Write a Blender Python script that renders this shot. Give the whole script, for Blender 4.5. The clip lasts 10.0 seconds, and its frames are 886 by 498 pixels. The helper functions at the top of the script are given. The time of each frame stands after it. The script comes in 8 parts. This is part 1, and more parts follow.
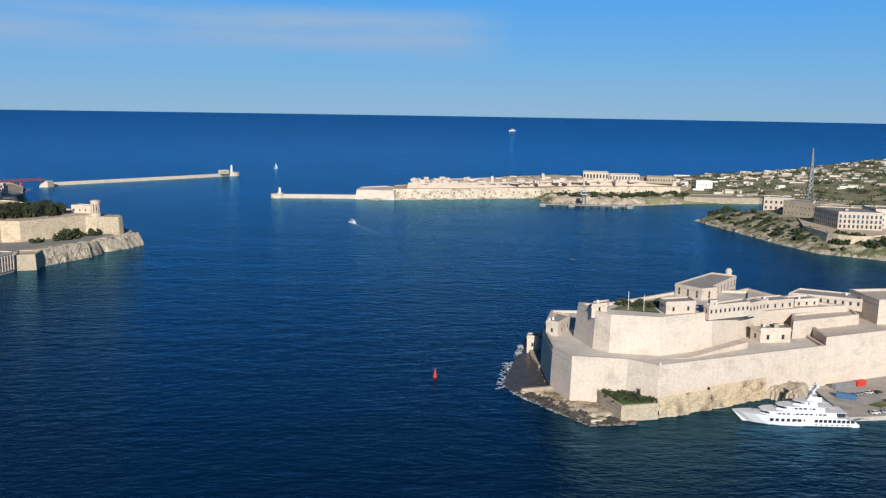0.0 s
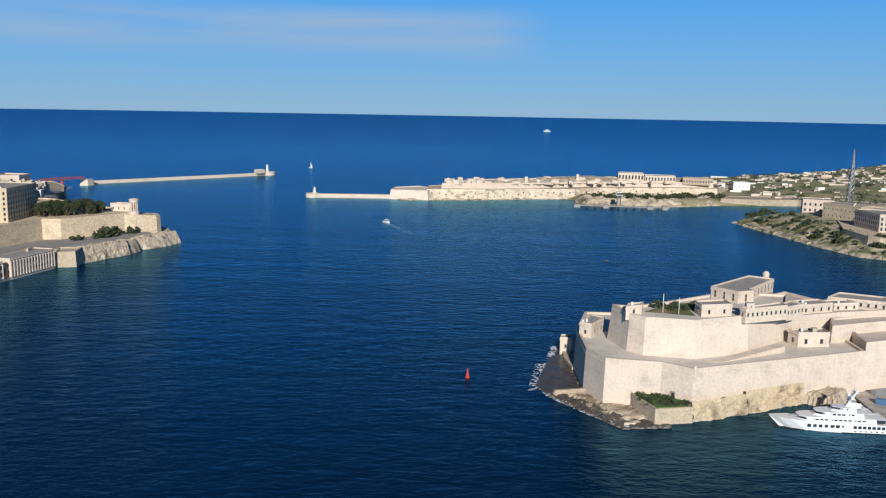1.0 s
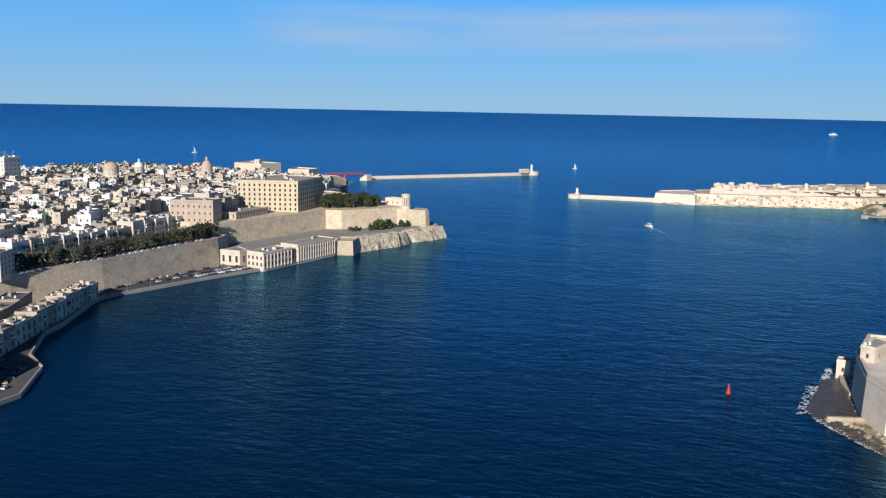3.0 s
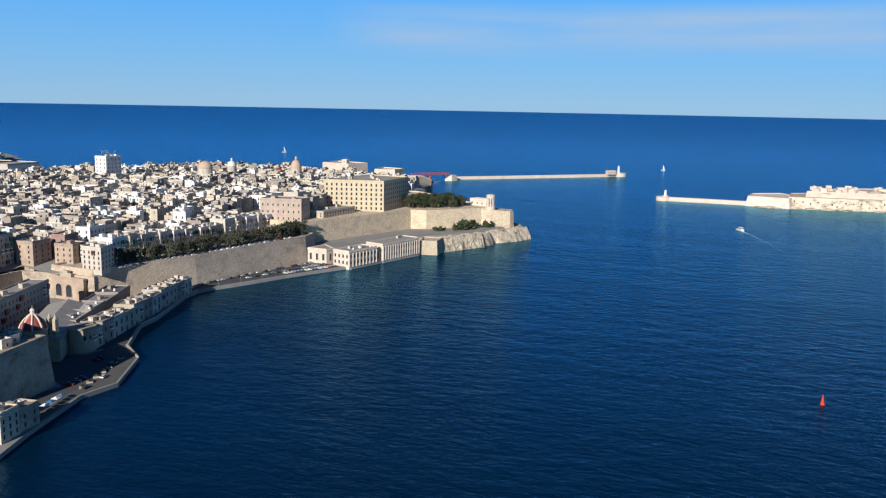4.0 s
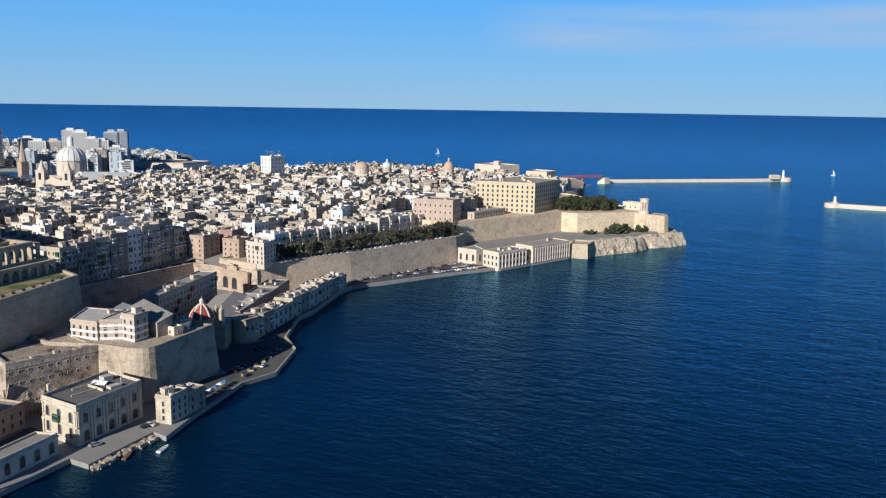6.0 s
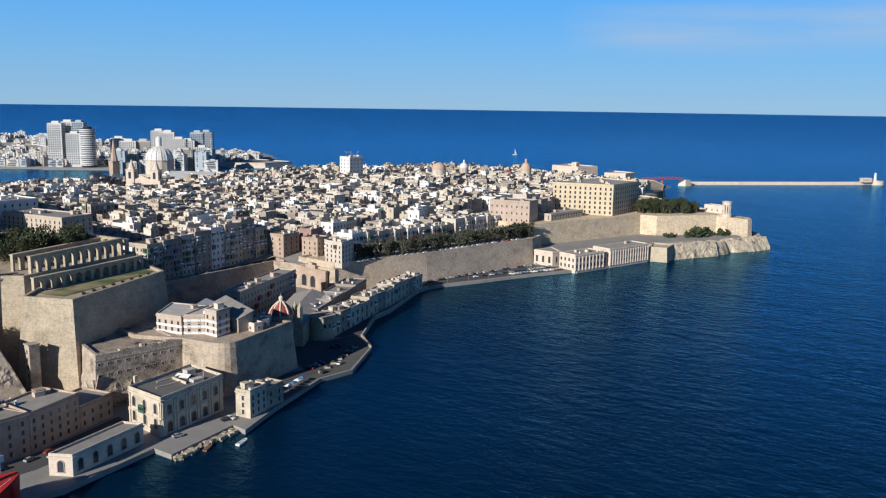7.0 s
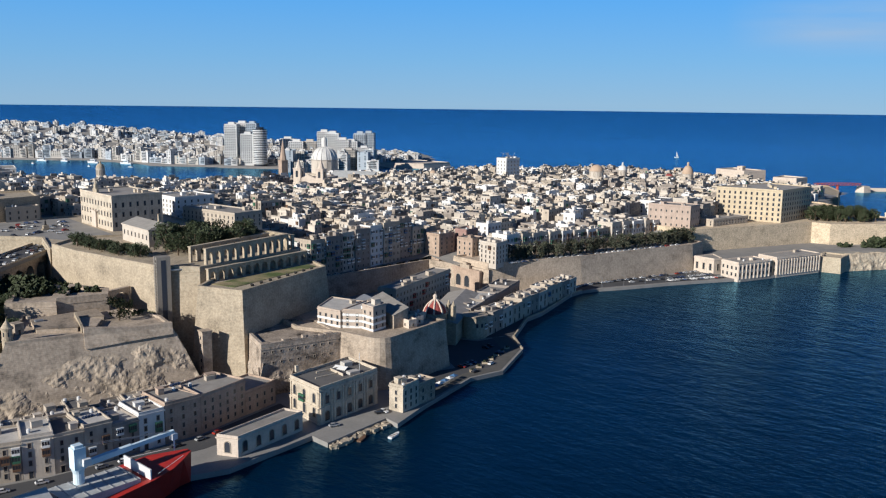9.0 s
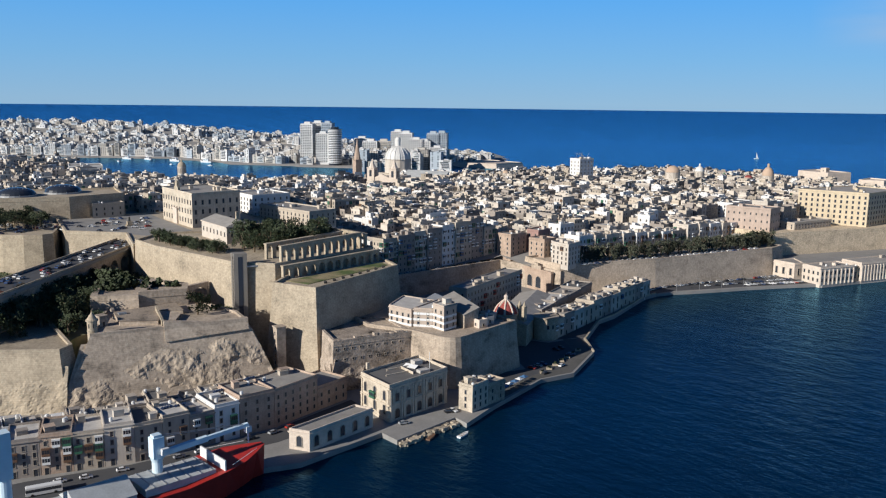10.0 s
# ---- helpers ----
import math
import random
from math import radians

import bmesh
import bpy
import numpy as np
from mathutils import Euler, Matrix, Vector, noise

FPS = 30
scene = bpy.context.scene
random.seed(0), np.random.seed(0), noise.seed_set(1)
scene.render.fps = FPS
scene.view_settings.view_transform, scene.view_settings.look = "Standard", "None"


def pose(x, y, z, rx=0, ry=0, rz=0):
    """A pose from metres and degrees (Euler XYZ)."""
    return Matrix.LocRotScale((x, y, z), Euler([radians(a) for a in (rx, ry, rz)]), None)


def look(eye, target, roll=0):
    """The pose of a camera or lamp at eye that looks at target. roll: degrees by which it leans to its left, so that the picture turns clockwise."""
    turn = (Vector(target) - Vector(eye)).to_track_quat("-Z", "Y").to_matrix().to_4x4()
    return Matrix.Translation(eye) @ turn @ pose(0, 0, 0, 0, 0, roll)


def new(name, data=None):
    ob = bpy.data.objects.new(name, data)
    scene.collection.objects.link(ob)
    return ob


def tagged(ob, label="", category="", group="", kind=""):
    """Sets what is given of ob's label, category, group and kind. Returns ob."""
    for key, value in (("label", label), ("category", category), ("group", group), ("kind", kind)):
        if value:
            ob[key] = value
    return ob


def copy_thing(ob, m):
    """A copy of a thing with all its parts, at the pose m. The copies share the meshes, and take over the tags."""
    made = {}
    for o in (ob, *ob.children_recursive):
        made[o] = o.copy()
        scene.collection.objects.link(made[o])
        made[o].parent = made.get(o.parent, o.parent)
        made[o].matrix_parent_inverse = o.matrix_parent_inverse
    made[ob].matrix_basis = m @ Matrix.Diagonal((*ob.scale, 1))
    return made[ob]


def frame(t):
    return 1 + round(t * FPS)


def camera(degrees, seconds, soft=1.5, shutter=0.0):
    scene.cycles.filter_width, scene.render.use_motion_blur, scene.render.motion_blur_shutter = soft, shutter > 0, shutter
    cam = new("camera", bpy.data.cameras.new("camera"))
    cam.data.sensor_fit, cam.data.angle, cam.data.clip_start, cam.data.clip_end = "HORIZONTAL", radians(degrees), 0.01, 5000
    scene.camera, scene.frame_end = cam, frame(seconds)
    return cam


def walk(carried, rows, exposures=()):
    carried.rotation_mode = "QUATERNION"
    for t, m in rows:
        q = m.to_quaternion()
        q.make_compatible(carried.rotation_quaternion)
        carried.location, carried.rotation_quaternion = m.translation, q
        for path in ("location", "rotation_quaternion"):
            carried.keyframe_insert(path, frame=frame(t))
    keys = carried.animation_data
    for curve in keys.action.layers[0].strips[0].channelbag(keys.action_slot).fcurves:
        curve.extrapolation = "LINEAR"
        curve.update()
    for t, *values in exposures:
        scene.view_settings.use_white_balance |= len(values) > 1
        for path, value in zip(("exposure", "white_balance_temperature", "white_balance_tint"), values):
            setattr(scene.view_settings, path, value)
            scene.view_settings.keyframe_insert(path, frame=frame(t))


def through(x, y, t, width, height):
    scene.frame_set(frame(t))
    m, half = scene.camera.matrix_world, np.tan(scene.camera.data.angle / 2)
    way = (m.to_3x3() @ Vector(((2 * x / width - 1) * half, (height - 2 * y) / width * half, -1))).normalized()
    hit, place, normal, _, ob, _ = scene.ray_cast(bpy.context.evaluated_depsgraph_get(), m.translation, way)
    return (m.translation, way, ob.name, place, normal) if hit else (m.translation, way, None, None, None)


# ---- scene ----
# The camera hovers over the harbour and turns to its left.
EYE = 130.0
cam = camera(54.27, 10.0, soft=1.2)
TURNS = [
    (0.0, 0.0, -9.084, 0.917), (0.5, -0.123, -9.06, 0.943), (1.0, 2.243, -9.104, 1.017), (1.5, 7.342, -9.2, 1.088),
    (2.0, 12.237, -9.289, 1.157), (2.5, 16.291, -9.339, 1.183), (3.0, 19.542, -9.369, 1.147), (4.5, 27.905, -9.466, 1.065),
    (5.0, 30.58, -9.478, 0.995), (5.5, 32.785, -9.477, 0.951), (7.0, 40.297, -9.499, 0.813), (7.5, 42.587, -9.503, 0.767),
    (8.0, 45.129, -9.515, 0.731), (8.5, 47.89, -9.517, 0.711), (9.0, 50.635, -9.532, 0.691), (9.5, 53.189, -9.563, 0.674),
    (10.0, 55.438, -9.592, 0.666),
]


def eye_pose(yaw, pitch, lean):
    return pose(0, 0, EYE, 0, 0, yaw) @ pose(0, 0, 0, 90 + pitch) @ pose(0, 0, 0, 0, 0, lean)


walk(cam, [(t, eye_pose(yaw, pitch, lean)) for t, yaw, pitch, lean in TURNS],
     [(0.0, 0.14), (0.8, 0.15), (1.5, 0.07), (2.0, 0.08), (2.5, 0.28), (4.5, 0.36), (7.0, 0.33), (10.0, 0.27)])

# ---- world and sun ----
SUN_AZ, SUN_EL = 177.5, 22.0          # degrees clockwise from +y, and above the horizon
world = bpy.data.worlds.new("sky")
scene.world = world
world.use_nodes = True
wn, wl = world.node_tree.nodes, world.node_tree.links
wn.clear()
w_out = wn.new("ShaderNodeOutputWorld")
w_bg = wn.new("ShaderNodeBackground")
w_sky = wn.new("ShaderNodeTexSky")
w_sky.sky_type, w_sky.sun_disc = "NISHITA", False
w_sky.sun_elevation, w_sky.sun_rotation = radians(SUN_EL), radians(SUN_AZ)
w_sky.air_density, w_sky.dust_density, w_sky.ozone_density, w_sky.altitude = 1.0, 0.0, 5.0, 130
w_bg.inputs["Strength"].default_value = 0.079
w_co = wn.new("ShaderNodeTexCoord")
w_xyz = wn.new("ShaderNodeSeparateXYZ")
wl.new(w_co.outputs["Generated"], w_xyz.inputs[0])


def sky_ramp(source, stops):
    r = wn.new("ShaderNodeValToRGB")
    while len(r.color_ramp.elements) < len(stops):
        r.color_ramp.elements.new(0.5)
    for e, (at, c) in zip(r.color_ramp.elements, stops):
        e.position, e.color = at, (*c, 1)
    wl.new(source, r.inputs["Fac"])
    return r.outputs["Color"]


def sky_mix(kind, a, b, fac=1.0):
    n = wn.new("ShaderNodeMixRGB")
    n.blend_type = kind
    n.use_clamp = False
    for value, slot in ((fac, "Fac"), (a, "Color1"), (b, "Color2")):
        if isinstance(value, (int, float)):
            n.inputs[slot].default_value = value
        elif isinstance(value, tuple):
            n.inputs[slot].default_value = (*value, 1)
        else:
            wl.new(value, n.inputs[slot])
    return n.outputs[0]


# the clear winter air is bluer and more even than the model's
w_tint = sky_ramp(w_xyz.outputs["Z"], [(0.0, (0.30, 0.55, 1.0)), (0.10, (0.20, 0.55, 1.0)), (0.5, (0.30, 0.62, 1.0))])
w_air = sky_ramp(w_xyz.outputs["Z"], [(0.0, (0.33, 0.55, 0.78)), (0.05, (0.23, 0.52, 0.86)), (0.13, (0.11, 0.45, 0.98)), (0.20, (0.032, 0.18, 0.48)), (0.40, (0.009, 0.045, 0.15)), (1.0, (0.006, 0.034, 0.12))])
w_clear = sky_mix("MIX", sky_mix("MULTIPLY", w_sky.outputs[0], w_tint), sky_mix("MULTIPLY", w_air, (10.0, 10.0, 10.0)), 0.82)
# one long thin cirrus low over the sea
w_map = wn.new("ShaderNodeMapping")
w_map.inputs["Scale"].default_value = (3.2, 3.2, 30.0)
w_noise = wn.new("ShaderNodeTexNoise")
w_noise.inputs["Scale"].default_value, w_noise.inputs["Detail"].default_value = 1.3, 5.0
wl.new(w_co.outputs["Generated"], w_map.inputs["Vector"])
wl.new(w_map.outputs[0], w_noise.inputs["Vector"])
w_wisp = sky_ramp(w_noise.outputs["Fac"], [(0.25, (0.12, 0.12, 0.12)), (0.62, (1, 1, 1))])
w_band = sky_ramp(w_xyz.outputs["Z"], [(0.050, (0, 0, 0)), (0.078, (1, 1, 1)), (0.098, (1, 1, 1)), (0.115, (0, 0, 0))])
w_side = wn.new("ShaderNodeMath")
w_side.operation = "ADD"
w_side.inputs[1].default_value = 0.6
wl.new(w_xyz.outputs["X"], w_side.inputs[0])
w_from = sky_ramp(w_side.outputs[0], [(0.055, (0, 0, 0)), (0.13, (1, 1, 1)), (0.61, (1, 1, 1)), (0.68, (0, 0, 0))])
w_ahead = sky_ramp(w_xyz.outputs["Y"], [(0.0, (0, 0, 0)), (0.3, (1.0, 1.0, 1.0))])
w_cloud = sky_mix("MULTIPLY", sky_mix("MULTIPLY", w_wisp, w_band), sky_mix("MULTIPLY", w_from, w_ahead))
w_all = sky_mix("MIX", w_clear, (3.3, 5.2, 7.8), w_cloud)
wl.new(w_all, w_bg.inputs["Color"])
wl.new(w_bg.outputs[0], w_out.inputs["Surface"])

sun_data = bpy.data.lights.new("sun", "SUN")
sun_data.energy, sun_data.angle, sun_data.color = 5.0, radians(0.53), (1.0, 0.95, 0.875)
sun_dir = Vector((math.sin(radians(SUN_AZ)) * math.cos(radians(SUN_EL)), math.cos(radians(SUN_AZ)) * math.cos(radians(SUN_EL)), math.sin(radians(SUN_EL))))
sun = new("sun", sun_data)
sun.matrix_world = look(sun_dir * 500, (0, 0, 0))


# ---- materials ----
def material(name, color, rough=0.85, metal=0.0, vary=0.0, coarse=0.0, fine=0.0, size=4.0, grain=0.6, bump=0.0, streak=0.0,
             second=None, spec=0.3, island=False, courses=0.0, stain=0.0):
    """A surface with a base colour, a random shade per piece (vary), stains (coarse, over size metres) and grain (fine, over
    grain metres), upright streaks, and relief."""
    m = bpy.data.materials.new(name)
    m.use_nodes = True
    n, l = m.node_tree.nodes, m.node_tree.links
    b = n["Principled BSDF"]
    b.inputs["Roughness"].default_value, b.inputs["Metallic"].default_value = rough, metal
    b.inputs["Specular IOR Level"].default_value = spec
    geo = n.new("ShaderNodeNewGeometry")

    def noise_of(scale, detail, stretch=(1, 1, 1)):
        mp = n.new("ShaderNodeMapping")
        mp.inputs["Scale"].default_value = stretch
        t = n.new("ShaderNodeTexNoise")
        t.inputs["Scale"].default_value, t.inputs["Detail"].default_value = scale, detail
        l.new(geo.outputs["Position"], mp.inputs["Vector"])
        l.new(mp.outputs[0], t.inputs["Vector"])
        return t.outputs["Fac"]

    def mul(a, k, around=0.5):
        s = n.new("ShaderNodeMath")
        s.operation = "SUBTRACT"
        l.new(a, s.inputs[0])
        s.inputs[1].default_value = around
        t = n.new("ShaderNodeMath")
        t.operation = "MULTIPLY"
        l.new(s.outputs[0], t.inputs[0])
        t.inputs[1].default_value = k
        return t.outputs[0]

    terms = []
    if vary:
        if island:
            terms.append(mul(geo.outputs["Random Per Island"], vary * 2))
        else:
            oi = n.new("ShaderNodeObjectInfo")
            terms.append(mul(oi.outputs["Random"], vary * 2))
    if coarse:
        terms.append(mul(noise_of(1.0 / size, 5), coarse * 3.2))
    if fine:
        terms.append(mul(noise_of(1.0 / grain, 3), fine * 3.2))
    if streak:
        terms.append(mul(noise_of(0.9, 4, (1, 1, 0.16)), streak * 3.2))
    if courses:      # ashlar: long blocks in level courses
        sep, along, comb = n.new("ShaderNodeSeparateXYZ"), n.new("ShaderNodeMath"), n.new("ShaderNodeCombineXYZ")
        l.new(geo.outputs["Position"], sep.inputs[0])
        l.new(sep.outputs["X"], along.inputs[0])
        l.new(sep.outputs["Y"], along.inputs[1])
        l.new(along.outputs[0], comb.inputs["X"])
        l.new(sep.outputs["Z"], comb.inputs["Y"])
        brick = n.new("ShaderNodeTexBrick")
        brick.inputs["Scale"].default_value, brick.inputs["Brick Width"].default_value, brick.inputs["Row Height"].default_value = 1.0, 1.7, 0.75
        brick.inputs["Color1"].default_value, brick.inputs["Color2"].default_value, brick.inputs["Mortar"].default_value = (0.62, 0.62, 0.62, 1), (0.38, 0.38, 0.38, 1), (0.1, 0.1, 0.1, 1)
        brick.inputs["Mortar Size"].default_value = 0.05
        l.new(comb.outputs[0], brick.inputs["Vector"])
        terms.append(mul(brick.outputs["Color"], courses * 2))
    if stain:        # dark weathered patches
        r = n.new("ShaderNodeValToRGB")
        r.color_ramp.elements[0].position, r.color_ramp.elements[1].position = 0.52, 0.70
        l.new(noise_of(0.11, 8, (1, 1, 1.6)), r.inputs["Fac"])
        terms.append(mul(r.outputs[0], -stain, 0.0))
    color_in = None
    if second:
        mx = n.new("ShaderNodeMixRGB")
        mx.inputs["Color1"].default_value, mx.inputs["Color2"].default_value = (*color, 1), (*second, 1)
        ramp = n.new("ShaderNodeValToRGB")
        ramp.color_ramp.elements[0].position, ramp.color_ramp.elements[1].position = 0.42, 0.62
        l.new(noise_of(0.6 / size, 6), ramp.inputs["Fac"])
        l.new(ramp.outputs[0], mx.inputs["Fac"])
        color_in = mx.outputs[0]
    if terms:
        acc = terms[0]
        for t in terms[1:]:
            a = n.new("ShaderNodeMath")
            l.new(acc, a.inputs[0])
            l.new(t, a.inputs[1])
            acc = a.outputs[0]
        one = n.new("ShaderNodeMath")
        l.new(acc, one.inputs[0])
        one.inputs[1].default_value = 1.0
        one.use_clamp = False
        hsv = n.new("ShaderNodeHueSaturation")
        hsv.inputs["Color"].default_value = (*color, 1)
        if color_in:
            l.new(color_in, hsv.inputs["Color"])
        l.new(one.outputs[0], hsv.inputs["Value"])
        color_in = hsv.outputs[0]
    if color_in:
        l.new(color_in, b.inputs["Base Color"])
    else:
        b.inputs["Base Color"].default_value = (*color, 1)
    if bump:
        bp = n.new("ShaderNodeBump")
        bp.inputs["Strength"].default_value, bp.inputs["Distance"].default_value = 0.6, bump
        l.new(noise_of(1.0 / grain, 5), bp.inputs["Height"])
        l.new(bp.outputs[0], b.inputs["Normal"])
    return m


M_LIME = material("limestone_ashlar", (0.40, 0.333, 0.245), vary=0.10, coarse=0.20, fine=0.26, size=9, grain=1.1, streak=0.08, bump=0.15, courses=0.26, stain=0.18)
M_LIME_PALE = material("pale_limestone", (0.565, 0.48, 0.40), vary=0.06, coarse=0.07, fine=0.13, size=12, grain=1.2, streak=0.07, bump=0.22, courses=0.13, stain=0.16)
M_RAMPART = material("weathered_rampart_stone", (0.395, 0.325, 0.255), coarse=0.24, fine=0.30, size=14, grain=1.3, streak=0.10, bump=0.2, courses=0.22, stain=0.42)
M_ERODED = material("eroded_bastion_stone", (0.375, 0.31, 0.25), coarse=0.34, fine=0.34, size=5, grain=1.0, streak=0.14, bump=0.3, courses=0.26, stain=0.75)
M_BROWN = material("brown_ashlar", (0.39, 0.295, 0.23), coarse=0.2, fine=0.16, size=5, grain=0.9, streak=0.14, courses=0.18, stain=0.2)
M_ROCK = material("rock", (0.41, 0.345, 0.26), stain=0.6, coarse=0.30, fine=0.25, size=8, grain=1.5, bump=0.6)
M_WETROCK = material("wet_rock", (0.075, 0.065, 0.055), rough=0.38, coarse=0.3, fine=0.3, size=6, grain=1.2, bump=0.5)
M_PAVE = material("stone_paving", (0.25, 0.24, 0.225), coarse=0.15, fine=0.1, size=8, grain=0.8)
M_DARKPAVE = material("dark_stone_paving", (0.105, 0.10, 0.09), coarse=0.2, fine=0.15, size=5, grain=0.8)
M_ASPHALT = material("asphalt", (0.075, 0.075, 0.078), coarse=0.15, fine=0.1, size=10, grain=0.5)
M_GRASS = material("scrub_grass", (0.09, 0.12, 0.04), coarse=0.35, fine=0.3, size=7, grain=0.7, second=(0.28, 0.23, 0.13))
M_EARTH = material("dry_earth", (0.30, 0.26, 0.16), coarse=0.3, fine=0.2, size=18, grain=2.5, second=(0.115, 0.15, 0.05))
M_GLASS = material("dark_window_glass", (0.03, 0.035, 0.045), rough=0.2, spec=0.5, vary=0.3)
M_WHITE = material("white_paint", (0.66, 0.66, 0.645), rough=0.5, coarse=0.05, fine=0.04, size=3)
M_LEAF = material("leaves", (0.042, 0.055, 0.026), rough=0.7, vary=0.35, coarse=0.3, fine=0.3, size=2, grain=0.6, island=True)
M_LEAF_GREY = material("dusty_leaves", (0.062, 0.068, 0.045), rough=0.8, vary=0.35, coarse=0.2, fine=0.2, size=2, grain=0.6, island=True)
M_BARK = material("bark", (0.12, 0.09, 0.06), fine=0.3, grain=0.3)
M_ROOF = material("roof_screed", (0.29, 0.27, 0.245), vary=0.12, coarse=0.2, fine=0.12, size=4, grain=0.6)
M_RED = material("red_paint", (0.55, 0.05, 0.03), rough=0.45, coarse=0.12, fine=0.06, size=3)
M_METAL = material("grey_metal", (0.35, 0.36, 0.37), rough=0.5, metal=0.6, coarse=0.1, size=2)


def sea_material():
    m = bpy.data.materials.new("sea_water")
    m.use_nodes = True
    n, l = m.node_tree.nodes, m.node_tree.links
    n.remove(n["Principled BSDF"])
    out = n["Material Output"]
    deep, gloss, mix = n.new("ShaderNodeBsdfDiffuse"), n.new("ShaderNodeBsdfGlossy"), n.new("ShaderNodeMixShader")
    gloss.inputs["Color"].default_value, gloss.inputs["Roughness"].default_value = (0.31, 0.70, 0.97, 1), 0.19
    fres = n.new("ShaderNodeFresnel")
    fres.inputs["IOR"].default_value = 1.29
    part_of = n.new("ShaderNodeMath")
    part_of.operation = "MULTIPLY"
    streaks, turn_of, streak_map = n.new("ShaderNodeTexNoise"), n.new("ShaderNodeMapping"), n.new("ShaderNodeMapRange")
    where = n.new("ShaderNodeNewGeometry")
    turn_of.inputs["Scale"].default_value, turn_of.inputs["Rotation"].default_value = (0.35, 2.6, 1), (0, 0, 0.35)
    streaks.inputs["Scale"].default_value, streaks.inputs["Detail"].default_value, streaks.inputs["Roughness"].default_value = 0.011, 7, 0.65
    l.new(where.outputs["Position"], turn_of.inputs["Vector"])
    l.new(turn_of.outputs[0], streaks.inputs["Vector"])
    l.new(streaks.outputs["Fac"], streak_map.inputs["Value"])
    for slot, value in (("From Min", 0.3), ("From Max", 0.7), ("To Min", 0.86), ("To Max", 1.10)):
        streak_map.inputs[slot].default_value = value
    l.new(streak_map.outputs[0], part_of.inputs[1])
    l.new(fres.outputs[0], part_of.inputs[0])
    l.new(part_of.outputs[0], mix.inputs[0])
    l.new(deep.outputs[0], mix.inputs[1])
    l.new(gloss.outputs[0], mix.inputs[2])
    l.new(mix.outputs[0], out.inputs["Surface"])
    geo = n.new("ShaderNodeNewGeometry")
    ramp = n.new("ShaderNodeValToRGB")
    ramp.color_ramp.elements[0].color, ramp.color_ramp.elements[1].color = (0.0001, 0.009, 0.025, 1), (0.0002, 0.014, 0.037, 1)
    ramp.color_ramp.elements[0].position, ramp.color_ramp.elements[1].position = 0.3, 0.7
    big = n.new("ShaderNodeTexNoise")
    big.inputs["Scale"].default_value, big.inputs["Detail"].default_value = 0.006, 5
    mp0 = n.new("ShaderNodeMapping")
    mp0.inputs["Scale"].default_value = (0.5, 1.6, 1)
    l.new(geo.outputs["Position"], mp0.inputs["Vector"])
    l.new(mp0.outputs[0], big.inputs["Vector"])
    l.new(big.outputs["Fac"], ramp.inputs["Fac"])
    l.new(ramp.outputs[0], deep.inputs["Color"])
    last = None
    for scale, stretch, dist in ((0.055, (1, 1.7, 1), 0.85), (0.16, (1, 1.7, 1), 0.50), (0.5, (1, 1.5, 1), 0.14)):
        mp = n.new("ShaderNodeMapping")
        mp.inputs["Scale"].default_value = stretch
        mp.inputs["Rotation"].default_value = (0, 0, -0.3)
        t = n.new("ShaderNodeTexNoise")
        t.inputs["Scale"].default_value, t.inputs["Detail"].default_value, t.inputs["Roughness"].default_value = scale, 5, 0.6
        bp = n.new("ShaderNodeBump")
        bp.inputs["Strength"].default_value, bp.inputs["Distance"].default_value = 1.0, dist
        l.new(geo.outputs["Position"], mp.inputs["Vector"])
        l.new(mp.outputs[0], t.inputs["Vector"])
        l.new(t.outputs["Fac"], bp.inputs["Height"])
        if last:
            l.new(last, bp.inputs["Normal"])
        last = bp.outputs[0]
    for s in (deep, gloss, fres):
        l.new(last, s.inputs["Normal"])
    return m


M_SEA = sea_material()


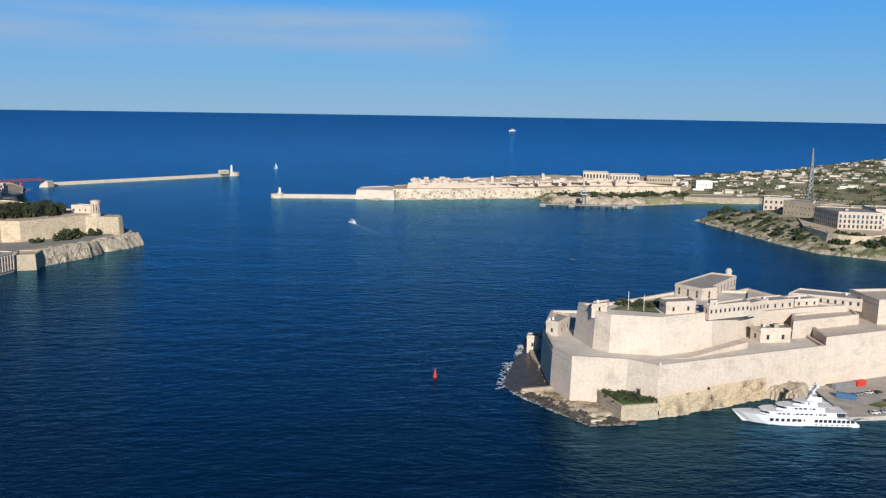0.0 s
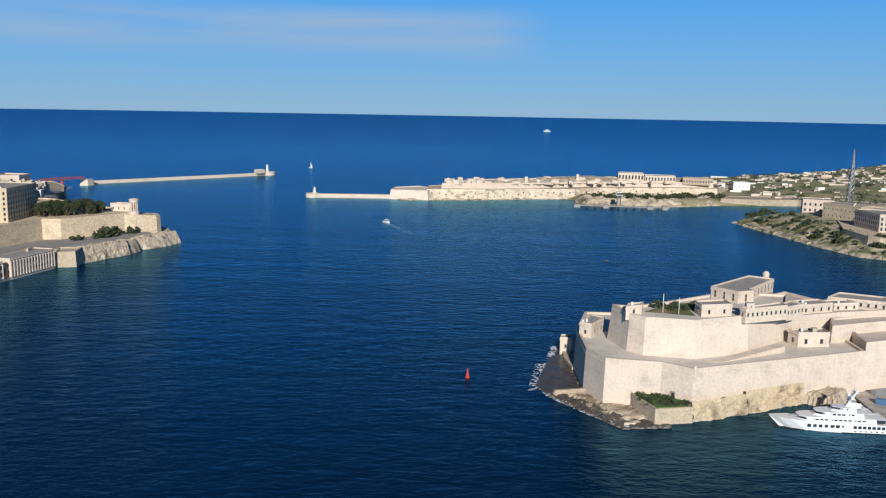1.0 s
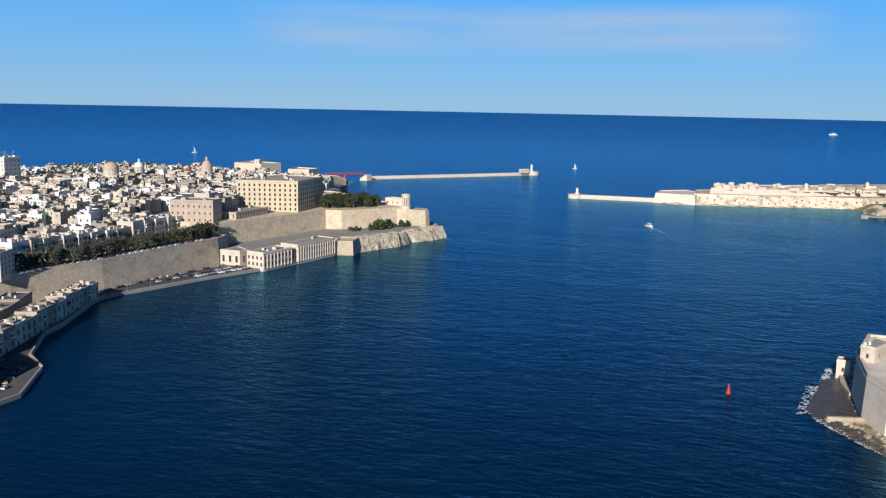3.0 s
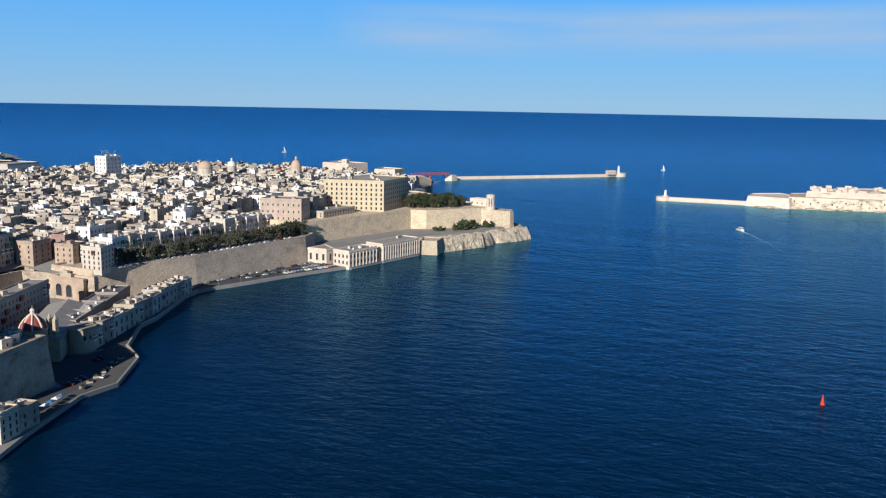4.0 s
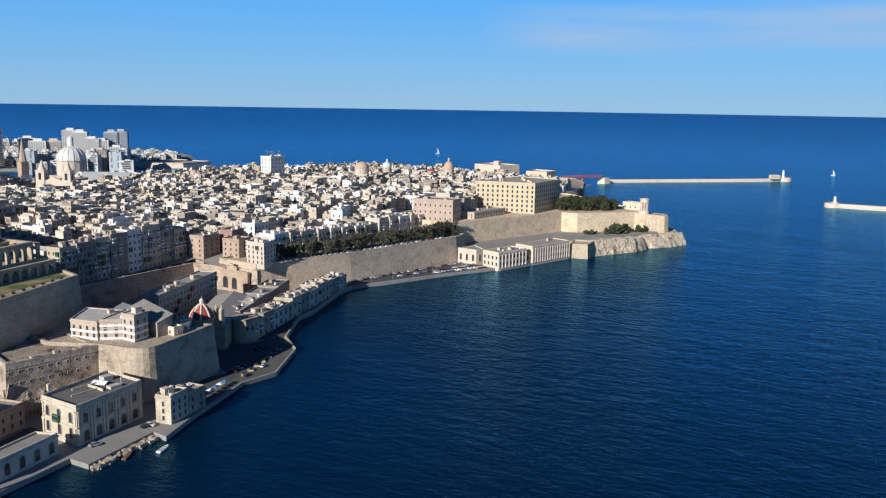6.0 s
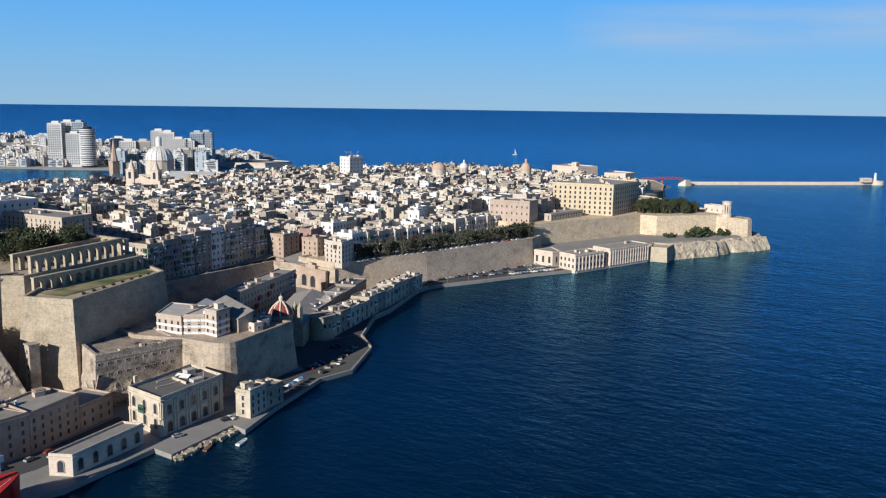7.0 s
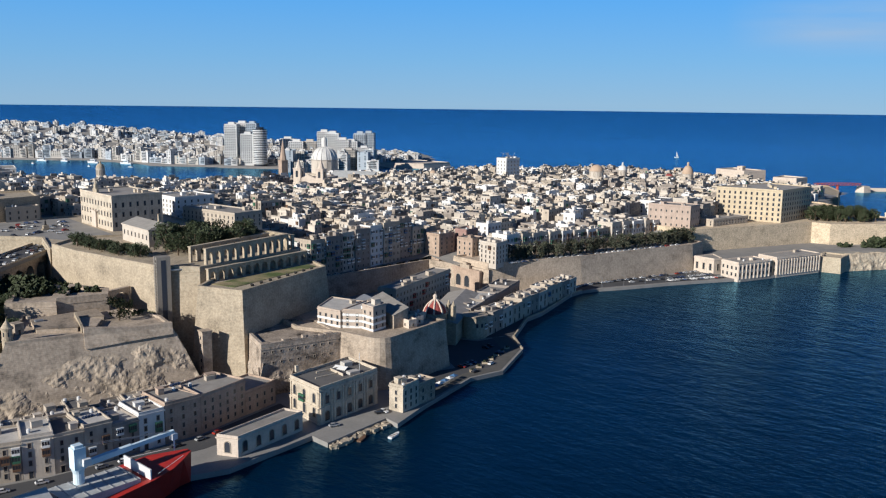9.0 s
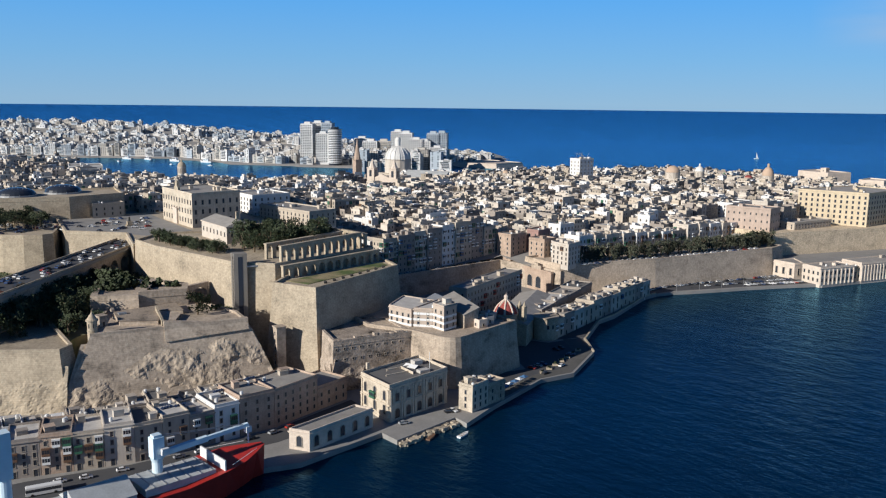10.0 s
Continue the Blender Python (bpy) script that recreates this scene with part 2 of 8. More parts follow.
# ---- mesh building ----
class Shape:
    """Collects boxes, prisms, drums and domes into one mesh."""

    def __init__(self):
        self.v, self.f, self.m, self.k = [], [], [], 0

    def add(self, verts, faces):
        o = len(self.v)
        self.v += [tuple(p) for p in verts]
        self.f += [tuple(o + i for i in q) for q in faces]
        self.m += [self.k] * len(faces)
        return self

    def use(self, k):
        self.k = k
        return self

    def box(self, x0, y0, z0, x1, y1, z1, turn=0.0, about=None):
        p = [(x, y, z) for z in (z0, z1) for x, y in ((x0, y0), (x1, y0), (x1, y1), (x0, y1))]
        if turn:
            cx, cy = about or ((x0 + x1) / 2, (y0 + y1) / 2)
            c, s = math.cos(turn), math.sin(turn)
            p = [(cx + (x - cx) * c - (y - cy) * s, cy + (x - cx) * s + (y - cy) * c, z) for x, y, z in p]
        return self.add(p, [(3, 2, 1, 0), (4, 5, 6, 7), (0, 1, 5, 4), (1, 2, 6, 5), (2, 3, 7, 6), (3, 0, 4, 7)])

    def prism(self, poly, z0, z1, lean=0.0, caps=True):
        """poly: anticlockwise from above; z1 a number or a list; lean: metres by which the top steps back."""
        n = len(poly)
        tops = z1 if isinstance(z1, (list, tuple)) else [z1] * n
        lows = z0 if isinstance(z0, (list, tuple)) else [z0] * n
        up = inset(poly, lean) if lean else poly
        v = [(*poly[i], lows[i]) for i in range(n)] + [(*up[i], tops[i]) for i in range(n)]
        f = [(i, (i + 1) % n, n + (i + 1) % n, n + i) for i in range(n)]
        if caps:
            f += [tuple(range(n, 2 * n)), tuple(reversed(range(n)))]
        return self.add(v, f)

    def drum(self, x, y, z0, z1, r0, r1=None, n=16):
        r1 = r0 if r1 is None else r1
        v = [(x + r * math.cos(2 * math.pi * i / n), y + r * math.sin(2 * math.pi * i / n), z) for r, z in ((r0, z0), (r1, z1)) for i in range(n)]
        f = [(i, (i + 1) % n, n + (i + 1) % n, n + i) for i in range(n)] + [tuple(range(n, 2 * n)), tuple(reversed(range(n)))]
        return self.add(v, f)

    def dome(self, x, y, z, r, h, n=20, rings=7):
        v, f = [], []
        for j in range(rings):
            a = math.pi / 2 * j / rings
            v += [(x + r * math.cos(a) * math.cos(2 * math.pi * i / n), y + r * math.cos(a) * math.sin(2 * math.pi * i / n), z + h * math.sin(a)) for i in range(n)]
        v.append((x, y, z + h))
        for j in range(rings - 1):
            f += [(j * n + i, j * n + (i + 1) % n, (j + 1) * n + (i + 1) % n, (j + 1) * n + i) for i in range(n)]
        f += [((rings - 1) * n + i, (rings - 1) * n + (i + 1) % n, rings * n) for i in range(n)]
        f.append(tuple(reversed(range(n))))
        return self.add(v, f)

    def beam(self, a, b, r, n=6):
        a, b = Vector(a), Vector(b)
        d = (b - a).normalized()
        s = d.orthogonal().normalized()
        t = d.cross(s)
        v = [tuple(p + (s * math.cos(2 * math.pi * i / n) + t * math.sin(2 * math.pi * i / n)) * r) for p in (a, b) for i in range(n)]
        f = [(i, (i + 1) % n, n + (i + 1) % n, n + i) for i in range(n)] + [tuple(range(n, 2 * n)), tuple(reversed(range(n)))]
        return self.add(v, f)

    def data(self, name, *mats):
        me = bpy.data.meshes.new(name)
        me.from_pydata(self.v, [], self.f)
        for m in mats:
            me.materials.append(m)
        if any(self.m):
            me.polygons.foreach_set("material_index", self.m)
        me.update()
        return me


def inset(poly, d):
    """The outline of poly moved inwards by d metres (poly anticlockwise)."""
    out, n = [], len(poly)
    for i in range(n):
        a, b, c = Vector(poly[i - 1]), Vector(poly[i]), Vector(poly[(i + 1) % n])
        u, w = (b - a).normalized(), (c - b).normalized()
        nu, nw = Vector((-u.y, u.x)), Vector((-w.y, w.x))
        k = (nu + nw)
        k = k / max(0.35, k.length_squared / 2)
        out.append((b.x + k.x * d, b.y + k.y * d))
    return out


def ccw(poly):
    area = sum(poly[i - 1][0] * poly[i][1] - poly[i][0] * poly[i - 1][1] for i in range(len(poly)))
    return list(poly) if area > 0 else list(reversed(poly))


def part(name, shape, mat, parent=None, label=""):
    """One mesh object out of a Shape (or of mesh data that is shared), under a thing or a part."""
    mats = mat if isinstance(mat, (list, tuple)) else (mat,)
    data = shape.data(name, *mats) if isinstance(shape, Shape) else shape
    ob = new(name, data)
    if parent:
        ob.parent = parent
    return tagged(ob, label) if label else ob


def thing(name, x, y, z, turn=0.0, label="", category="", group="", kind=""):
    e = new(name)
    e.location, e.rotation_euler = (x, y, z), (0, 0, turn)
    e.empty_display_size = 1.0
    return tagged(e, label, category, group, kind)


def setting(name, shape, mat, label="", category=""):
    return tagged(part(name, shape, mat), label, category, "", "structure")


# ---- sea and land ----
def smooth(a, b, x):
    t = np.clip((x - a) / (b - a), 0, 1)
    return t * t * (3 - 2 * t)


def sea_sheet():
    radii = [0, 60, 120, 200, 300, 450, 650, 900, 1300, 1800, 2400, 3000] + [3000 + 95 * i for i in range(1, 21)]
    n, v, f = 128, [(0.0, 0.0, 0.0)], []
    for r in radii[1:]:
        z = 101.0 * max(0.0, (r - 3000) / 1900) ** 1.6      # the far sea climbs to the true horizon
        v += [(r * math.cos(2 * math.pi * i / n), r * math.sin(2 * math.pi * i / n), z) for i in range(n)]
    f += [(0, 1 + i, 1 + (i + 1) % n) for i in range(n)]
    for j in range(len(radii) - 2):
        a, b = 1 + j * n, 1 + (j + 1) * n
        f += [(a + i, b + i, b + (i + 1) % n, a + (i + 1) % n) for i in range(n)]
    s = Shape().add(v, f)
    ob = setting("sea", s, M_SEA, "deep blue rippled harbour and open sea water", "water")
    for p in ob.data.polygons:
        p.use_smooth = True


sea_sheet()


def shore_distance(x, y, poly):
    """Distance to the outline of poly: positive inside."""
    best = np.full(x.shape, 1e9)
    inside = np.zeros(x.shape, bool)
    for i in range(len(poly)):
        (ax, ay), (bx, by) = poly[i - 1], poly[i]
        dx, dy = bx - ax, by - ay
        t = np.clip(((x - ax) * dx + (y - ay) * dy) / (dx * dx + dy * dy + 1e-9), 0, 1)
        best = np.minimum(best, np.hypot(x - ax - t * dx, y - ay - t * dy))
        if abs(dy) > 1e-9:
            inside ^= ((ay > y) != (by > y)) & (x < dx * (y - ay) / dy + ax)
    return np.where(inside, best, -best)


def fractal(x, y, size, seed=0.0):
    return np.array([noise.fractal(Vector((a / size, b / size, seed)), 0.9, 2.1, 4) for a, b in zip(x.ravel(), y.ravel())]).reshape(x.shape)


def terrain(name, poly, height, cell, mat, label, category="ground", low=-3.0, skirt=True):
    """A sheet over poly that rises out of the sea at its outline. height(x, y, inward) in metres."""
    xs = np.arange(min(p[0] for p in poly) - 2 * cell, max(p[0] for p in poly) + 3 * cell, cell)
    ys = np.arange(min(p[1] for p in poly) - 2 * cell, max(p[1] for p in poly) + 3 * cell, cell)
    x, y = np.meshgrid(xs, ys)
    d = shore_distance(x, y, poly)
    z = np.where(d > -cell * 1.5, height(x, y, d), low)
    keep = d > (-cell * 3 if skirt else 0)
    idx = -np.ones(x.shape, int)
    idx[keep] = np.arange(keep.sum())
    v = np.stack([x[keep], y[keep], z[keep]], 1)
    q = [idx[:-1, :-1], idx[:-1, 1:], idx[1:, 1:], idx[1:, :-1]]
    ok = (q[0] >= 0) & (q[1] >= 0) & (q[2] >= 0) & (q[3] >= 0)
    f = np.stack([a[ok] for a in q], 1)
    s = Shape()
    s.v, s.f, s.m = [tuple(p) for p in v.tolist()], [tuple(p) for p in f.tolist()], [0] * len(f)
    return setting(name, s, mat, label, category)


# Valletta: the quays
QUAY = [(-276, -260), (-274, 20), (-281, 80), (-279, 104), (-273, 111), (-270, 125), (-279, 164), (-269, 165), (-277, 198), (-269, 198), (-280, 221), (-296, 261), (-295, 281),
        (-316, 315), (-336, 328), (-362, 364), (-367, 382), (-393, 437), (-395.7, 451), (-393.4, 466), (-388.6, 479), (-382.8, 498), (-375.8, 524), (-367, 549.5), (-356, 578), (-352, 579),
        (-336, 668), (-345, 690), (-420, 760), (-1000, 760), (-1000, -260)]
setting("pavement", Shape().prism(QUAY, -3, 2.0), M_PAVE, "grey stone quay and waterfront paving", "quay")


def spine(y):
    return np.interp(y, [100, 250, 380, 500, 620, 800, 1000, 1150, 1300], [46, 43, 36, 33, 35.5, 32.5, 26, 17, 8])


def city_z(x, y):
    """Height of the city's ground."""
    edge = np.interp(y, [150, 300, 400, 600, 800, 950, 1250], [-470, -480, -440, -410, -400, -440, -560])
    low = np.interp(y, [200, 380, 420, 590, 610, 900, 1200], [16, 17, 21.5, 21.5, 29, 26, 10])
    up = low + (spine(y) - low) * smooth(0, 170, edge - x)
    up = up + 6 * smooth(-900, -980, x) * smooth(240, 200, y)
    return up + (8 - up) * smooth(-840, -1060, x) * smooth(200, 300, y)


CITY = [(-485, 225), (-485, 380), (-432, 392), (-412, 467), (-398, 582), (-412, 606), (-380, 732), (-365, 736), (-322, 794), (-333, 814), (-385, 846),
        (-452, 925), (-512, 1035), (-560, 1150), (-590, 1245), (-665, 1280), (-780, 1285), (-900, 1160), (-1000, 960), (-1060, 750),
        (-1080, 600), (-1110, 400), (-1180, 200), (-1200, -100), (-700, -100), (-640, 110), (-560, 140), (-520, 225)]
terrain("ground", CITY, lambda x, y, d: city_z(x, y) - 0.4, 8, M_PAVE, "grey street paving of the old town", "ground", skirt=False)


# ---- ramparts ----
# honey stone with its albedo raised, so the colour carries extra sunlight
M_SUNWALL = material("sun_brightened_honey_ashlar", (0.56, 0.455, 0.325), coarse=0.16, fine=0.30, size=7, grain=1.2, streak=0.06, bump=0.25, courses=0.36, stain=0.18)
M_BASTION = material("dressed_bastion_stone", (0.385, 0.315, 0.245), coarse=0.16, fine=0.22, size=9, grain=1.0, streak=0.14, bump=0.12, courses=0.30, stain=0.40)
# rampart stone lightened: part of the sun on the curtain wall is colour
M_CURTAIN = material("curtain_wall_stone", (0.46, 0.375, 0.29), coarse=0.20, fine=0.28, size=12, grain=1.3, streak=0.10, bump=0.3, courses=0.24, stain=0.30)
def rampart(name, poly, z0, z1, lean=2.0, mat=None, label="", parapet=1.2, thick=1.4, coping=True):
    """A battered bastion with a cordon, and a parapet round its top."""
    poly = ccw(poly)
    top = inset(poly, lean)
    s = Shape().prism(poly, z0, z1, lean)
    out = inset(top, -0.25)
    s.prism(out, z1 - 1.6, z1 - 1.1)
    inner = inset(top, thick)
    n = len(top)
    v = [(*p, z1 - 0.01) for p in top] + [(*p, z1 + parapet) for p in top] + [(*p, z1 + parapet) for p in inner] + [(*p, z1 - 0.01) for p in inner]
    f = [(k * n + i, k * n + (i + 1) % n, (k + 1) * n + (i + 1) % n, (k + 1) * n + i) for k in range(3) for i in range(n)]
    s.add(v, f)
    return setting(name, s, mat or M_RAMPART, label, "wall")


def rock_face(name, p, q, z0, z1, lean, rise, top, label, rough=1.8, mat=None, cell=0.9, broad=1.0):
    """Rough rock along the foot of a battered wall from p to q. lean: metres the wall steps back over rise metres; top(f): height of the rock."""
    p, q = Vector(p), Vector(q)
    u = (q - p).normalized()
    out = Vector((u.y, -u.x))
    L = (q - p).length
    nx, nz = int(L / cell), int((z1 - z0) / (cell * 0.9))
    v, f = [], []
    for j in range(nz + 1):
        z = z0 + (z1 - z0) * j / nz
        for i in range(nx + 1):
            off = lean * (z - z0) / rise if lean > 5 else 0.0
            a = off + (L - 2 * off) * i / nx
            o = p + u * a - out * (lean * (z - z0) / rise)
            n1 = noise.fractal(Vector((a / 9 / broad, z / 9 / broad, p.x)), 0.8, 2.1, 5)
            n2 = noise.noise(Vector((a / 2.2, z / 1.6, 3.0 + p.y)))
            cover = min(1.0, max(-1.0, (top(a / L) + n1 * 3 - z) / 3.0))
            n3 = noise.fractal(Vector((a / 5.5 / broad + z / 9 / broad, z / 3.6 / broad, p.x + 2)), 0.7 + 0.25 * (broad > 1), 2.2, 5)
            d = cover * (0.6 + rough * (0.5 * n1 - 0.42 * abs(n3) + 0.12 * n2)) if cover > 0 else cover * 0.8
            v.append((o.x + out.x * d, o.y + out.y * d, z))
    for j in range(nz):
        for i in range(nx):
            k = j * (nx + 1) + i
            f.append((k, k + 1, k + nx + 2, k + nx + 1))
    return setting(name, Shape().add(v, f), mat or M_ROCK, label, "rock")


rampart("wall_barbara", [(-429, 391), (-419, 430), (-410, 467), (-395, 582), (-400, 604), (-470, 606), (-470, 391)], 0, 21.5, 2.5,
        mat=M_CURTAIN, label="long battered limestone curtain wall above the quay road")
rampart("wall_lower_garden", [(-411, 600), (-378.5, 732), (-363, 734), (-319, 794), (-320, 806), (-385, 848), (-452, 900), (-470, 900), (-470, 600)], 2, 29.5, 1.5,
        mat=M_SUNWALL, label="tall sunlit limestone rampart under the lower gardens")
rampart("wall_saluting_battery", [(-377, 157), (-350.5, 172), (-382, 239), (-440, 250), (-430, 190), (-392, 172)], 2, 44, 3.5,
        mat=M_LIME, label="high battered bastion of the saluting battery")
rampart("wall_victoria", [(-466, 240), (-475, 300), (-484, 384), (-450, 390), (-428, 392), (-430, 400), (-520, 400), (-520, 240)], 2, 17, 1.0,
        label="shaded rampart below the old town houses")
rampart("wall_lascaris", [(-367, 63), (-352, 153.5), (-383, 157), (-440, 142), (-450, 95)], 3, 31, 11.0,
        label="great sloping bastion of bare stone and living rock")
_v, _c = [], []
_p, _q = Vector((-375.9, 77.8)), Vector((-364.3, 143.8))
_n = Vector((0.985, -0.173))
for _f, _lo, _hi in ((0.455, 26.2, 34.6), (0.72, 27.4, 32.7), (1.0, 28.4, 32.9)):
    _o = _p.lerp(_q, _f)
    for _out, _z in ((0.5 + (31 - _lo) * 0.393, _lo), (0.5, 31), (0.3, _hi), (-2.4, _hi), (-2.4, _lo)):
        _v.append((*(_o + _n * _out), _z))
    for _out, _z in ((0.9 + (31 - _lo) * 0.393, _lo - 0.3), (0.8 + (30.6 - _lo) * 0.393, _lo + 0.3), (-1, _lo + 0.3), (-1, _lo - 0.3)):
        _c.append((*(_o + _n * _out), _z))
setting("wall_lascaris_parapet", Shape()
        .add(_v, [(5 * k + i, 5 * k + (i + 1) % 5, 5 * k + 5 + (i + 1) % 5, 5 * k + 5 + i) for k in (0, 1) for i in range(5)] + [(4, 3, 2, 1, 0), (10, 11, 12, 13, 14)])
        .add(_c, [(4 * k + i, 4 * k + (i + 1) % 4, 4 * k + 4 + (i + 1) % 4, 4 * k + 4 + i) for k in (0, 1) for i in range(4)] + [(3, 2, 1, 0), (8, 9, 10, 11)]),
        M_RAMPART, "raised stone parapet on the bastion edge", "wall")
rampart("wall_low_bastion", [(-329, 208), *[(-317 * (1 - f) ** 2 - 603 * f * (1 - f) - 307 * f * f, 211.2 * (1 - f) ** 2 + 428 * f * (1 - f) + 229 * f * f) for f in (0, 0.15, 0.3, 0.45, 0.6, 0.75, 0.9, 1.0)], (-316.5, 265), (-340, 262), (-376, 256), (-400, 250), (-400, 200), (-350, 196)], 2, 24.5, 2.0,
        label="low rounded bastion with a smooth curved corner", mat=M_BASTION)
rampart("wall_casemates", [(-358, 175), (-331.5, 169), (-328, 211), (-360, 215), (-380, 180)], 2, 24, 1.5,
        label="casemate wall of weathered brown stone with small openings", mat=M_ERODED)
rampart("wall_garden_front", [(-383, -60), (-381, 40), (-367, 66), (-376, 76), (-440, 76), (-440, -60)], 2, 27, 4.5,
        mat=M_LIME, label="eroded honey-coloured rampart under the pine garden")
rampart("wall_upper_garden", [(-388, 168), (-408, 236), (-500, 240), (-520, 150), (-500, 130), (-470, 134), (-404, 152)], 4, 50.3, 1.0,
        mat=M_LIME, label="upper garden terrace of pale stone")
rampart("wall_bastion_museum", [(-634, 124), (-646, 165), (-690, 170), (-720, 40), (-650, 60)], 30, 62, 1.5,
        mat=M_LIME, label="pale flat-topped bastion beside the square")
rampart("wall_gate_bastion", [(-574, 103), (-571, 95), (-575, 84), (-583, 73), (-640, 20), (-660, 60), (-620, 118)], 15, 46, 2.0,
        mat=M_LIME, label="rounded gate bastion of pale stone")
rampart("wall_square", [(-500, 130), (-520, 150), (-520, 240), (-640, 240), (-640, 115), (-575, 108), (-548, 138)], 15, 47.6, 0.5,
        mat=M_LIME, label="pale retaining wall below the square", parapet=0.9)
setting("road_ditch_garden", Shape().prism([(-440, -60), (-394, -60), (-394, 40), (-386, 66), (-402, 78), (-446, 145), (-500, 125), (-600, 60), (-640, -60)], 3, 24.5), M_EARTH,
        "earth terrace of the pine garden in the ditch", "ground")
rampart("wall_lascaris_upper", [(-423, 88.5), (-412.5, 109), (-446, 122), (-484, 110)], 20, 37.0, 0.5, thick=3.0,
        label="square inner cavalier of brown stone", parapet=1.0)
rampart("wall_lascaris_cavalier", [(-414.5, 108.5), (-410.5, 132), (-424, 137), (-446, 124)], 20, 37.6, 0.5, thick=3.0,
        label="recessed flank of the brown stone cavalier", parapet=1.6)
_s = Shape()
_arc = [(-5.2, 0), (-5.2, 3.0), *[(-5.2 * math.cos(math.pi * k / 10), 3.0 + 3.6 * math.sin(math.pi * k / 10)) for k in range(1, 10)], (5.2, 3.0), (5.2, 0)]
_top = [(-7.5, 0), (-7.5, 8.6), *[(-4.8 + 1.2 * (k - 1), 8.6) for k in range(1, 10)], (6.5, 8.6), (6.5, 0)]
_w = lambda x, d, h: (-419.5 - 0.42 * x - 0.9 * d, 140.5 + 0.9 * x - 0.42 * d, 30.5 + h)
_m = len(_arc)
_vv = [_w(x, 0, h) for x, h in _arc] + [_w(x, 0, h) for x, h in _top] + [_w(x, 2.2, h) for x, h in _arc] + [_w(x, 2.2, h) for x, h in _top]
_ff = [(i, _m + i, _m + i + 1, i + 1) for i in range(_m - 1)] + [(2 * _m + i, 2 * _m + i + 1, 3 * _m + i + 1, 3 * _m + i) for i in range(_m - 1)]
_ff += [(i, i + 1, 2 * _m + i + 1, 2 * _m + i) for i in range(_m - 1)] + [(_m + i, 3 * _m + i, 3 * _m + i + 1, _m + i + 1) for i in range(_m - 1)]
setting("wall_cavalier_arch", _s.add(_vv, _ff), M_ERODED, "brown stone wall with one wide arch", "wall")

# Fort St Angelo
ANGELO = [(46, 482), (40, 440), (37, 405), (40, 392), (52, 370), (64, 351), (82, 354), (99, 360), (121, 371), (131, 376), (152, 390), (178, 402),
          (178, 359), (194, 361), (330, 380), (330, 540), (150, 540), (70, 520)]


M_SHELF = material("wave_cut_rock", (0.52, 0.44, 0.335), stain=0.45, coarse=0.35, fine=0.3, size=5, grain=1.2, bump=0.6, second=(0.20, 0.155, 0.10))


def angelo_ground(x, y, d):
    z = np.minimum(0.085 * np.maximum(d, 0) + 0.4, 2.4) + fractal(x, y, 9) * 0.9
    z = 0.55 * np.floor(z / 0.9) * 0.9 + 0.45 * z + fractal(x, y, 2.6) * 0.5        # wave-cut ledges
    z = np.where((x < 54) & (y > 393), 0.25 * z, z)
    return np.where(d > 0, np.where(x > 168, 1.7, z), -2.5)


terrain("rock_angelo", ANGELO, angelo_ground, 1.3, M_SHELF, "wave-worn brown rock shelf round the fort", "rock")
rampart("wall_angelo_outer", [(60, 470), (51, 430), (51.5, 394), (58.5, 377), (83, 373.3), (95, 364.3), (185, 402), (185, 470)], 1, 20.5, 0.8, M_LIME_PALE,
        "pale limestone lower rampart of the harbour fort")
rampart("wall_angelo_cavalier", [(65, 416), (71, 395), (77.5, 388), (100, 384), (128, 397), (156, 425), (165, 450), (130, 452), (93, 424), (76, 413)], 19, 37.3, 1.2, M_LIME_PALE,
        "pale limestone upper rampart of the harbour fort")
rampart("wall_angelo_keep", [(128, 399), (156, 425), (187, 438), (215, 446), (190, 462), (176, 490), (130, 452)], 19, 31, 0.6, M_LIME_PALE,
        "honey-coloured inner wall of the fort", parapet=1.0)
rampart("wall_angelo_tier", [(174, 418), (216, 436), (219, 452), (180, 436)], 19, 28.6, 0.5, M_LIME_PALE,
        "pale square tier of the fort above the terrace", parapet=0.9)
rampart("wall_angelo_right", [(184, 402.5), (300, 452), (300, 500), (190, 470)], 1, 24.3, 0.8, M_LIME_PALE,
        "tall pale wall of the fort above the car park")
rampart("wall_angelo_turret", [(225, 436), (250, 442), (250, 470), (222, 465)], 19, 36, 0.8, M_LIME_PALE,
        "pale high corner tower of the fort")
M_TERRACE = material("pale_terrace_paving", (0.60, 0.55, 0.48), coarse=0.12, fine=0.14, size=8, grain=0.9, stain=0.15)
setting("terrace_angelo", Shape().prism(inset(ccw([(60, 470), (51, 430), (51.5, 394), (58.5, 377), (83, 373.3), (95, 364.3), (185, 402), (185, 470)]), 2.4), 20.4, 20.56), M_TERRACE, "pale paved terrace of the fort", "terrace")
setting("terrace_angelo_upper", Shape().prism(inset(ccw([(65, 416), (71, 395), (77.5, 388), (100, 384), (128, 397), (156, 425), (165, 450), (130, 452), (93, 424), (76, 413)]), 3.0), 37.2, 37.36), M_TERRACE, "pale paved upper terrace of the fort", "terrace")
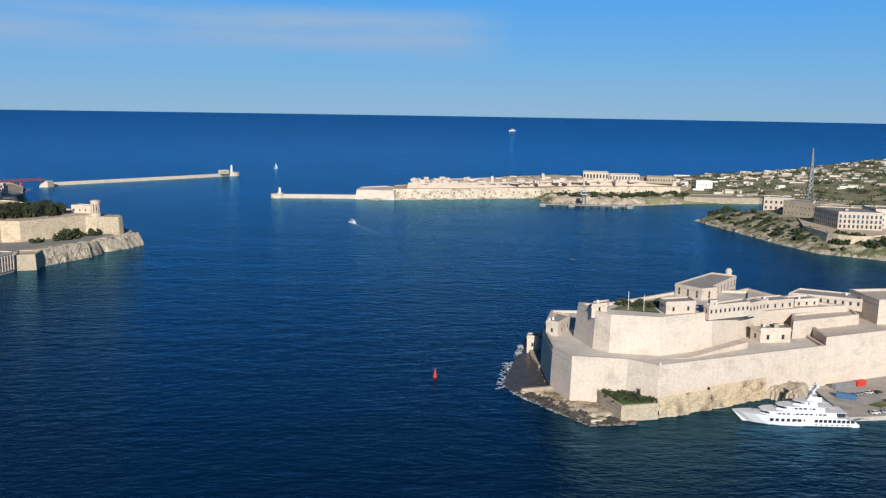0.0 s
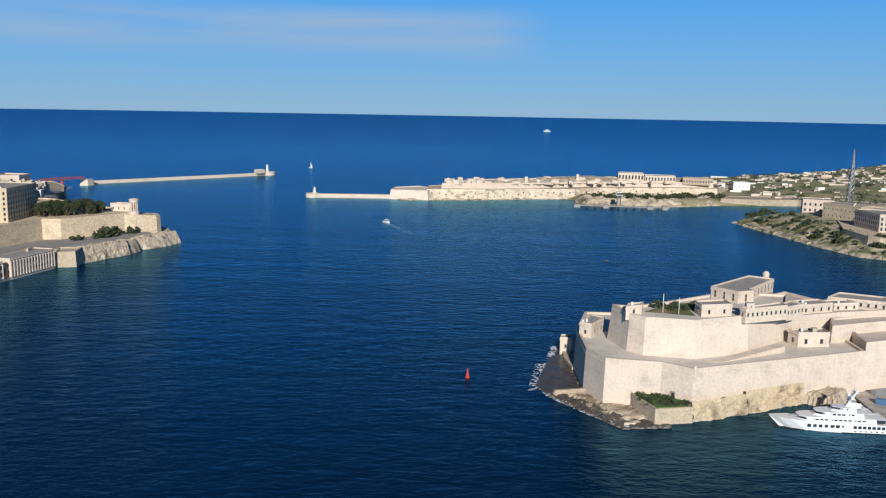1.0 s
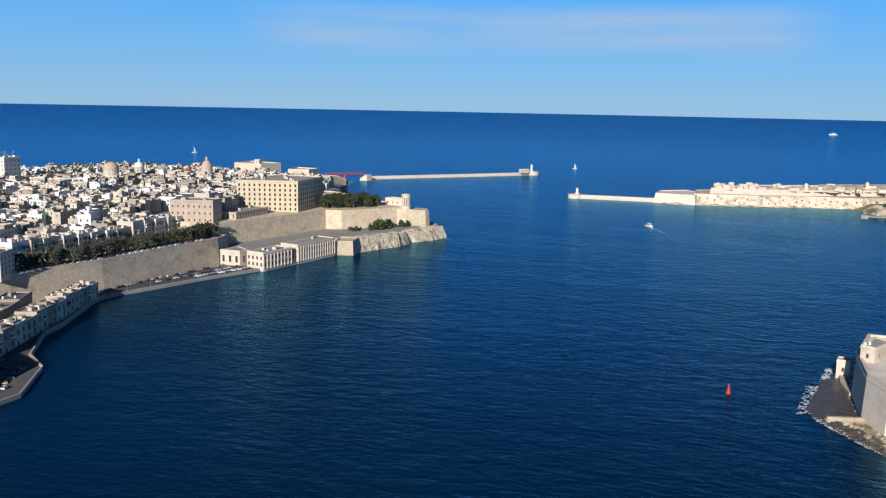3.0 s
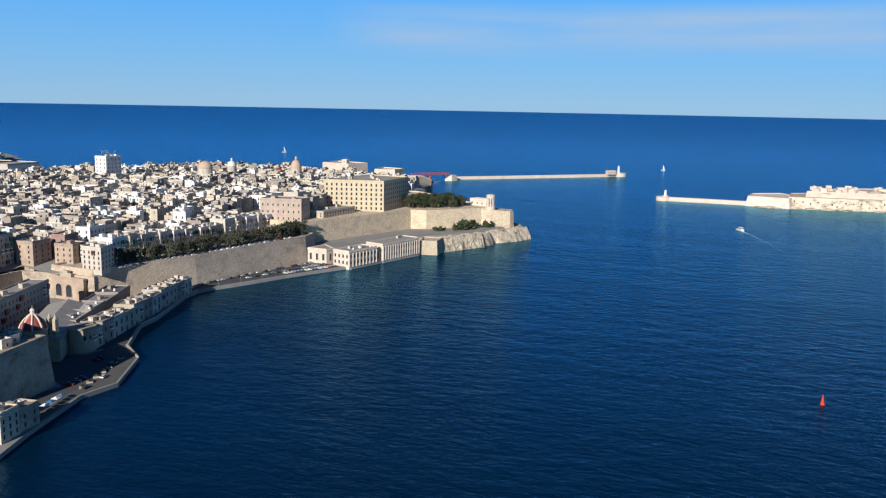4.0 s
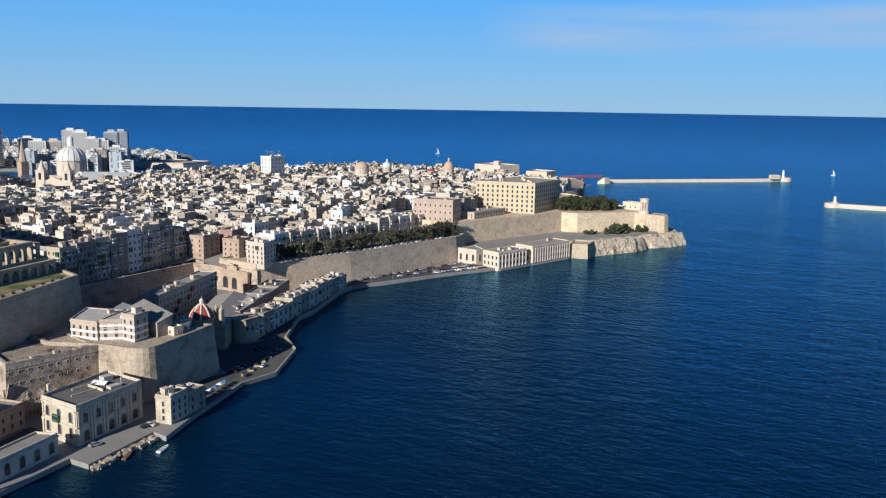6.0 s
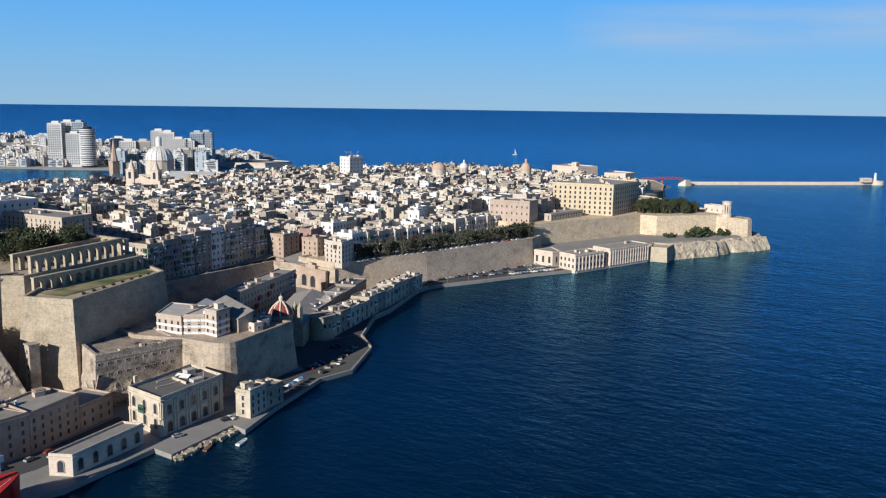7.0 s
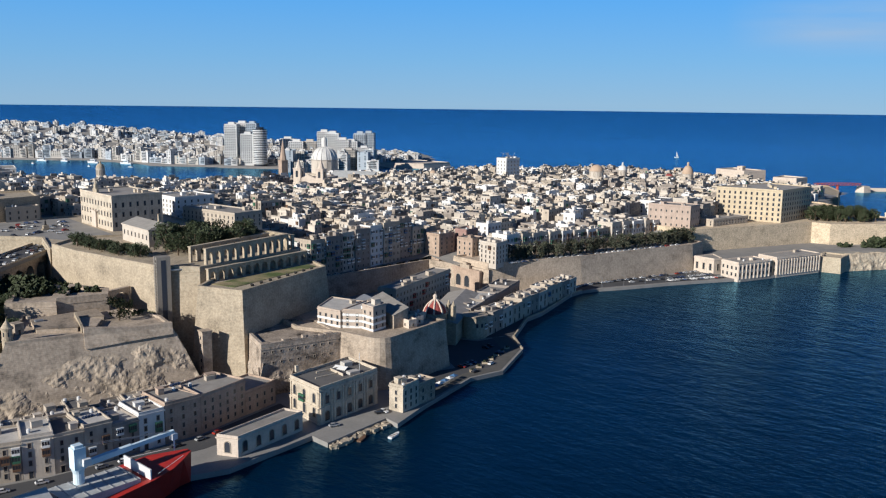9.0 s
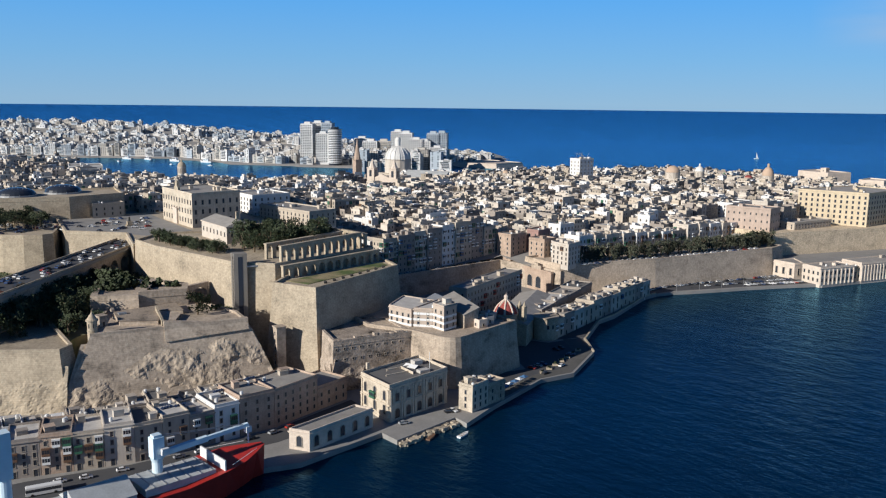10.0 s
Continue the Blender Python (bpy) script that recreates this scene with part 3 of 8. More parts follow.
# low walled garden and rock face under the fort
rampart("wall_angelo_garden", [(70, 378), (71, 371), (77, 353), (94, 357), (96, 366), (84, 374)], -1, 6.6, 0.3, M_LIME,
        "low honey-coloured wall round a green terrace", parapet=0.5, thick=0.5)
M_WEEDS = material("green_weeds", (0.07, 0.125, 0.035), coarse=0.3, fine=0.35, size=3, grain=0.5, bump=0.3)
setting("lawn", Shape().prism(inset(ccw([(71, 376), (72, 371), (78, 355), (93, 358.5), (95, 365), (84, 373)]), 0.8), 6.0, 6.9), M_WEEDS, "patch of green weeds on the terrace", "grass")
CLIFF = [(94, 358), (121, 371), (132, 376), (152, 388), (163, 376), (170, 384), (176, 397), (170, 398), (150, 391), (96, 368)]
terrain("rock_cliff", CLIFF, lambda x, y, d: np.where(d > 0, np.minimum(1.0 + d * 2.2, 5.0) + 0.8 * smooth(140, 158, x) + fractal(x, y, 7) * 1.6 + fractal(x, y, 2.5) * 0.9, -3), 1.5, M_ROCK,
        "undercut honey-coloured rock face at the water", "rock")

M_CLIFF = material("pale_sea_cliff", (0.45, 0.375, 0.28), stain=0.7, coarse=0.3, fine=0.3, size=6, grain=1.4, bump=0.7)
# the point below the bell memorial
POINT = [(-345, 672), (-338, 676), (-325, 689), (-318, 705), (-305, 738), (-301, 765), (-290, 786), (-284, 808), (-300, 835), (-345, 880), (-400, 940), (-440, 900), (-420, 700)]
terrain("rock_point", POINT, lambda x, y, d: np.where(d > 0, np.minimum(0.6 + d * 1.9, 10.9) + fractal(x, y, 12) * 1.3 + fractal(x, y, 4.0) * 1.1 - 9 * np.exp(-((x + 303) ** 2 + (y - 764) ** 2) / 14.0), -3), 2.2, M_CLIFF,
        "pale eroded limestone cliff foot and sea caves", "rock")

M_SLOPE = material("scrubby_slope", (0.13, 0.14, 0.065), coarse=0.3, fine=0.35, size=6, grain=1.5, second=(0.46, 0.385, 0.27), bump=0.4)
# Ricasoli and the hills behind
RICASOLI = [(-124, 1256), (-99, 1252), (-54, 1266), (12, 1277), (72, 1302), (140, 1316), (150, 1242), (264, 1230), (354, 1272), (470, 1282), (560, 1200), (640, 1080), (760, 980), (1000, 860),
            (1700, 900), (1700, 2500), (1100, 2300), (700, 1950), (450, 1750), (280, 1640), (120, 1480), (0, 1400), (-100, 1330)]
terrain("ground_ricasoli", RICASOLI,
        lambda x, y, d: np.where(d > 0, np.minimum(d * 0.5, 7) + smooth(450, 1200, x + 0.35 * (y - 1300)) * 34 * smooth(0, 250, d) + fractal(x, y, 90) * 3, -3),
        14.0, M_EARTH, "scrubby rocky headland with dry fields", "ground")
BIGHI = [(314, 1073), (319, 1030), (327, 982), (344, 889), (361, 819), (411, 785), (520, 745), (760, 700), (800, 980), (620, 1085), (480, 1120), (380, 1105)]
terrain("ground_bighi", BIGHI, lambda x, y, d: np.where(d > 0, np.minimum(1.2 + d * 0.32, 15.5) + fractal(x, y, 22) * 2.4 * smooth(60, 20, d), -3), 4.0, M_SLOPE,
        "green scrub slope above a pale rocky shore", "ground")

# the far shore of Sliema and Tigne
SLIEMA = [(-2600, -100), (-2350, 150), (-2181, 291), (-2094, 387), (-1937, 592), (-1707, 660), (-1591, 757), (-1480, 860), (-1420, 960), (-1440, 1100), (-1560, 1250), (-1800, 1400),
          (-2200, 1400), (-2600, 1250), (-3000, 900), (-3300, 400), (-3300, -300)]
terrain("ground_sliema", SLIEMA, lambda x, y, d: np.where(d > 0, 3 + smooth(60, 700, d) * np.interp(x, [-3000, -2500, -2200, -1700, -1400], [98, 74, 52, 26, 8]), -3), 24, M_PAVE,
        "built-up peninsula across the far harbour", "ground")


def breakwater(name, pts, width, height, label):
    s = Shape()
    left, right = [], []
    for i, p in enumerate(pts):
        a, b = Vector(pts[max(0, i - 1)]), Vector(pts[min(len(pts) - 1, i + 1)])
        d = (b - a).normalized()
        left.append((p[0] - d.y * width / 2, p[1] + d.x * width / 2))
        right.append((p[0] + d.y * width / 2, p[1] - d.x * width / 2))
    s.prism(ccw(left + right[::-1]), -3, height * 0.55)
    s.prism(inset(ccw(left + right[::-1]), width * 0.18), height * 0.5, height)
    return setting(name, s, M_LIME_PALE, label, "breakwater")


breakwater("breakwater_elmo", [(-640, 1400), (-560, 1490), (-480, 1580), (-405, 1672)], 9, 5.2, "long straight stone breakwater arm")
breakwater("breakwater_ricasoli", [(-110, 1275), (-180, 1272), (-246, 1266)], 13, 5.5, "short stone breakwater arm")


# ---- the old town ----
M_HOUSE = [material("honey_limestone", (0.40, 0.345, 0.28), vary=0.34, coarse=0.12, fine=0.08, size=5, streak=0.12, island=True),
           material("cream_render", (0.48, 0.43, 0.37), vary=0.26, coarse=0.1, fine=0.06, size=5, streak=0.10, island=True),
           material("white_render", (0.62, 0.61, 0.59), vary=0.14, coarse=0.08, fine=0.05, size=4, streak=0.10, island=True),
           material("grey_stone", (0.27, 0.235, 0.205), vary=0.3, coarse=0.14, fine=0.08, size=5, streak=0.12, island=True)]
KEEP_FREE = []      # (x0, y0, x1, y1) of ground taken by single buildings


M_ROOF_PALE = material("pale_roof_membrane", (0.44, 0.42, 0.39), vary=0.2, coarse=0.2, fine=0.12, size=4, grain=0.6, island=True)
M_ROOF_DARK = material("dark_roof_felt", (0.13, 0.125, 0.12), vary=0.3, coarse=0.2, fine=0.12, size=4, grain=0.6, island=True)


def house_into(s, x, y, z, w, d, h, rng, fine=True, deep=6.0):
    """Adds a flat-roofed town house of one or more heights to a Shape with slots wall 0-3, roof 4, 6 and 7, window 5, joinery 8 and 9."""
    k = rng.choices((0, 1, 2, 3), (4.2, 4.2, 1.9, 3.2))[0]
    x0, y0, x1, y1 = x - w / 2, y - d / 2, x + w / 2, y + d / 2
    vols = [(x0, y0, x1, y1, h)]
    form = rng.random()
    if form < 0.22:              # one half a storey higher
        up, c = rng.choice((1.4, 2.8, 3.4)), rng.uniform(0.35, 0.65)
        vols = [(x0, y0, x0 + w * c, y1, h + up), (x0 + w * c, y0, x1, y1, h)]
    elif form < 0.42:
        up, c = rng.choice((1.4, 2.8, 3.4)), rng.uniform(0.35, 0.65)
        vols = [(x0, y0, x1, y0 + d * c, h), (x0, y0 + d * c, x1, y1, h + up)]
    elif form < 0.62:            # a set-back top storey
        vols.append((x0 + w * rng.uniform(0, 0.15), y0 + d * rng.uniform(0.15, 0.4), x1 - w * rng.uniform(0.05, 0.35), y1 - d * rng.uniform(0, 0.15), h + rng.uniform(2.5, 3.2)))
    elif form < 0.72:            # open court in the middle
        a = rng.uniform(0.3, 0.42)
        vols = [(x0, y0, x0 + w * a, y1, h), (x1 - w * a, y0, x1, y1, h - rng.uniform(0, 1.5)), (x0 + w * a, y1 - d * 0.4, x1 - w * a, y1, h)]
    for a0, b0, a1, b1, t in vols:
        s.use(k).box(a0, b0, z - deep, a1, b1, z + t)
        p = rng.uniform(0.6, 1.5)
        s.use(rng.choice((4, 4, 6, 7, 7))).box(a0 + 0.3, b0 + 0.3, z + t, a1 - 0.3, b1 - 0.3, z + t + 0.08)
        s.use(k)
        if fine:
            for a in ((a0, b0, a1, b0 + 0.3), (a0, b1 - 0.3, a1, b1), (a0, b0 + 0.3, a0 + 0.3, b1 - 0.3), (a1 - 0.3, b0 + 0.3, a1, b1 - 0.3)):
                s.box(a[0], a[1], z + t + 0.001, a[2], a[3], z + t + p)
        vw, vd = a1 - a0, b1 - b0
        for _ in range(rng.choice((0, 1, 2, 3) if fine else (0, 1, 2))):     # stubs of party wall and screens on the roof
            c, up = rng.uniform(0.15, 0.85), rng.uniform(0.9, 2.3)
            if rng.random() < 0.5:
                s.use(k).box(a0 + vw * c, b0 + vd * 0.1, z + t, a0 + vw * c + 0.25, b0 + vd * rng.uniform(0.4, 0.95), z + t + up)
            else:
                s.use(k).box(a0 + vw * 0.1, b0 + vd * c, z + t, a0 + vw * rng.uniform(0.4, 0.95), b0 + vd * c + 0.25, z + t + up)
        for _ in range(rng.choice((0, 1, 1, 2) if fine else (0, 1))):
            bw, bd, bh = rng.uniform(1.3, max(1.5, vw * 0.38)), rng.uniform(1.6, max(1.8, vd * 0.45)), rng.uniform(0.9, 2.5)
            bx, by = rng.uniform(a0 + bw / 2, max(a0 + bw / 2 + 0.1, a1 - bw / 2)), rng.uniform(b0 + bd / 2, max(b0 + bd / 2 + 0.1, b1 - bd / 2))
            s.use(rng.choice((k, k, 1, 2, 2))).box(bx - bw / 2, by - bd / 2, z + t, bx + bw / 2, by + bd / 2, z + t + bh)
            if rng.random() < 0.3:
                s.use(5).box(bx - 0.4, by - bd / 2 - 0.05, z + t + 0.1, bx + 0.4, by - bd / 2 + 0.1, z + t + bh * 0.8)
        if fine and rng.random() < 0.4:
            for _ in range(rng.choice((1, 2, 3))):
                tx, ty = rng.uniform(a0 + 0.8, a1 - 0.8), rng.uniform(b0 + 0.8, b1 - 0.8)
                s.use(rng.choice((2, 2, 7))).drum(tx, ty, z + t, z + t + rng.uniform(0.8, 1.4), rng.uniform(0.35, 0.6), n=6)
        if fine and rng.random() < 0.15:        # solar panels and coolers
            tx, ty = rng.uniform(a0 + 1, a1 - 1.5), rng.uniform(b0 + 1, b1 - 1.5)
            s.use(5).add([(tx - 1, ty - 0.6, z + t + 0.3), (tx + 1, ty - 0.6, z + t + 0.3), (tx + 1, ty + 0.6, z + t + 1.1), (tx - 1, ty + 0.6, z + t + 1.1)], [(0, 1, 2, 3), (3, 2, 1, 0)])
        if rng.random() < 0.2:
            tx, ty = rng.uniform(a0 + 0.8, a1 - 0.8), rng.uniform(b0 + 0.8, b1 - 0.8)
            s.use(7).box(tx - 0.05, ty - 0.05, z + t, tx + 0.05, ty + 0.05, z + t + rng.uniform(2, 4.0))
        tall = rng.uniform(1.5, 2.1)
        for j in range(max(1, int(t / 3.4))):
            zz = z + t - 3.4 * (j + 1) + 0.8
            if zz < z - 1:
                break
            n = max(1, int(vd / 3.1))
            for i in range(n):
                c = b0 + vd * (i + 0.5) / n
                r = rng.random()
                if r < 0.62:
                    s.use(5).box(a1 - 0.1, c - 0.45, zz, a1 + 0.05, c + 0.45, zz + tall)
                elif r < 0.74 and fine:
                    s.use(rng.choice((8, 9, 2))).box(a1, c - 1.1, zz - 0.7, a1 + 0.8, c + 1.1, zz + 1.8)
            n = max(1, int(vw / 3.1))
            for i in range(n):
                c = a0 + vw * (i + 0.5) / n
                r = rng.random()
                if r < 0.58:
                    s.use(5).box(c - 0.42, b0 - 0.05, zz, c + 0.42, b0 + 0.1, zz + tall)
                elif r < 0.68 and fine:
                    s.use(rng.choice((8, 9, 2))).box(c - 1.1, b0 - 0.8, zz - 0.7, c + 1.1, b0, zz + 1.8)


def in_city(x, y):
    east = np.interp(y, [235, 300, 395, 410, 600, 690, 800, 900, 1000, 1150, 1300], [-500, -500, -500, -452, -455, -450, -440, -470, -515, -592, -660])
    west = np.interp(y, [20, 400, 600, 800, 1000, 1200, 1300], [-1100, -1080, -1050, -1010, -950, -850, -760])
    if x > east or x < west or y > 1075:
        return False
    if y < 240 and x > -655:
        return False
    return not any(a < x < c and b < y < d for a, b, c, d in KEEP_FREE)


GRID = radians(10)          # the streets' turn against the world's axes


def from_grid(u, v):
    return -452 + (u + 452) * math.cos(GRID) - (v - 500) * math.sin(GRID), 500 + (u + 452) * math.sin(GRID) + (v - 500) * math.cos(GRID)


def old_town():
    rng = random.Random(11)
    s, near = Shape(), 0
    v = -150.0
    while v < 1380:
        block = rng.choice((26, 32, 38))
        storey = rng.uniform(8.0, 10.5)
        u = -300.0
        since = 0.0
        while u > -1180:
            w = rng.choice((5, 6.5, 7.5, 9, 11, 14)) * rng.uniform(0.9, 1.15)
            if rng.random() < 0.25:
                storey = rng.uniform(7.5, 11.5)
            vv = v
            while vv < v + block - 4:
                d = min(rng.choice((7, 9, 12, 16, 19)) * rng.uniform(0.9, 1.1), v + block - vv)
                cu, cv = u - w / 2, vv + d / 2
                cx, cy = from_grid(cu, cv)
                if d > 4 and in_city(cx, cy):
                    h = storey + rng.uniform(-2.0, 2.0) + rng.choice((0, 0, 0, 2.8, -3.0))
                    z = float(city_z(cx, cy))
                    if -845 < cx < -790 and 440 < cy < 515:
                        h = min(h, 33 - z)
                    if cx > -500 and near < 60 and cy > 400:
                        near += 1
                        a, b = w / 2 - 0.1, d / 2 - 0.1
                        building("town_house", [from_grid(cu - a, cv - b), from_grid(cu + a, cv - b), from_grid(cu + a, cv + b), from_grid(cu - a, cv + b)], z, z + h, rng.choice(M_HOUSE),
                                 "flat-roofed limestone town house with small windows", rows=3, gap=3.8, group="old town houses", rooms=2, cornice=False, deep=6, seed=near)
                    elif h > 3:
                        house_into(s, cu, cv, z, w - 0.15, d - 0.15, h, rng, cx > -760)
                vv += d
            u -= w
            since += w
            if since > 55:
                u -= 6
                since = 0.0
        v += block + 5
    s.v = [(*from_grid(p[0], p[1]), p[2]) for p in s.v]
    return s


# ---- kinds of things ----
M_SURROUND = material("window_surround", (0.35, 0.305, 0.25), coarse=0.1, fine=0.05, size=2)
M_SHUTTER = {c: material(c + "_joinery", rgb, rough=0.6, coarse=0.12, fine=0.06, size=1.5) for c, rgb in
             (("green", (0.04, 0.13, 0.08)), ("blue", (0.06, 0.14, 0.27)), ("red", (0.32, 0.05, 0.04)), ("brown", (0.14, 0.08, 0.05)), ("white", (0.7, 0.7, 0.68)))}
SHARED = {}


def window_mesh(w, h, arch=False, door=False):
    """A stone surround with a set-back dark pane. Local: y outwards is -y, foot of the opening at z = 0."""
    key = ("window", w, h, arch, door)
    if key in SHARED:
        return SHARED[key]
    s = Shape()
    t = 0.16 if w < 1.6 else 0.28
    d = 0.10 if w < 1.6 else 0.22
    s.use(0).box(-w / 2 - t, -d, 0, -w / 2, 0.05, h)
    s.box(w / 2, -d, 0, w / 2 + t, 0.05, h)
    if not door:
        s.box(-w / 2 - t * 1.5, -d * 1.6, -0.18, w / 2 + t * 1.5, 0.05, 0)
    if arch:
        n, r = 10, w / 2
        ring = []
        for rr in (r, r + t):
            ring.append([(rr * math.cos(math.pi * i / n), h + rr * math.sin(math.pi * i / n)) for i in range(n + 1)])
        v = [(x, -d, z) for x, z in ring[0] + ring[1]] + [(x, 0.05, z) for x, z in ring[0] + ring[1]]
        k, m = n + 1, 2 * (n + 1)
        f = []
        for i in range(n):
            f += [(i, i + 1, k + i + 1, k + i)[::-1], (k + i, k + i + 1, m + k + i + 1, m + k + i)[::-1], (i, m + i, m + i + 1, i + 1)]
        s.add(v, f)
        s.use(1).add([(x, -0.03, z) for x, z in ring[0]] + [(-r, -0.03, 0), (r, -0.03, 0)], [tuple(range(k)) + (k, k + 1)][::1])
    else:
        s.box(-w / 2 - t * 1.4, -d * 1.5, h, w / 2 + t * 1.4, 0.05, h + 0.22)
        s.use(1).box(-w / 2, -0.03, 0, w / 2, 0.04, h)
    SHARED[key] = s.data("window", M_SURROUND, M_GLASS)
    return SHARED[key]


def balcony_mesh(c):
    key = ("balcony", c)
    if key not in SHARED:
        s = Shape()
        s.use(0).box(-1.3, -1.0, 0, 1.3, 0.05, 0.9).box(-1.3, -1.0, 2.3, 1.3, 0.05, 2.7).box(-1.4, -1.1, 2.7, 1.4, 0.05, 2.85)
        for x in (-1.3, -0.45, 0.37, 1.22):
            s.box(x, -1.0, 0.9, x + 0.08, -0.92, 2.3)
        for x in (-1.3, 1.22):
            s.box(x, -0.1, 0.9, x + 0.08, 0.05, 2.3)
        s.use(1).box(-1.24, -0.94, 0.9, 1.24, 0.04, 2.3)
        s.use(2).box(-1.0, -0.8, -0.35, -0.75, 0.05, 0).box(0.75, -0.8, -0.35, 1.0, 0.05, 0)
        SHARED[key] = s.data("balcony", M_SHUTTER[c], M_GLASS, M_LIME)
    return SHARED[key]


def on_wall(name, data, parent, p, q, along, z, label=""):
    """Sets a part on the wall from p to q (corners, anticlockwise), that many metres along it."""
    u = (Vector(q) - Vector(p)).normalized()
    ob = part(name, data, None, parent, label)
    ob.location = (p[0] + u.x * along, p[1] + u.y * along, z)
    ob.rotation_euler = (0, 0, math.atan2(u.y, u.x))
    return ob


def building(name, poly, z0, z1, mat, label, category="house", rows=3, gap=3.4, win=(1.0, 1.8), arch=False, parapet=0.9, group="", rooms=2,
             ground_doors=False, balconies=(), balcony_rate=0.0, cornice=True, foot=1.0, seed=0, faces=None, roof=None, deep=2.0, top_gap=1.1, roof_tanks=True, kind=""):
    """A flat-roofed building over any outline, with its windows on the sides that face the harbour."""
    rng = random.Random(seed * 77 + int(abs(poly[0][0] * 7) + abs(poly[0][1] * 13)))
    poly = ccw(poly)
    cx, cy = sum(p[0] for p in poly) / len(poly), sum(p[1] for p in poly) / len(poly)
    loc = [(x - cx, y - cy) for x, y in poly]
    e = thing(name, cx, cy, z0, 0, label, category, group, kind)
    h = z1 - z0
    s = Shape().prism(loc, -deep, h)
    inner = inset(loc, 0.4)
    n = len(loc)
    v = [(*p, h - 0.01) for p in loc] + [(*p, h + parapet) for p in loc] + [(*p, h + parapet) for p in inner] + [(*p, h - 0.01) for p in inner]
    s.add(v, [(k * n + i, k * n + (i + 1) % n, (k + 1) * n + (i + 1) % n, (k + 1) * n + i) for k in range(3) for i in range(n)])
    part("wall", s, mat, e)
    part("roof", Shape().prism(inset(loc, 0.42), h + 0.004, h + 0.12), roof or (rng.choice((M_ROOF, M_ROOF_PALE, M_ROOF_PALE, M_ROOF_DARK)) if group else M_ROOF), e, "flat weathered roof screed")
    if cornice:
        out = inset(loc, -0.35)
        part("cornice", Shape().prism(out, h - 0.55, h - 0.15).prism(inset(loc, -0.18), h - 0.8, h - 0.55), mat, e)
    xs, ys = [p[0] for p in loc], [p[1] for p in loc]
    w, d = max(xs) - min(xs), max(ys) - min(ys)
    for _ in range(rooms):
        bw, bd, bh = rng.uniform(2.0, 3.8), rng.uniform(2.0, 3.8), rng.uniform(1.6, 2.6)
        i = rng.randrange(n)
        k = rng.uniform(0.1, 0.62)
        bx, by = loc[i][0] * k, loc[i][1] * k
        r = Shape().box(bx - bw / 2, by - bd / 2, h + 0.05, bx + bw / 2, by + bd / 2, h + bh).box(bx - bw / 2 - 0.15, by - bd / 2 - 0.15, h + bh, bx + bw / 2 + 0.15, by + bd / 2 + 0.15, h + bh + 0.2)
        part("roof_room", r, rng.choice((mat, mat, M_HOUSE[0], M_HOUSE[1])), e)
    if roof_tanks:
        for _ in range(rng.choice((0, 1, 2))):
            i = rng.randrange(n)
            k = rng.uniform(0.3, 0.75)
            part("water_tank", Shape().drum(loc[i][0] * k, loc[i][1] * k, h + 0.1, h + 1.5, 0.65, n=10).drum(loc[i][0] * k, loc[i][1] * k, h + 1.5, h + 1.65, 0.3, n=8), M_WHITE, e)
    sight = Vector((-cx, -cy)).normalized()
    for i in range(n):
        p, q = loc[i], loc[(i + 1) % n]
        u = Vector(q) - Vector(p)
        L = u.length
        nrm = Vector((u.y, -u.x)).normalized()
        if (nrm.dot(sight) < 0.12) if faces is None else (i not in faces):
            continue
        cols = max(1, int((L - 1.0) / gap))
        if L < 2.5:
            continue
        step = (h - foot - top_gap) / rows
        for j in range(rows):
            for c in range(cols):
                at = L * (c + 0.5) / cols
                z = foot + j * step + (step - win[1]) * 0.35
                if j == 0 and ground_doors and c % 2 == 0:
                    on_wall("door", window_mesh(1.3, 2.4, arch, True), e, p, q, at, 0.05)
                elif balconies and j > 0 and rng.random() < balcony_rate:
                    on_wall("balcony", balcony_mesh(rng.choice(balconies)), e, p, q, at, z - 0.5)
                else:
                    on_wall("window", window_mesh(win[0], win[1], arch), e, p, q, at, z)
    return e


def quad(a, b, depth):
    """A footprint behind the front line a-b: depth metres to the left of the way from b to a."""
    u = (Vector(b) - Vector(a)).normalized()
    n = Vector((-u.y, u.x)) * depth
    return [a, b, (b[0] + n.x, b[1] + n.y), (a[0] + n.x, a[1] + n.y)]


# trees
def tree_crown(rng, clumps, leaves, spread, low, high, size):
    s = Shape()
    for _ in range(clumps):
        a, r = rng.uniform(0, 2 * math.pi), spread * math.sqrt(rng.random())
        c = Vector((r * math.cos(a), r * math.sin(a), rng.uniform(low, high) - 0.25 * r))
        rad = rng.uniform(0.22, 0.42) * spread
        for _ in range(leaves):
            d = Vector((rng.gauss(0, 1), rng.gauss(0, 1), rng.gauss(0, 0.75)))
            d = d.normalized() * rad * rng.uniform(0.55, 1.05)
            o = c + d
            u = Vector((rng.gauss(0, 1), rng.gauss(0, 1), rng.gauss(0, 1))).normalized()
            w = u.orthogonal().normalized() * size * rng.uniform(0.5, 1.1)
            u = u * size * rng.uniform(0.5, 1.1)
            s.add([o - u - w * 0.4, o + w, o + u + w * 0.2, o - w], [(0, 1, 2, 3)])
    return s


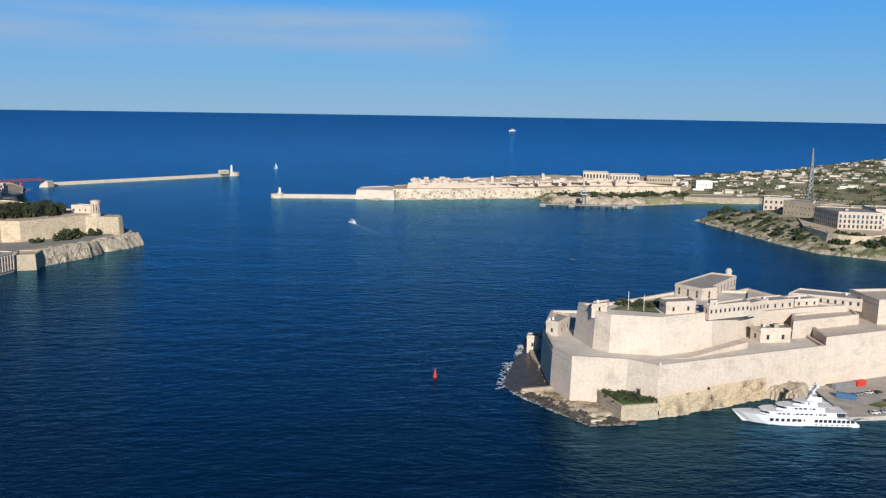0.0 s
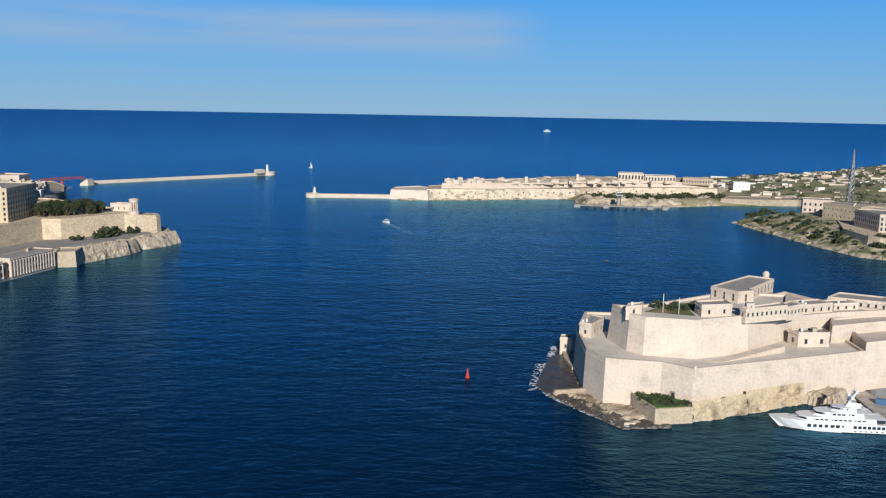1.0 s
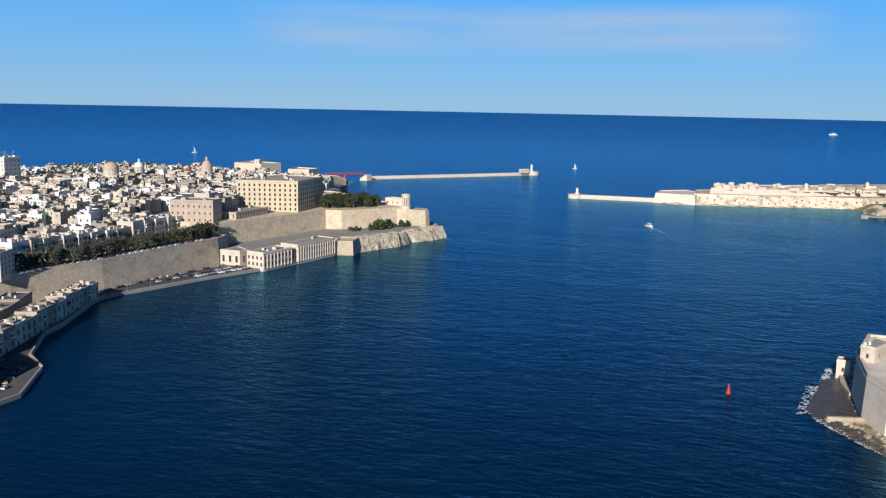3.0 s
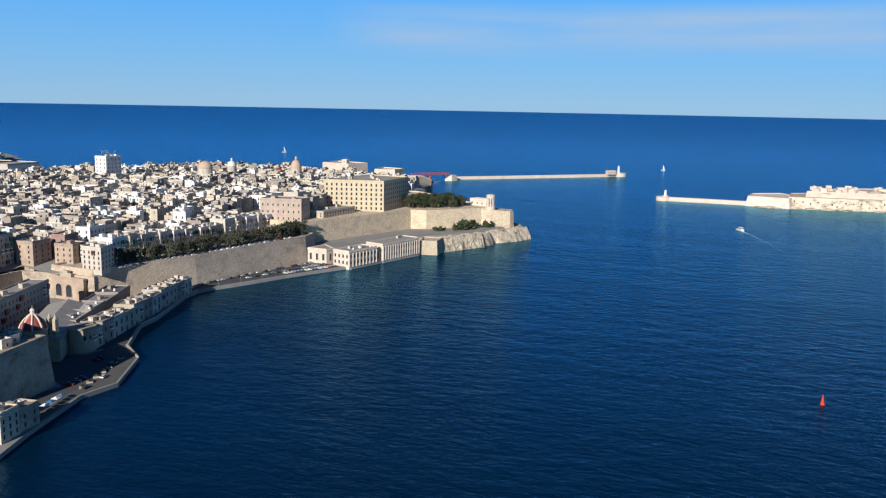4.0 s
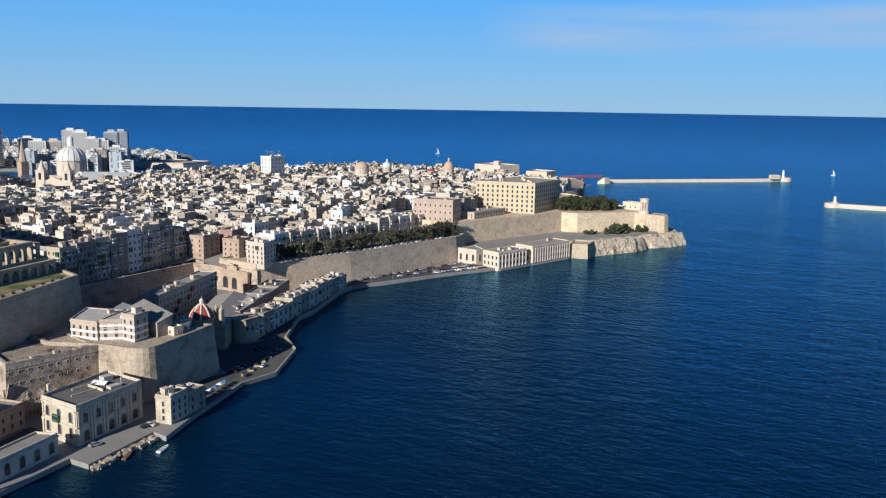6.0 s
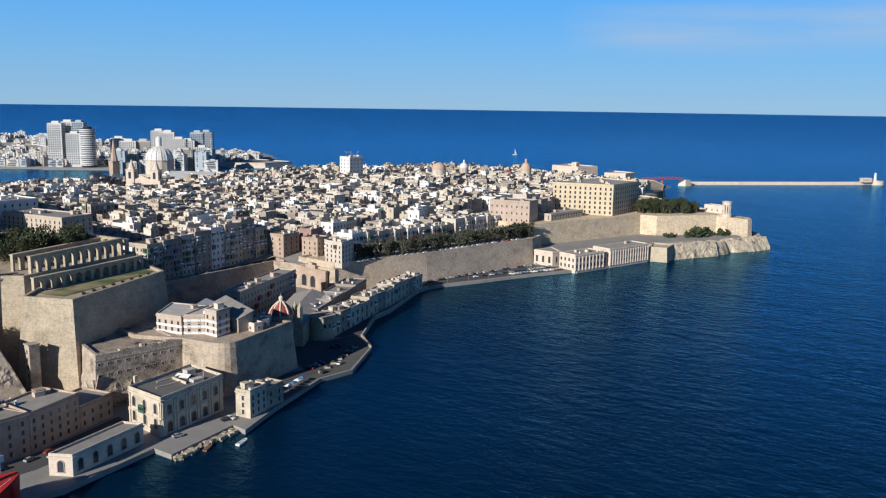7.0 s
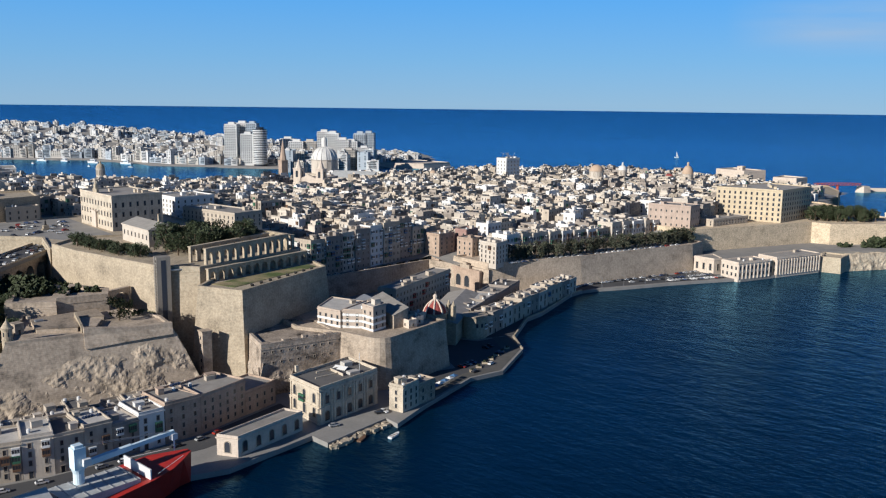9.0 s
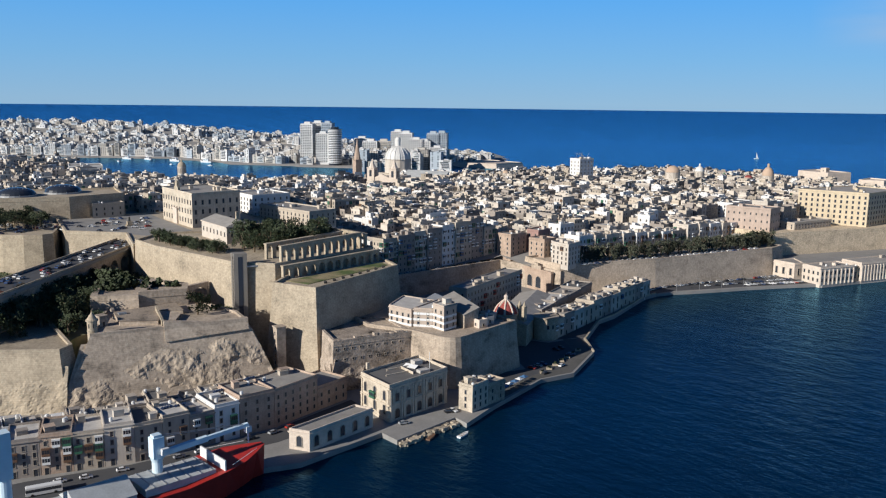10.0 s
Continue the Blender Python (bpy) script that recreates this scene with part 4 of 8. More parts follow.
def tree_trunk(rng, height, r, spread):
    s = Shape()
    s.beam((0, 0, -0.4), (rng.uniform(-0.2, 0.2), rng.uniform(-0.2, 0.2), height * 0.55), r, 8)
    for i in range(5):
        a = i * 1.26 + rng.uniform(-0.3, 0.3)
        s.beam((0, 0, height * rng.uniform(0.35, 0.52)), (spread * 0.6 * math.cos(a), spread * 0.6 * math.sin(a), height * rng.uniform(0.65, 0.85)), r * 0.45, 6)
    return s


TREES = {}


def tree(x, y, z, kind="broad", scale=1.0, label="dark green evergreen tree with a ragged crown", group=""):
    rng = random.Random(int(abs(x * 31 + y * 17)))
    v = (kind, rng.randrange(3))
    turn = rng.uniform(0, 6.28)
    if v not in TREES:
        e = thing("tree", x, y, z, turn, label, "tree", group)
        h, sp = {"broad": (7.5, 3.4), "street": (7.5, 3.2), "pine": (9.5, 4.0), "cypress": (10, 1.2), "shrub": (2.6, 1.8)}[kind]
        part("trunk", tree_trunk(rng, h, 0.28 if kind != "shrub" else 0.1, sp), M_BARK, e)
        part("crown", tree_crown(rng, {"shrub": 10, "street": 22}.get(kind, 22), 30 if kind == "street" else 34, sp, h * {"pine": 0.55, "street": 0.28}.get(kind, 0.3), h, 0.34), M_LEAF_GREY if kind == "street" else M_LEAF, e)
        TREES[v] = e
    else:
        e = copy_thing(TREES[v], pose(x, y, z, 0, 0, math.degrees(turn)))
        tagged(e, label, "tree", group)
    e.scale = (scale,) * 3
    return e


# cars
M_CAR = bpy.data.materials.new("car_paint")
M_CAR.use_nodes = True
_n, _l = M_CAR.node_tree.nodes, M_CAR.node_tree.links
_oi, _rp = _n.new("ShaderNodeObjectInfo"), _n.new("ShaderNodeValToRGB")
_rp.color_ramp.interpolation = "CONSTANT"
for _i, (_at, _c) in enumerate(((0.0, (0.65, 0.65, 0.64)), (0.36, (0.3, 0.31, 0.32)), (0.58, (0.03, 0.03, 0.035)), (0.82, (0.30, 0.03, 0.02)), (0.89, (0.04, 0.07, 0.16)))):
    _e = _rp.color_ramp.elements[_i] if _i < 2 else _rp.color_ramp.elements.new(_at)
    _e.position, _e.color = _at, (*_c, 1)
_l.new(_oi.outputs["Random"], _rp.inputs["Fac"])
_l.new(_rp.outputs[0], _n["Principled BSDF"].inputs["Base Color"])
_n["Principled BSDF"].inputs["Roughness"].default_value = 0.3
M_TYRE = material("tyre_rubber", (0.03, 0.03, 0.03), rough=0.9)
CAR = []


def car(x, y, z, turn, group="parked cars"):
    if CAR:
        return copy_thing(CAR[0], pose(x, y, z, 0, 0, math.degrees(turn)))
    e = thing("car", x, y, z, turn, "small family car parked by the kerb", "car", group)
    prof = [(-2.1, 0.35), (2.1, 0.35), (2.15, 0.75), (1.2, 0.95), (-1.9, 1.0), (-2.15, 0.7)]
    s = Shape()
    k = len(prof)
    v = [(a, -0.85, b) for a, b in prof] + [(a, 0.85, b) for a, b in prof]
    s.add(v, [tuple(range(k)), tuple(reversed(range(k, 2 * k)))] + [(i, k + i, k + (i + 1) % k, (i + 1) % k) for i in range(k)])
    s.box(-1.2, -0.68, 1.42, 0.35, 0.68, 1.48)
    part("body", s, M_CAR, e)
    g = [(-1.75, 0.99), (0.95, 0.96), (0.35, 1.42), (-1.25, 1.42)]
    v = [(a, -0.76 + 0.1 * (b > 1.2), b) for a, b in g] + [(a, 0.76 - 0.1 * (b > 1.2), b) for a, b in g]
    part("cabin_glass", Shape().add(v, [(0, 1, 2, 3), (7, 6, 5, 4), (0, 4, 5, 1), (1, 5, 6, 2), (2, 6, 7, 3), (3, 7, 4, 0)]), M_GLASS, e)
    for a in (-1.3, 1.3):
        for b in (-0.86, 0.86):
            part("wheel", Shape().beam((a, b - 0.1, 0.33), (a, b + 0.1, 0.33), 0.33, 12), M_TYRE, e)
    CAR.append(e)
    return e


def bushes(name, spots, label, size=0.42):
    """Shrubs that nobody could count, joined: spots are (x, y, z, scale)."""
    s = Shape()
    for x, y, z, k in spots:
        rng = random.Random(int(abs(x * 31 + y * 17)))
        c = tree_crown(rng, 7, 22, 1.9, 0.5, 2.4, size)
        s.add([(x + a * k, y + b * k, z + max(-0.2, q) * k) for a, b, q in c.v], c.f)
    return tagged(part(name, s, M_LEAF), label, "bushes", "", "stuff")


# ---- Fort St Angelo: buildings and things ----
def prism_house(name, poly, z0, z1, label, **k):
    return building(name, poly, z0, z1, k.pop("mat", M_LIME_PALE), label, k.pop("category", "fort building"), **k)


prism_house("fort_house", [(121, 441), (131, 428), (140, 432), (139, 436), (161, 466), (150, 474)], 37.4, 42.6, "square pale stone magistral house on the fort", rows=2, gap=5, rooms=0)
prism_house("fort_chapel", [(104, 405), (105, 396), (120, 400), (119, 410)], 37.4, 42.4, "low pale stone chapel on the fort", rows=1, gap=5, rooms=0)
prism_house("fort_barrack", [(123, 397), (124.5, 393.5), (147, 404), (146, 411)], 37.4, 41.6, "long low barrack with a row of windows", rows=1, gap=2.6, win=(0.9, 1.6), rooms=1)
prism_house("fort_barrack", [(147, 404.5), (158, 413), (154, 420), (146, 411.5)], 36.5, 40.6, "low barrack wing with small windows", rows=1, gap=2.4, win=(0.9, 1.5), rooms=0)
prism_house("fort_office", [(153, 417), (155.5, 410), (171, 412), (171, 421)], 20.4, 27.0, "pale cream office with a rounded parapet on the terrace", mat=M_LIME_PALE, rows=1, gap=5.5, win=(1.3, 2.2), rooms=1)
prism_house("fort_guard_house", [(52, 420), (57.5, 416), (66, 432), (60, 438)], 20.4, 27, "grey-roofed guard house on the seaward corner", rows=1, gap=6, rooms=0)
prism_house("fort_sentry_room", [(70, 395), (78, 399), (80, 406), (72, 402)], 37.2, 41, "small square parapet room", rows=1, gap=6, rooms=0)
prism_house("fort_arcade", [(189, 462), (212, 452), (222, 447), (226, 462), (200, 475)], 30.5, 34.3, "long back range with a row of openings", rows=1, gap=3.2, rooms=0)
prism_house("fort_pillbox", [(46.5, 457), (52.5, 456.5), (53.5, 463), (47.5, 463)], 2, 9.2, "small square blockhouse on the rocks", rows=1, gap=9, rooms=0)
_t = thing("fort_turret", 158, 470, 40.6, 0, "small round domed lookout turret of pale stone", "turret")
part("drum", Shape().drum(0, 0, -8, 4.2, 1.7, n=16).drum(0, 0, 4.2, 4.6, 2.0, n=16), M_LIME_PALE, _t)
part("cap", Shape().dome(0, 0, 4.6, 1.7, 1.6, 16, 5), M_LIME_PALE, _t)
for _x, _y, _h in ((89, 404, 9), (96, 402, 8)):
    _t = thing("flagpole", _x, _y, 37.3, 0, "bare white flagpole on the rampart", "flagpole")
    part("pole", Shape().beam((0, 0, 0), (0, 0, _h), 0.13, 6), M_WHITE, _t)
    part("foot", Shape().drum(0, 0, 0, 0.5, 0.4, n=8), M_LIME, _t)
prism_house("fort_store", [(166, 436), (184, 443), (180, 452), (162, 445)], 30.9, 35, "low pale store on the inner wall", rows=1, gap=4, rooms=0)
prism_house("fort_store", [(186, 446), (200, 450), (197, 458), (183, 454)], 30.9, 34, "low pale store with a flat roof", rows=1, gap=4, rooms=0)
_t = thing("ramp", 0, 0, 0, 0, "low stone ramp on the fort terrace", "ramp")
part("ramp_bed", Shape().prism([(104, 380), (112, 380), (146, 400), (142, 404)], 20.3, [20.6, 20.8, 23.5, 23.5]), M_LIME_PALE, _t)
bushes("terrace_weeds", [(73.5 + 19 * random.Random(_i + 900).random(), 358.5 + 14 * random.Random(_i + 950).random(), 6.75, 0.35 + 0.5 * random.Random(_i + 990).random()) for _i in range(60)], "tufts of green weeds on the walled terrace", 0.3)
_t = thing("postern_door", 87.9, 369.35, 6.7, math.atan2(-9, 12), "small dark arched postern in the rampart", "door")
part("door_leaf", Shape().box(-0.7, -0.16, 0, 0.7, 0.1, 2.2).prism([(-0.7, -0.16), (0.7, -0.16), (0.7, 0.1), (-0.7, 0.1)], 2.2, 2.7, 0.05), M_GLASS, _t)
part("surround", Shape().box(-1.05, -0.25, 0, -0.7, 0.1, 2.9).box(0.7, -0.25, 0, 1.05, 0.1, 2.9).box(-1.05, -0.25, 2.7, 1.05, 0.1, 3.1), M_LIME, _t)
_t = thing("sentry_box", 95.8, 365.6, 20.6, 0, "small stone sentry box on the rampart corner", "sentry box")
part("box", Shape().drum(0, 0, -3.5, 1.6, 0.8, n=10).drum(0, 0, -5.0, -3.5, 0.2, 0.8, n=10), M_LIME_PALE, _t)
part("cap", Shape().dome(0, 0, 1.6, 0.9, 0.7, 10, 4), M_LIME_PALE, _t)
setting("lawn_fort", Shape().prism(ccw([(80, 404), (103, 398), (103, 411), (119, 412), (122, 430), (98, 424)]), 37.3, 37.42), M_GRASS, "rough green lawn on the fort top", "grass")
bushes("fort_shrubs", [(82 + 36 * random.Random(_i).random(), 409 + 14 * random.Random(_i + 50).random(), 37.2, 0.9) for _i in range(26)], "low dark green shrubs on the rampart top")
for _i in range(6):
    _r = random.Random(40 + _i)
    tree(_r.uniform(150, 172), _r.uniform(446, 470), 30.9, "broad", _r.uniform(0.55, 0.8), "small dark green tree behind the fort houses", "fort trees")


# the motor yacht
def hull(s, stations, rake=0.0):
    """stations: (x along, half beam at the keel, half beam at deck, deck height); z = 0 is the water."""
    rings = []
    for x, b0, b1, zd in stations:
        k = x + rake * max(0.0, 1 - b0 / stations[-1][1])
        rings.append([(x, -b1, zd), (k, -b0, -1.0), (k, b0, -1.0), (x, b1, zd)])
    v = [p for r in rings for p in r]
    f = []
    for i in range(len(rings) - 1):
        a, b = 4 * i, 4 * i + 4
        f += [(a, b, b + 1, a + 1), (a + 1, b + 1, b + 2, a + 2), (a + 2, b + 2, b + 3, a + 3), (a + 3, b + 3, b, a)]
    f += [(0, 1, 2, 3), tuple(4 * (len(rings) - 1) + i for i in (3, 2, 1, 0))]
    return s.add(v, f)


M_GEL = material("white_gelcoat", (0.66, 0.67, 0.68), rough=0.25, spec=0.5, coarse=0.03, size=4)


def deck_block(x0, x1, b, z0, z1, rake=1.5, aft=0.3):
    """A superstructure tier: bow end at x0, raked front, rounded in plan."""
    n = [(x0, -b * 0.35), (x0 + 2.5, -b * 0.8), (x0 + 6, -b), (x1, -b), (x1, b), (x0 + 6, b), (x0 + 2.5, b * 0.8), (x0, b * 0.35)]
    up = [(x + (rake if i in (0, 1, 6, 7) else 0) - (aft if i in (3, 4) else 0), y * 0.95) for i, (x, y) in enumerate(n)]
    k = len(n)
    v = [(*p, z0) for p in n] + [(*p, z1) for p in up]
    return v, [(i, (i + 1) % k, k + (i + 1) % k, k + i) for i in range(k)] + [tuple(range(k, 2 * k)), tuple(reversed(range(k)))]


def yacht(x, y, turn):
    e = thing("motor_yacht", x, y, 0, turn, "large white three-deck motor yacht moored stern to the quay", "yacht")
    s = Shape()
    hull(s, [(0, 0.05, 0.3, 5.2), (3, 0.3, 2.0, 5.0), (8, 1.8, 3.6, 4.7), (16, 3.6, 4.6, 4.3), (30, 4.5, 4.8, 4.0), (46, 4.4, 4.7, 3.9), (50, 4.2, 4.5, 2.6), (52.5, 4.0, 4.3, 1.2)], 6.0)
    part("hull", s, M_GEL, e)
    part("waterline_stripe", hull(Shape(), [(2.5, 0.25, 0.4, 0.25), (8, 1.85, 2.1, 0.25), (16, 3.68, 3.8, 0.25), (30, 4.55, 4.62, 0.25), (46, 4.45, 4.52, 0.25), (52.6, 4.05, 4.1, 0.25)]), M_TYRE, e)
    for nm, x0, x1, b, z0, z1 in (("main_deck", 11, 43, 4.2, 4.0, 6.1), ("upper_deck", 18, 38, 3.7, 6.25, 8.2), ("bridge_deck", 25, 35, 2.9, 8.35, 10.1)):
        d = part(nm, Shape().add(*deck_block(x0, x1, b, z0, z1)), M_GEL, e)
        part("overhang", Shape().add(*deck_block(x0 + 0.4, x1 + 4.0, b + 0.3, z1, z1 + 0.15, 0.2)), M_GEL, d)
        part("window_band", Shape().add(*deck_block(x0 + 0.5, x1 - 4, b + 0.03, z0 + 0.85, z0 + 1.55, 0.5)), M_GLASS, d, "dark wrap-round window band")
        for i in range(int((x1 - x0 - 9) / 1.9)):
            wide = 1.4 if i % 5 == 3 else 0.5
            part("mullion", Shape().box(x0 + 6.5 + i * 1.9, -b - 0.08, z0 + 0.7, x0 + 6.5 + wide + i * 1.9, -b + 0.1, z0 + 1.7), M_GEL, d)
    for i in range(6):
        part("porthole", Shape().box(15.0 + i * 2.3, -4.75, 2.0, 16.3 + i * 2.3, -4.3, 3.2), M_GLASS, e)
    for i in range(9):
        part("porthole", Shape().box(33.5 + i * 1.9, -4.85, 2.0, 34.8 + i * 1.9, -4.3, 3.2), M_GLASS, e)
    for i in range(7):
        part("porthole", Shape().box(34 + i * 2.2, -4.62, 0.65, 34.7 + i * 2.2, -4.2, 1.1), M_GLASS, e)
    for i, w in enumerate((0.9, 0.7, 0.4, 0.6)):     # the lettering amidships cannot be read
        part("name_bar", Shape().box(25 + i * 1.3, -4.86, 2.3, 25 + i * 1.3 + w, -4.3, 3.1), M_TYRE, e)
    m = part("mast", Shape().add(*deck_block(31, 36, 1.6, 10.1, 12.0, 1.2)).beam((32, -1.0, 12), (35, -0.5, 16.4), 0.45, 8).beam((32, 1.0, 12), (35, 0.5, 16.4), 0.45, 8).box(32.2, -2.6, 13.6, 34.2, 2.6, 13.9).box(34, -1.8, 16.2, 35.6, 1.8, 16.5).beam((34.8, 0, 16.5), (34.8, 0, 18.6), 0.12, 5), M_GEL, e)
    for a in (-2.0, 2.0):
        part("radar_dome", Shape().drum(33, a, 13.9, 14.3, 0.6, n=12).dome(33, a, 14.3, 0.8, 1.0, 12, 5), M_GEL, m)
    for a in (-1.2, 1.2):
        part("radar_dome", Shape().drum(34.8, a, 16.5, 16.8, 0.4, n=12).dome(34.8, a, 16.8, 0.55, 0.7, 12, 5), M_GEL, m)
    # solid dark block imitates the shade on the open aft deck
    part("deck_shadow", Shape().box(43.2, -3.8, 4.3, 46.5, 3.8, 5.9), M_GLASS, e, "dark block standing in for shade under the aft overhang")
    part("aft_rail", Shape().beam((47.5, -4.3, 4.9), (51.5, -4.2, 3.6), 0.06, 4), M_METAL, e)
    part("deck_rail", Shape().beam((38.5, -3.6, 7.2), (42, -3.6, 7.2), 0.06, 4), M_METAL, e)
    part("gangway", Shape().beam((52, -1.0, 2.0), (56.5, 1.5, 2.3), 0.25, 4), M_METAL, e)
    part("tender", hull(Shape(), [(9, 0.1, 0.3, 5.8), (11, 0.5, 0.9, 5.6), (14, 0.7, 1.0, 5.5)]), M_METAL, e)
    rail = Shape()
    for i in range(8):
        rail.beam((1.5 + i * 1.6, -1.2 - 0.38 * i if i < 7 else -4, 5.0), (1.5 + i * 1.6, -1.2 - 0.38 * i if i < 7 else -4, 6.0), 0.04, 4)
    rail.beam((1.5, -1.2, 6.0), (12.5, -3.9, 6.0), 0.05, 4)
    part("bow_rail", rail, M_METAL, e)
    return e


yacht(125.5, 357, radians(-2.5))

# the quay under the fort
setting("quay_angelo", Shape().prism([(176.5, 358), (194, 360.5), (330, 379), (330, 470), (205, 420), (178, 404)], -3, 1.9), material("pale_worn_concrete", (0.40, 0.36, 0.315), coarse=0.2, fine=0.2, size=7, grain=1.0, stain=0.3), "pale worn concrete quay and car park", "quay")
for _n2, _p, _q, _c, _lab in ((0, (187.5, 395.5), (199.5, 400.5), M_METAL, "grey steel shipping container"), (1, (200.5, 401), (206, 403.4), M_RED, "orange-red steel shipping container"),
                             (2, (182.5, 384), (190, 380), M_SHUTTER["blue"], "dark blue steel shipping container"), (3, (204, 374), (209, 376), M_RED, "faded red steel shipping container")):
    _u = (Vector(_q) - Vector(_p)).normalized()
    _t = thing("container", *_p, 1.9, math.atan2(_u.y, _u.x), _lab, "container", "containers on the quay")
    _L = (Vector(_q) - Vector(_p)).length
    part("body", Shape().box(0, 0, 0.1, _L, 2.4, 2.6), _c, _t)
    for _i in range(int(_L / 0.6)):
        part("rib", Shape().box(_i * 0.6 + 0.2, -0.06, 0.25, _i * 0.6 + 0.45, 0.02, 2.45), _c, _t)
for _x, _y, _a in ((193.5, 388, 0.9), (195.5, 389, 0.9), (197.5, 390, 0.9), (201.5, 391, 0.5), (200, 366.5, 0.3), (196.5, 364.5, 0.3), (206, 392, 0.5), (190.5, 363, 0.2)):
    car(_x, _y, 1.9, _a)
setting("lawn_quay", Shape().prism([(192.5, 374.5), (197, 371), (204.5, 376), (203.5, 381)], 1.9, 2.05), M_GRASS, "small green verge on the car park", "grass")


# buoy
_t = thing("buoy", -2.9, 411.5, 0, 0, "red conical channel buoy floating in the harbour", "buoy")
part("float", Shape().drum(0, 0, -0.5, 0.9, 1.3, n=16), M_RED, _t)
part("tower", Shape().drum(0, 0, 0.9, 4.6, 0.95, 0.35, n=12), M_RED, _t)
part("lantern", Shape().drum(0, 0, 4.6, 5.4, 0.25, n=8).dome(0, 0, 5.4, 0.35, 0.4, 8, 3), M_RED, _t)
_t.scale = (0.8, 0.8, 0.8)


# boats
def boat(x, y, z, turn, length, label, mat=None, sail=False):
    e = thing("sailing_boat" if sail else "motor_boat", x, y, z, turn, label, "boat")
    k = length / 10
    part("hull", hull(Shape(), [(-5 * k, 0.1 * k, 0.3 * k, 1.5 * k), (-3 * k, 0.8 * k, 1.3 * k, 1.3 * k), (1 * k, 1.2 * k, 1.6 * k, 1.1 * k), (5 * k, 1.1 * k, 1.5 * k, 1.1 * k)]), mat or M_GEL, e)
    if sail:
        part("mast", Shape().beam((-0.5 * k, 0, 1 * k), (-0.5 * k, 0, 14 * k), 0.12 * k, 6), M_METAL, e)
        part("sail", Shape().add([(-0.4 * k, 0.02, 2 * k), (3.8 * k, 0.5 * k, 2 * k), (-0.4 * k, 0.02, 13.5 * k), (-0.4 * k, -0.06, 2 * k), (3.8 * k, 0.42 * k, 2 * k), (-0.4 * k, -0.06, 13.5 * k)],
                                 [(0, 1, 2), (5, 4, 3), (0, 3, 4, 1), (1, 4, 5, 2), (2, 5, 3, 0)]), M_WHITE, e)
    elif length < 9:         # an open boat with thwarts
        for at in (-2.2, 0.2, 2.6):
            part("thwart", Shape().box((at - 0.3) * k, -1.3 * k, 1.15 * k, (at + 0.3) * k, 1.3 * k, 1.3 * k), M_SHUTTER["brown"], e)
    else:
        c = part("cabin", Shape().box(-2 * k, -1.0 * k, 1.1 * k, 2 * k, 1.0 * k, 2.6 * k).box(-2.2 * k, -1.1 * k, 2.6 * k, 2.4 * k, 1.1 * k, 2.75 * k), M_GEL, e)
        part("window_band", Shape().box(-2.05 * k, -1.04 * k, 1.7 * k, 1.6 * k, 1.04 * k, 2.3 * k), M_GLASS, c)
        part("mast", Shape().beam((0, 0, 2.7 * k), (0, 0, 4.2 * k), 0.06 * k, 5), M_METAL, e)
    return e


boat(-105, 993, 0, radians(125), 14, "white pilot launch under way with a pale wake")
boat(116, 764, 0, radians(10), 4, "small open fishing boat on the harbour", M_SHUTTER["brown"])
boat(-369, 1897, 0, 0.4, 9, "white sailing boat outside the breakwater", sail=True)
boat(-1355, 1889, 0, 0.9, 12, "white sailing boat off the headland", sail=True)
boat(315, 4080, 41, 0.5, 36, "distant white ship on the open sea")
for _x, _y, _L, _a in ((-1966, 508, 26, 0.6), (-1930, 543, 24, 0.4), (-1853, 578, 30, 0.5), (-1793, 625, 28, 0.6), (-1890, 470, 12, 0.2), (-1700, 600, 10, 0.8), (-1760, 540, 9, 0.3)):
    boat(_x, _y, 0, _a, _L, "white motor cruiser at anchor in the far creek")
boat(-263, 192, 0, radians(-70), 6.5, "small open wooden boat by the rocks", M_WHITE)
boat(-268, 180, 0, radians(-60), 6, "small dark rowing boat by the rocks", M_SHUTTER["brown"])


# lighthouses and the bridge
def lighthouse(x, y, z, h, r, label):
    e = thing("lighthouse", x, y, z, 0, label, "lighthouse")
    part("base", Shape().drum(0, 0, -3, 1.5, r * 2.2, n=20), M_LIME_PALE, e)
    part("tower", Shape().drum(0, 0, 1.5, h * 0.75, r, r * 0.8, n=20), M_WHITE, e)
    part("gallery", Shape().drum(0, 0, h * 0.75, h * 0.79, r * 1.25, n=20), M_LIME_PALE, e)
    part("lantern", Shape().drum(0, 0, h * 0.79, h * 0.9, r * 0.6, n=12).dome(0, 0, h * 0.9, r * 0.7, h * 0.1, 12, 4), M_WHITE, e)
    return e


lighthouse(-409, 1664, 7, 14, 2.3, "slim white lighthouse at the breakwater's end")
building("signal_station", [(-428, 1640), (-421, 1634), (-410, 1648), (-417, 1654)], 7, 11.5, M_LIME_PALE, "low white keeper's building beside the lighthouse", "building", rows=1, rooms=0)
setting("pier_head_elmo", Shape().drum(-407, 1667, -3, 7, 12, n=20), M_LIME_PALE, "round stone head of the breakwater", "breakwater")
lighthouse(-241, 1266, 6, 9.5, 2.0, "short red-topped lighthouse on the lower breakwater")
setting("pier_head_ricasoli", Shape().drum(-244, 1266, -3, 6, 10, n=20), M_LIME_PALE, "round stone head of the breakwater", "breakwater")
_t = thing("steel_bridge", 0, 0, 0, 0, "long red steel footbridge joining the breakwater to the shore", "bridge")
M_RUST = material("red_oxide_steel", (0.42, 0.085, 0.06), rough=0.6, coarse=0.1, size=4)
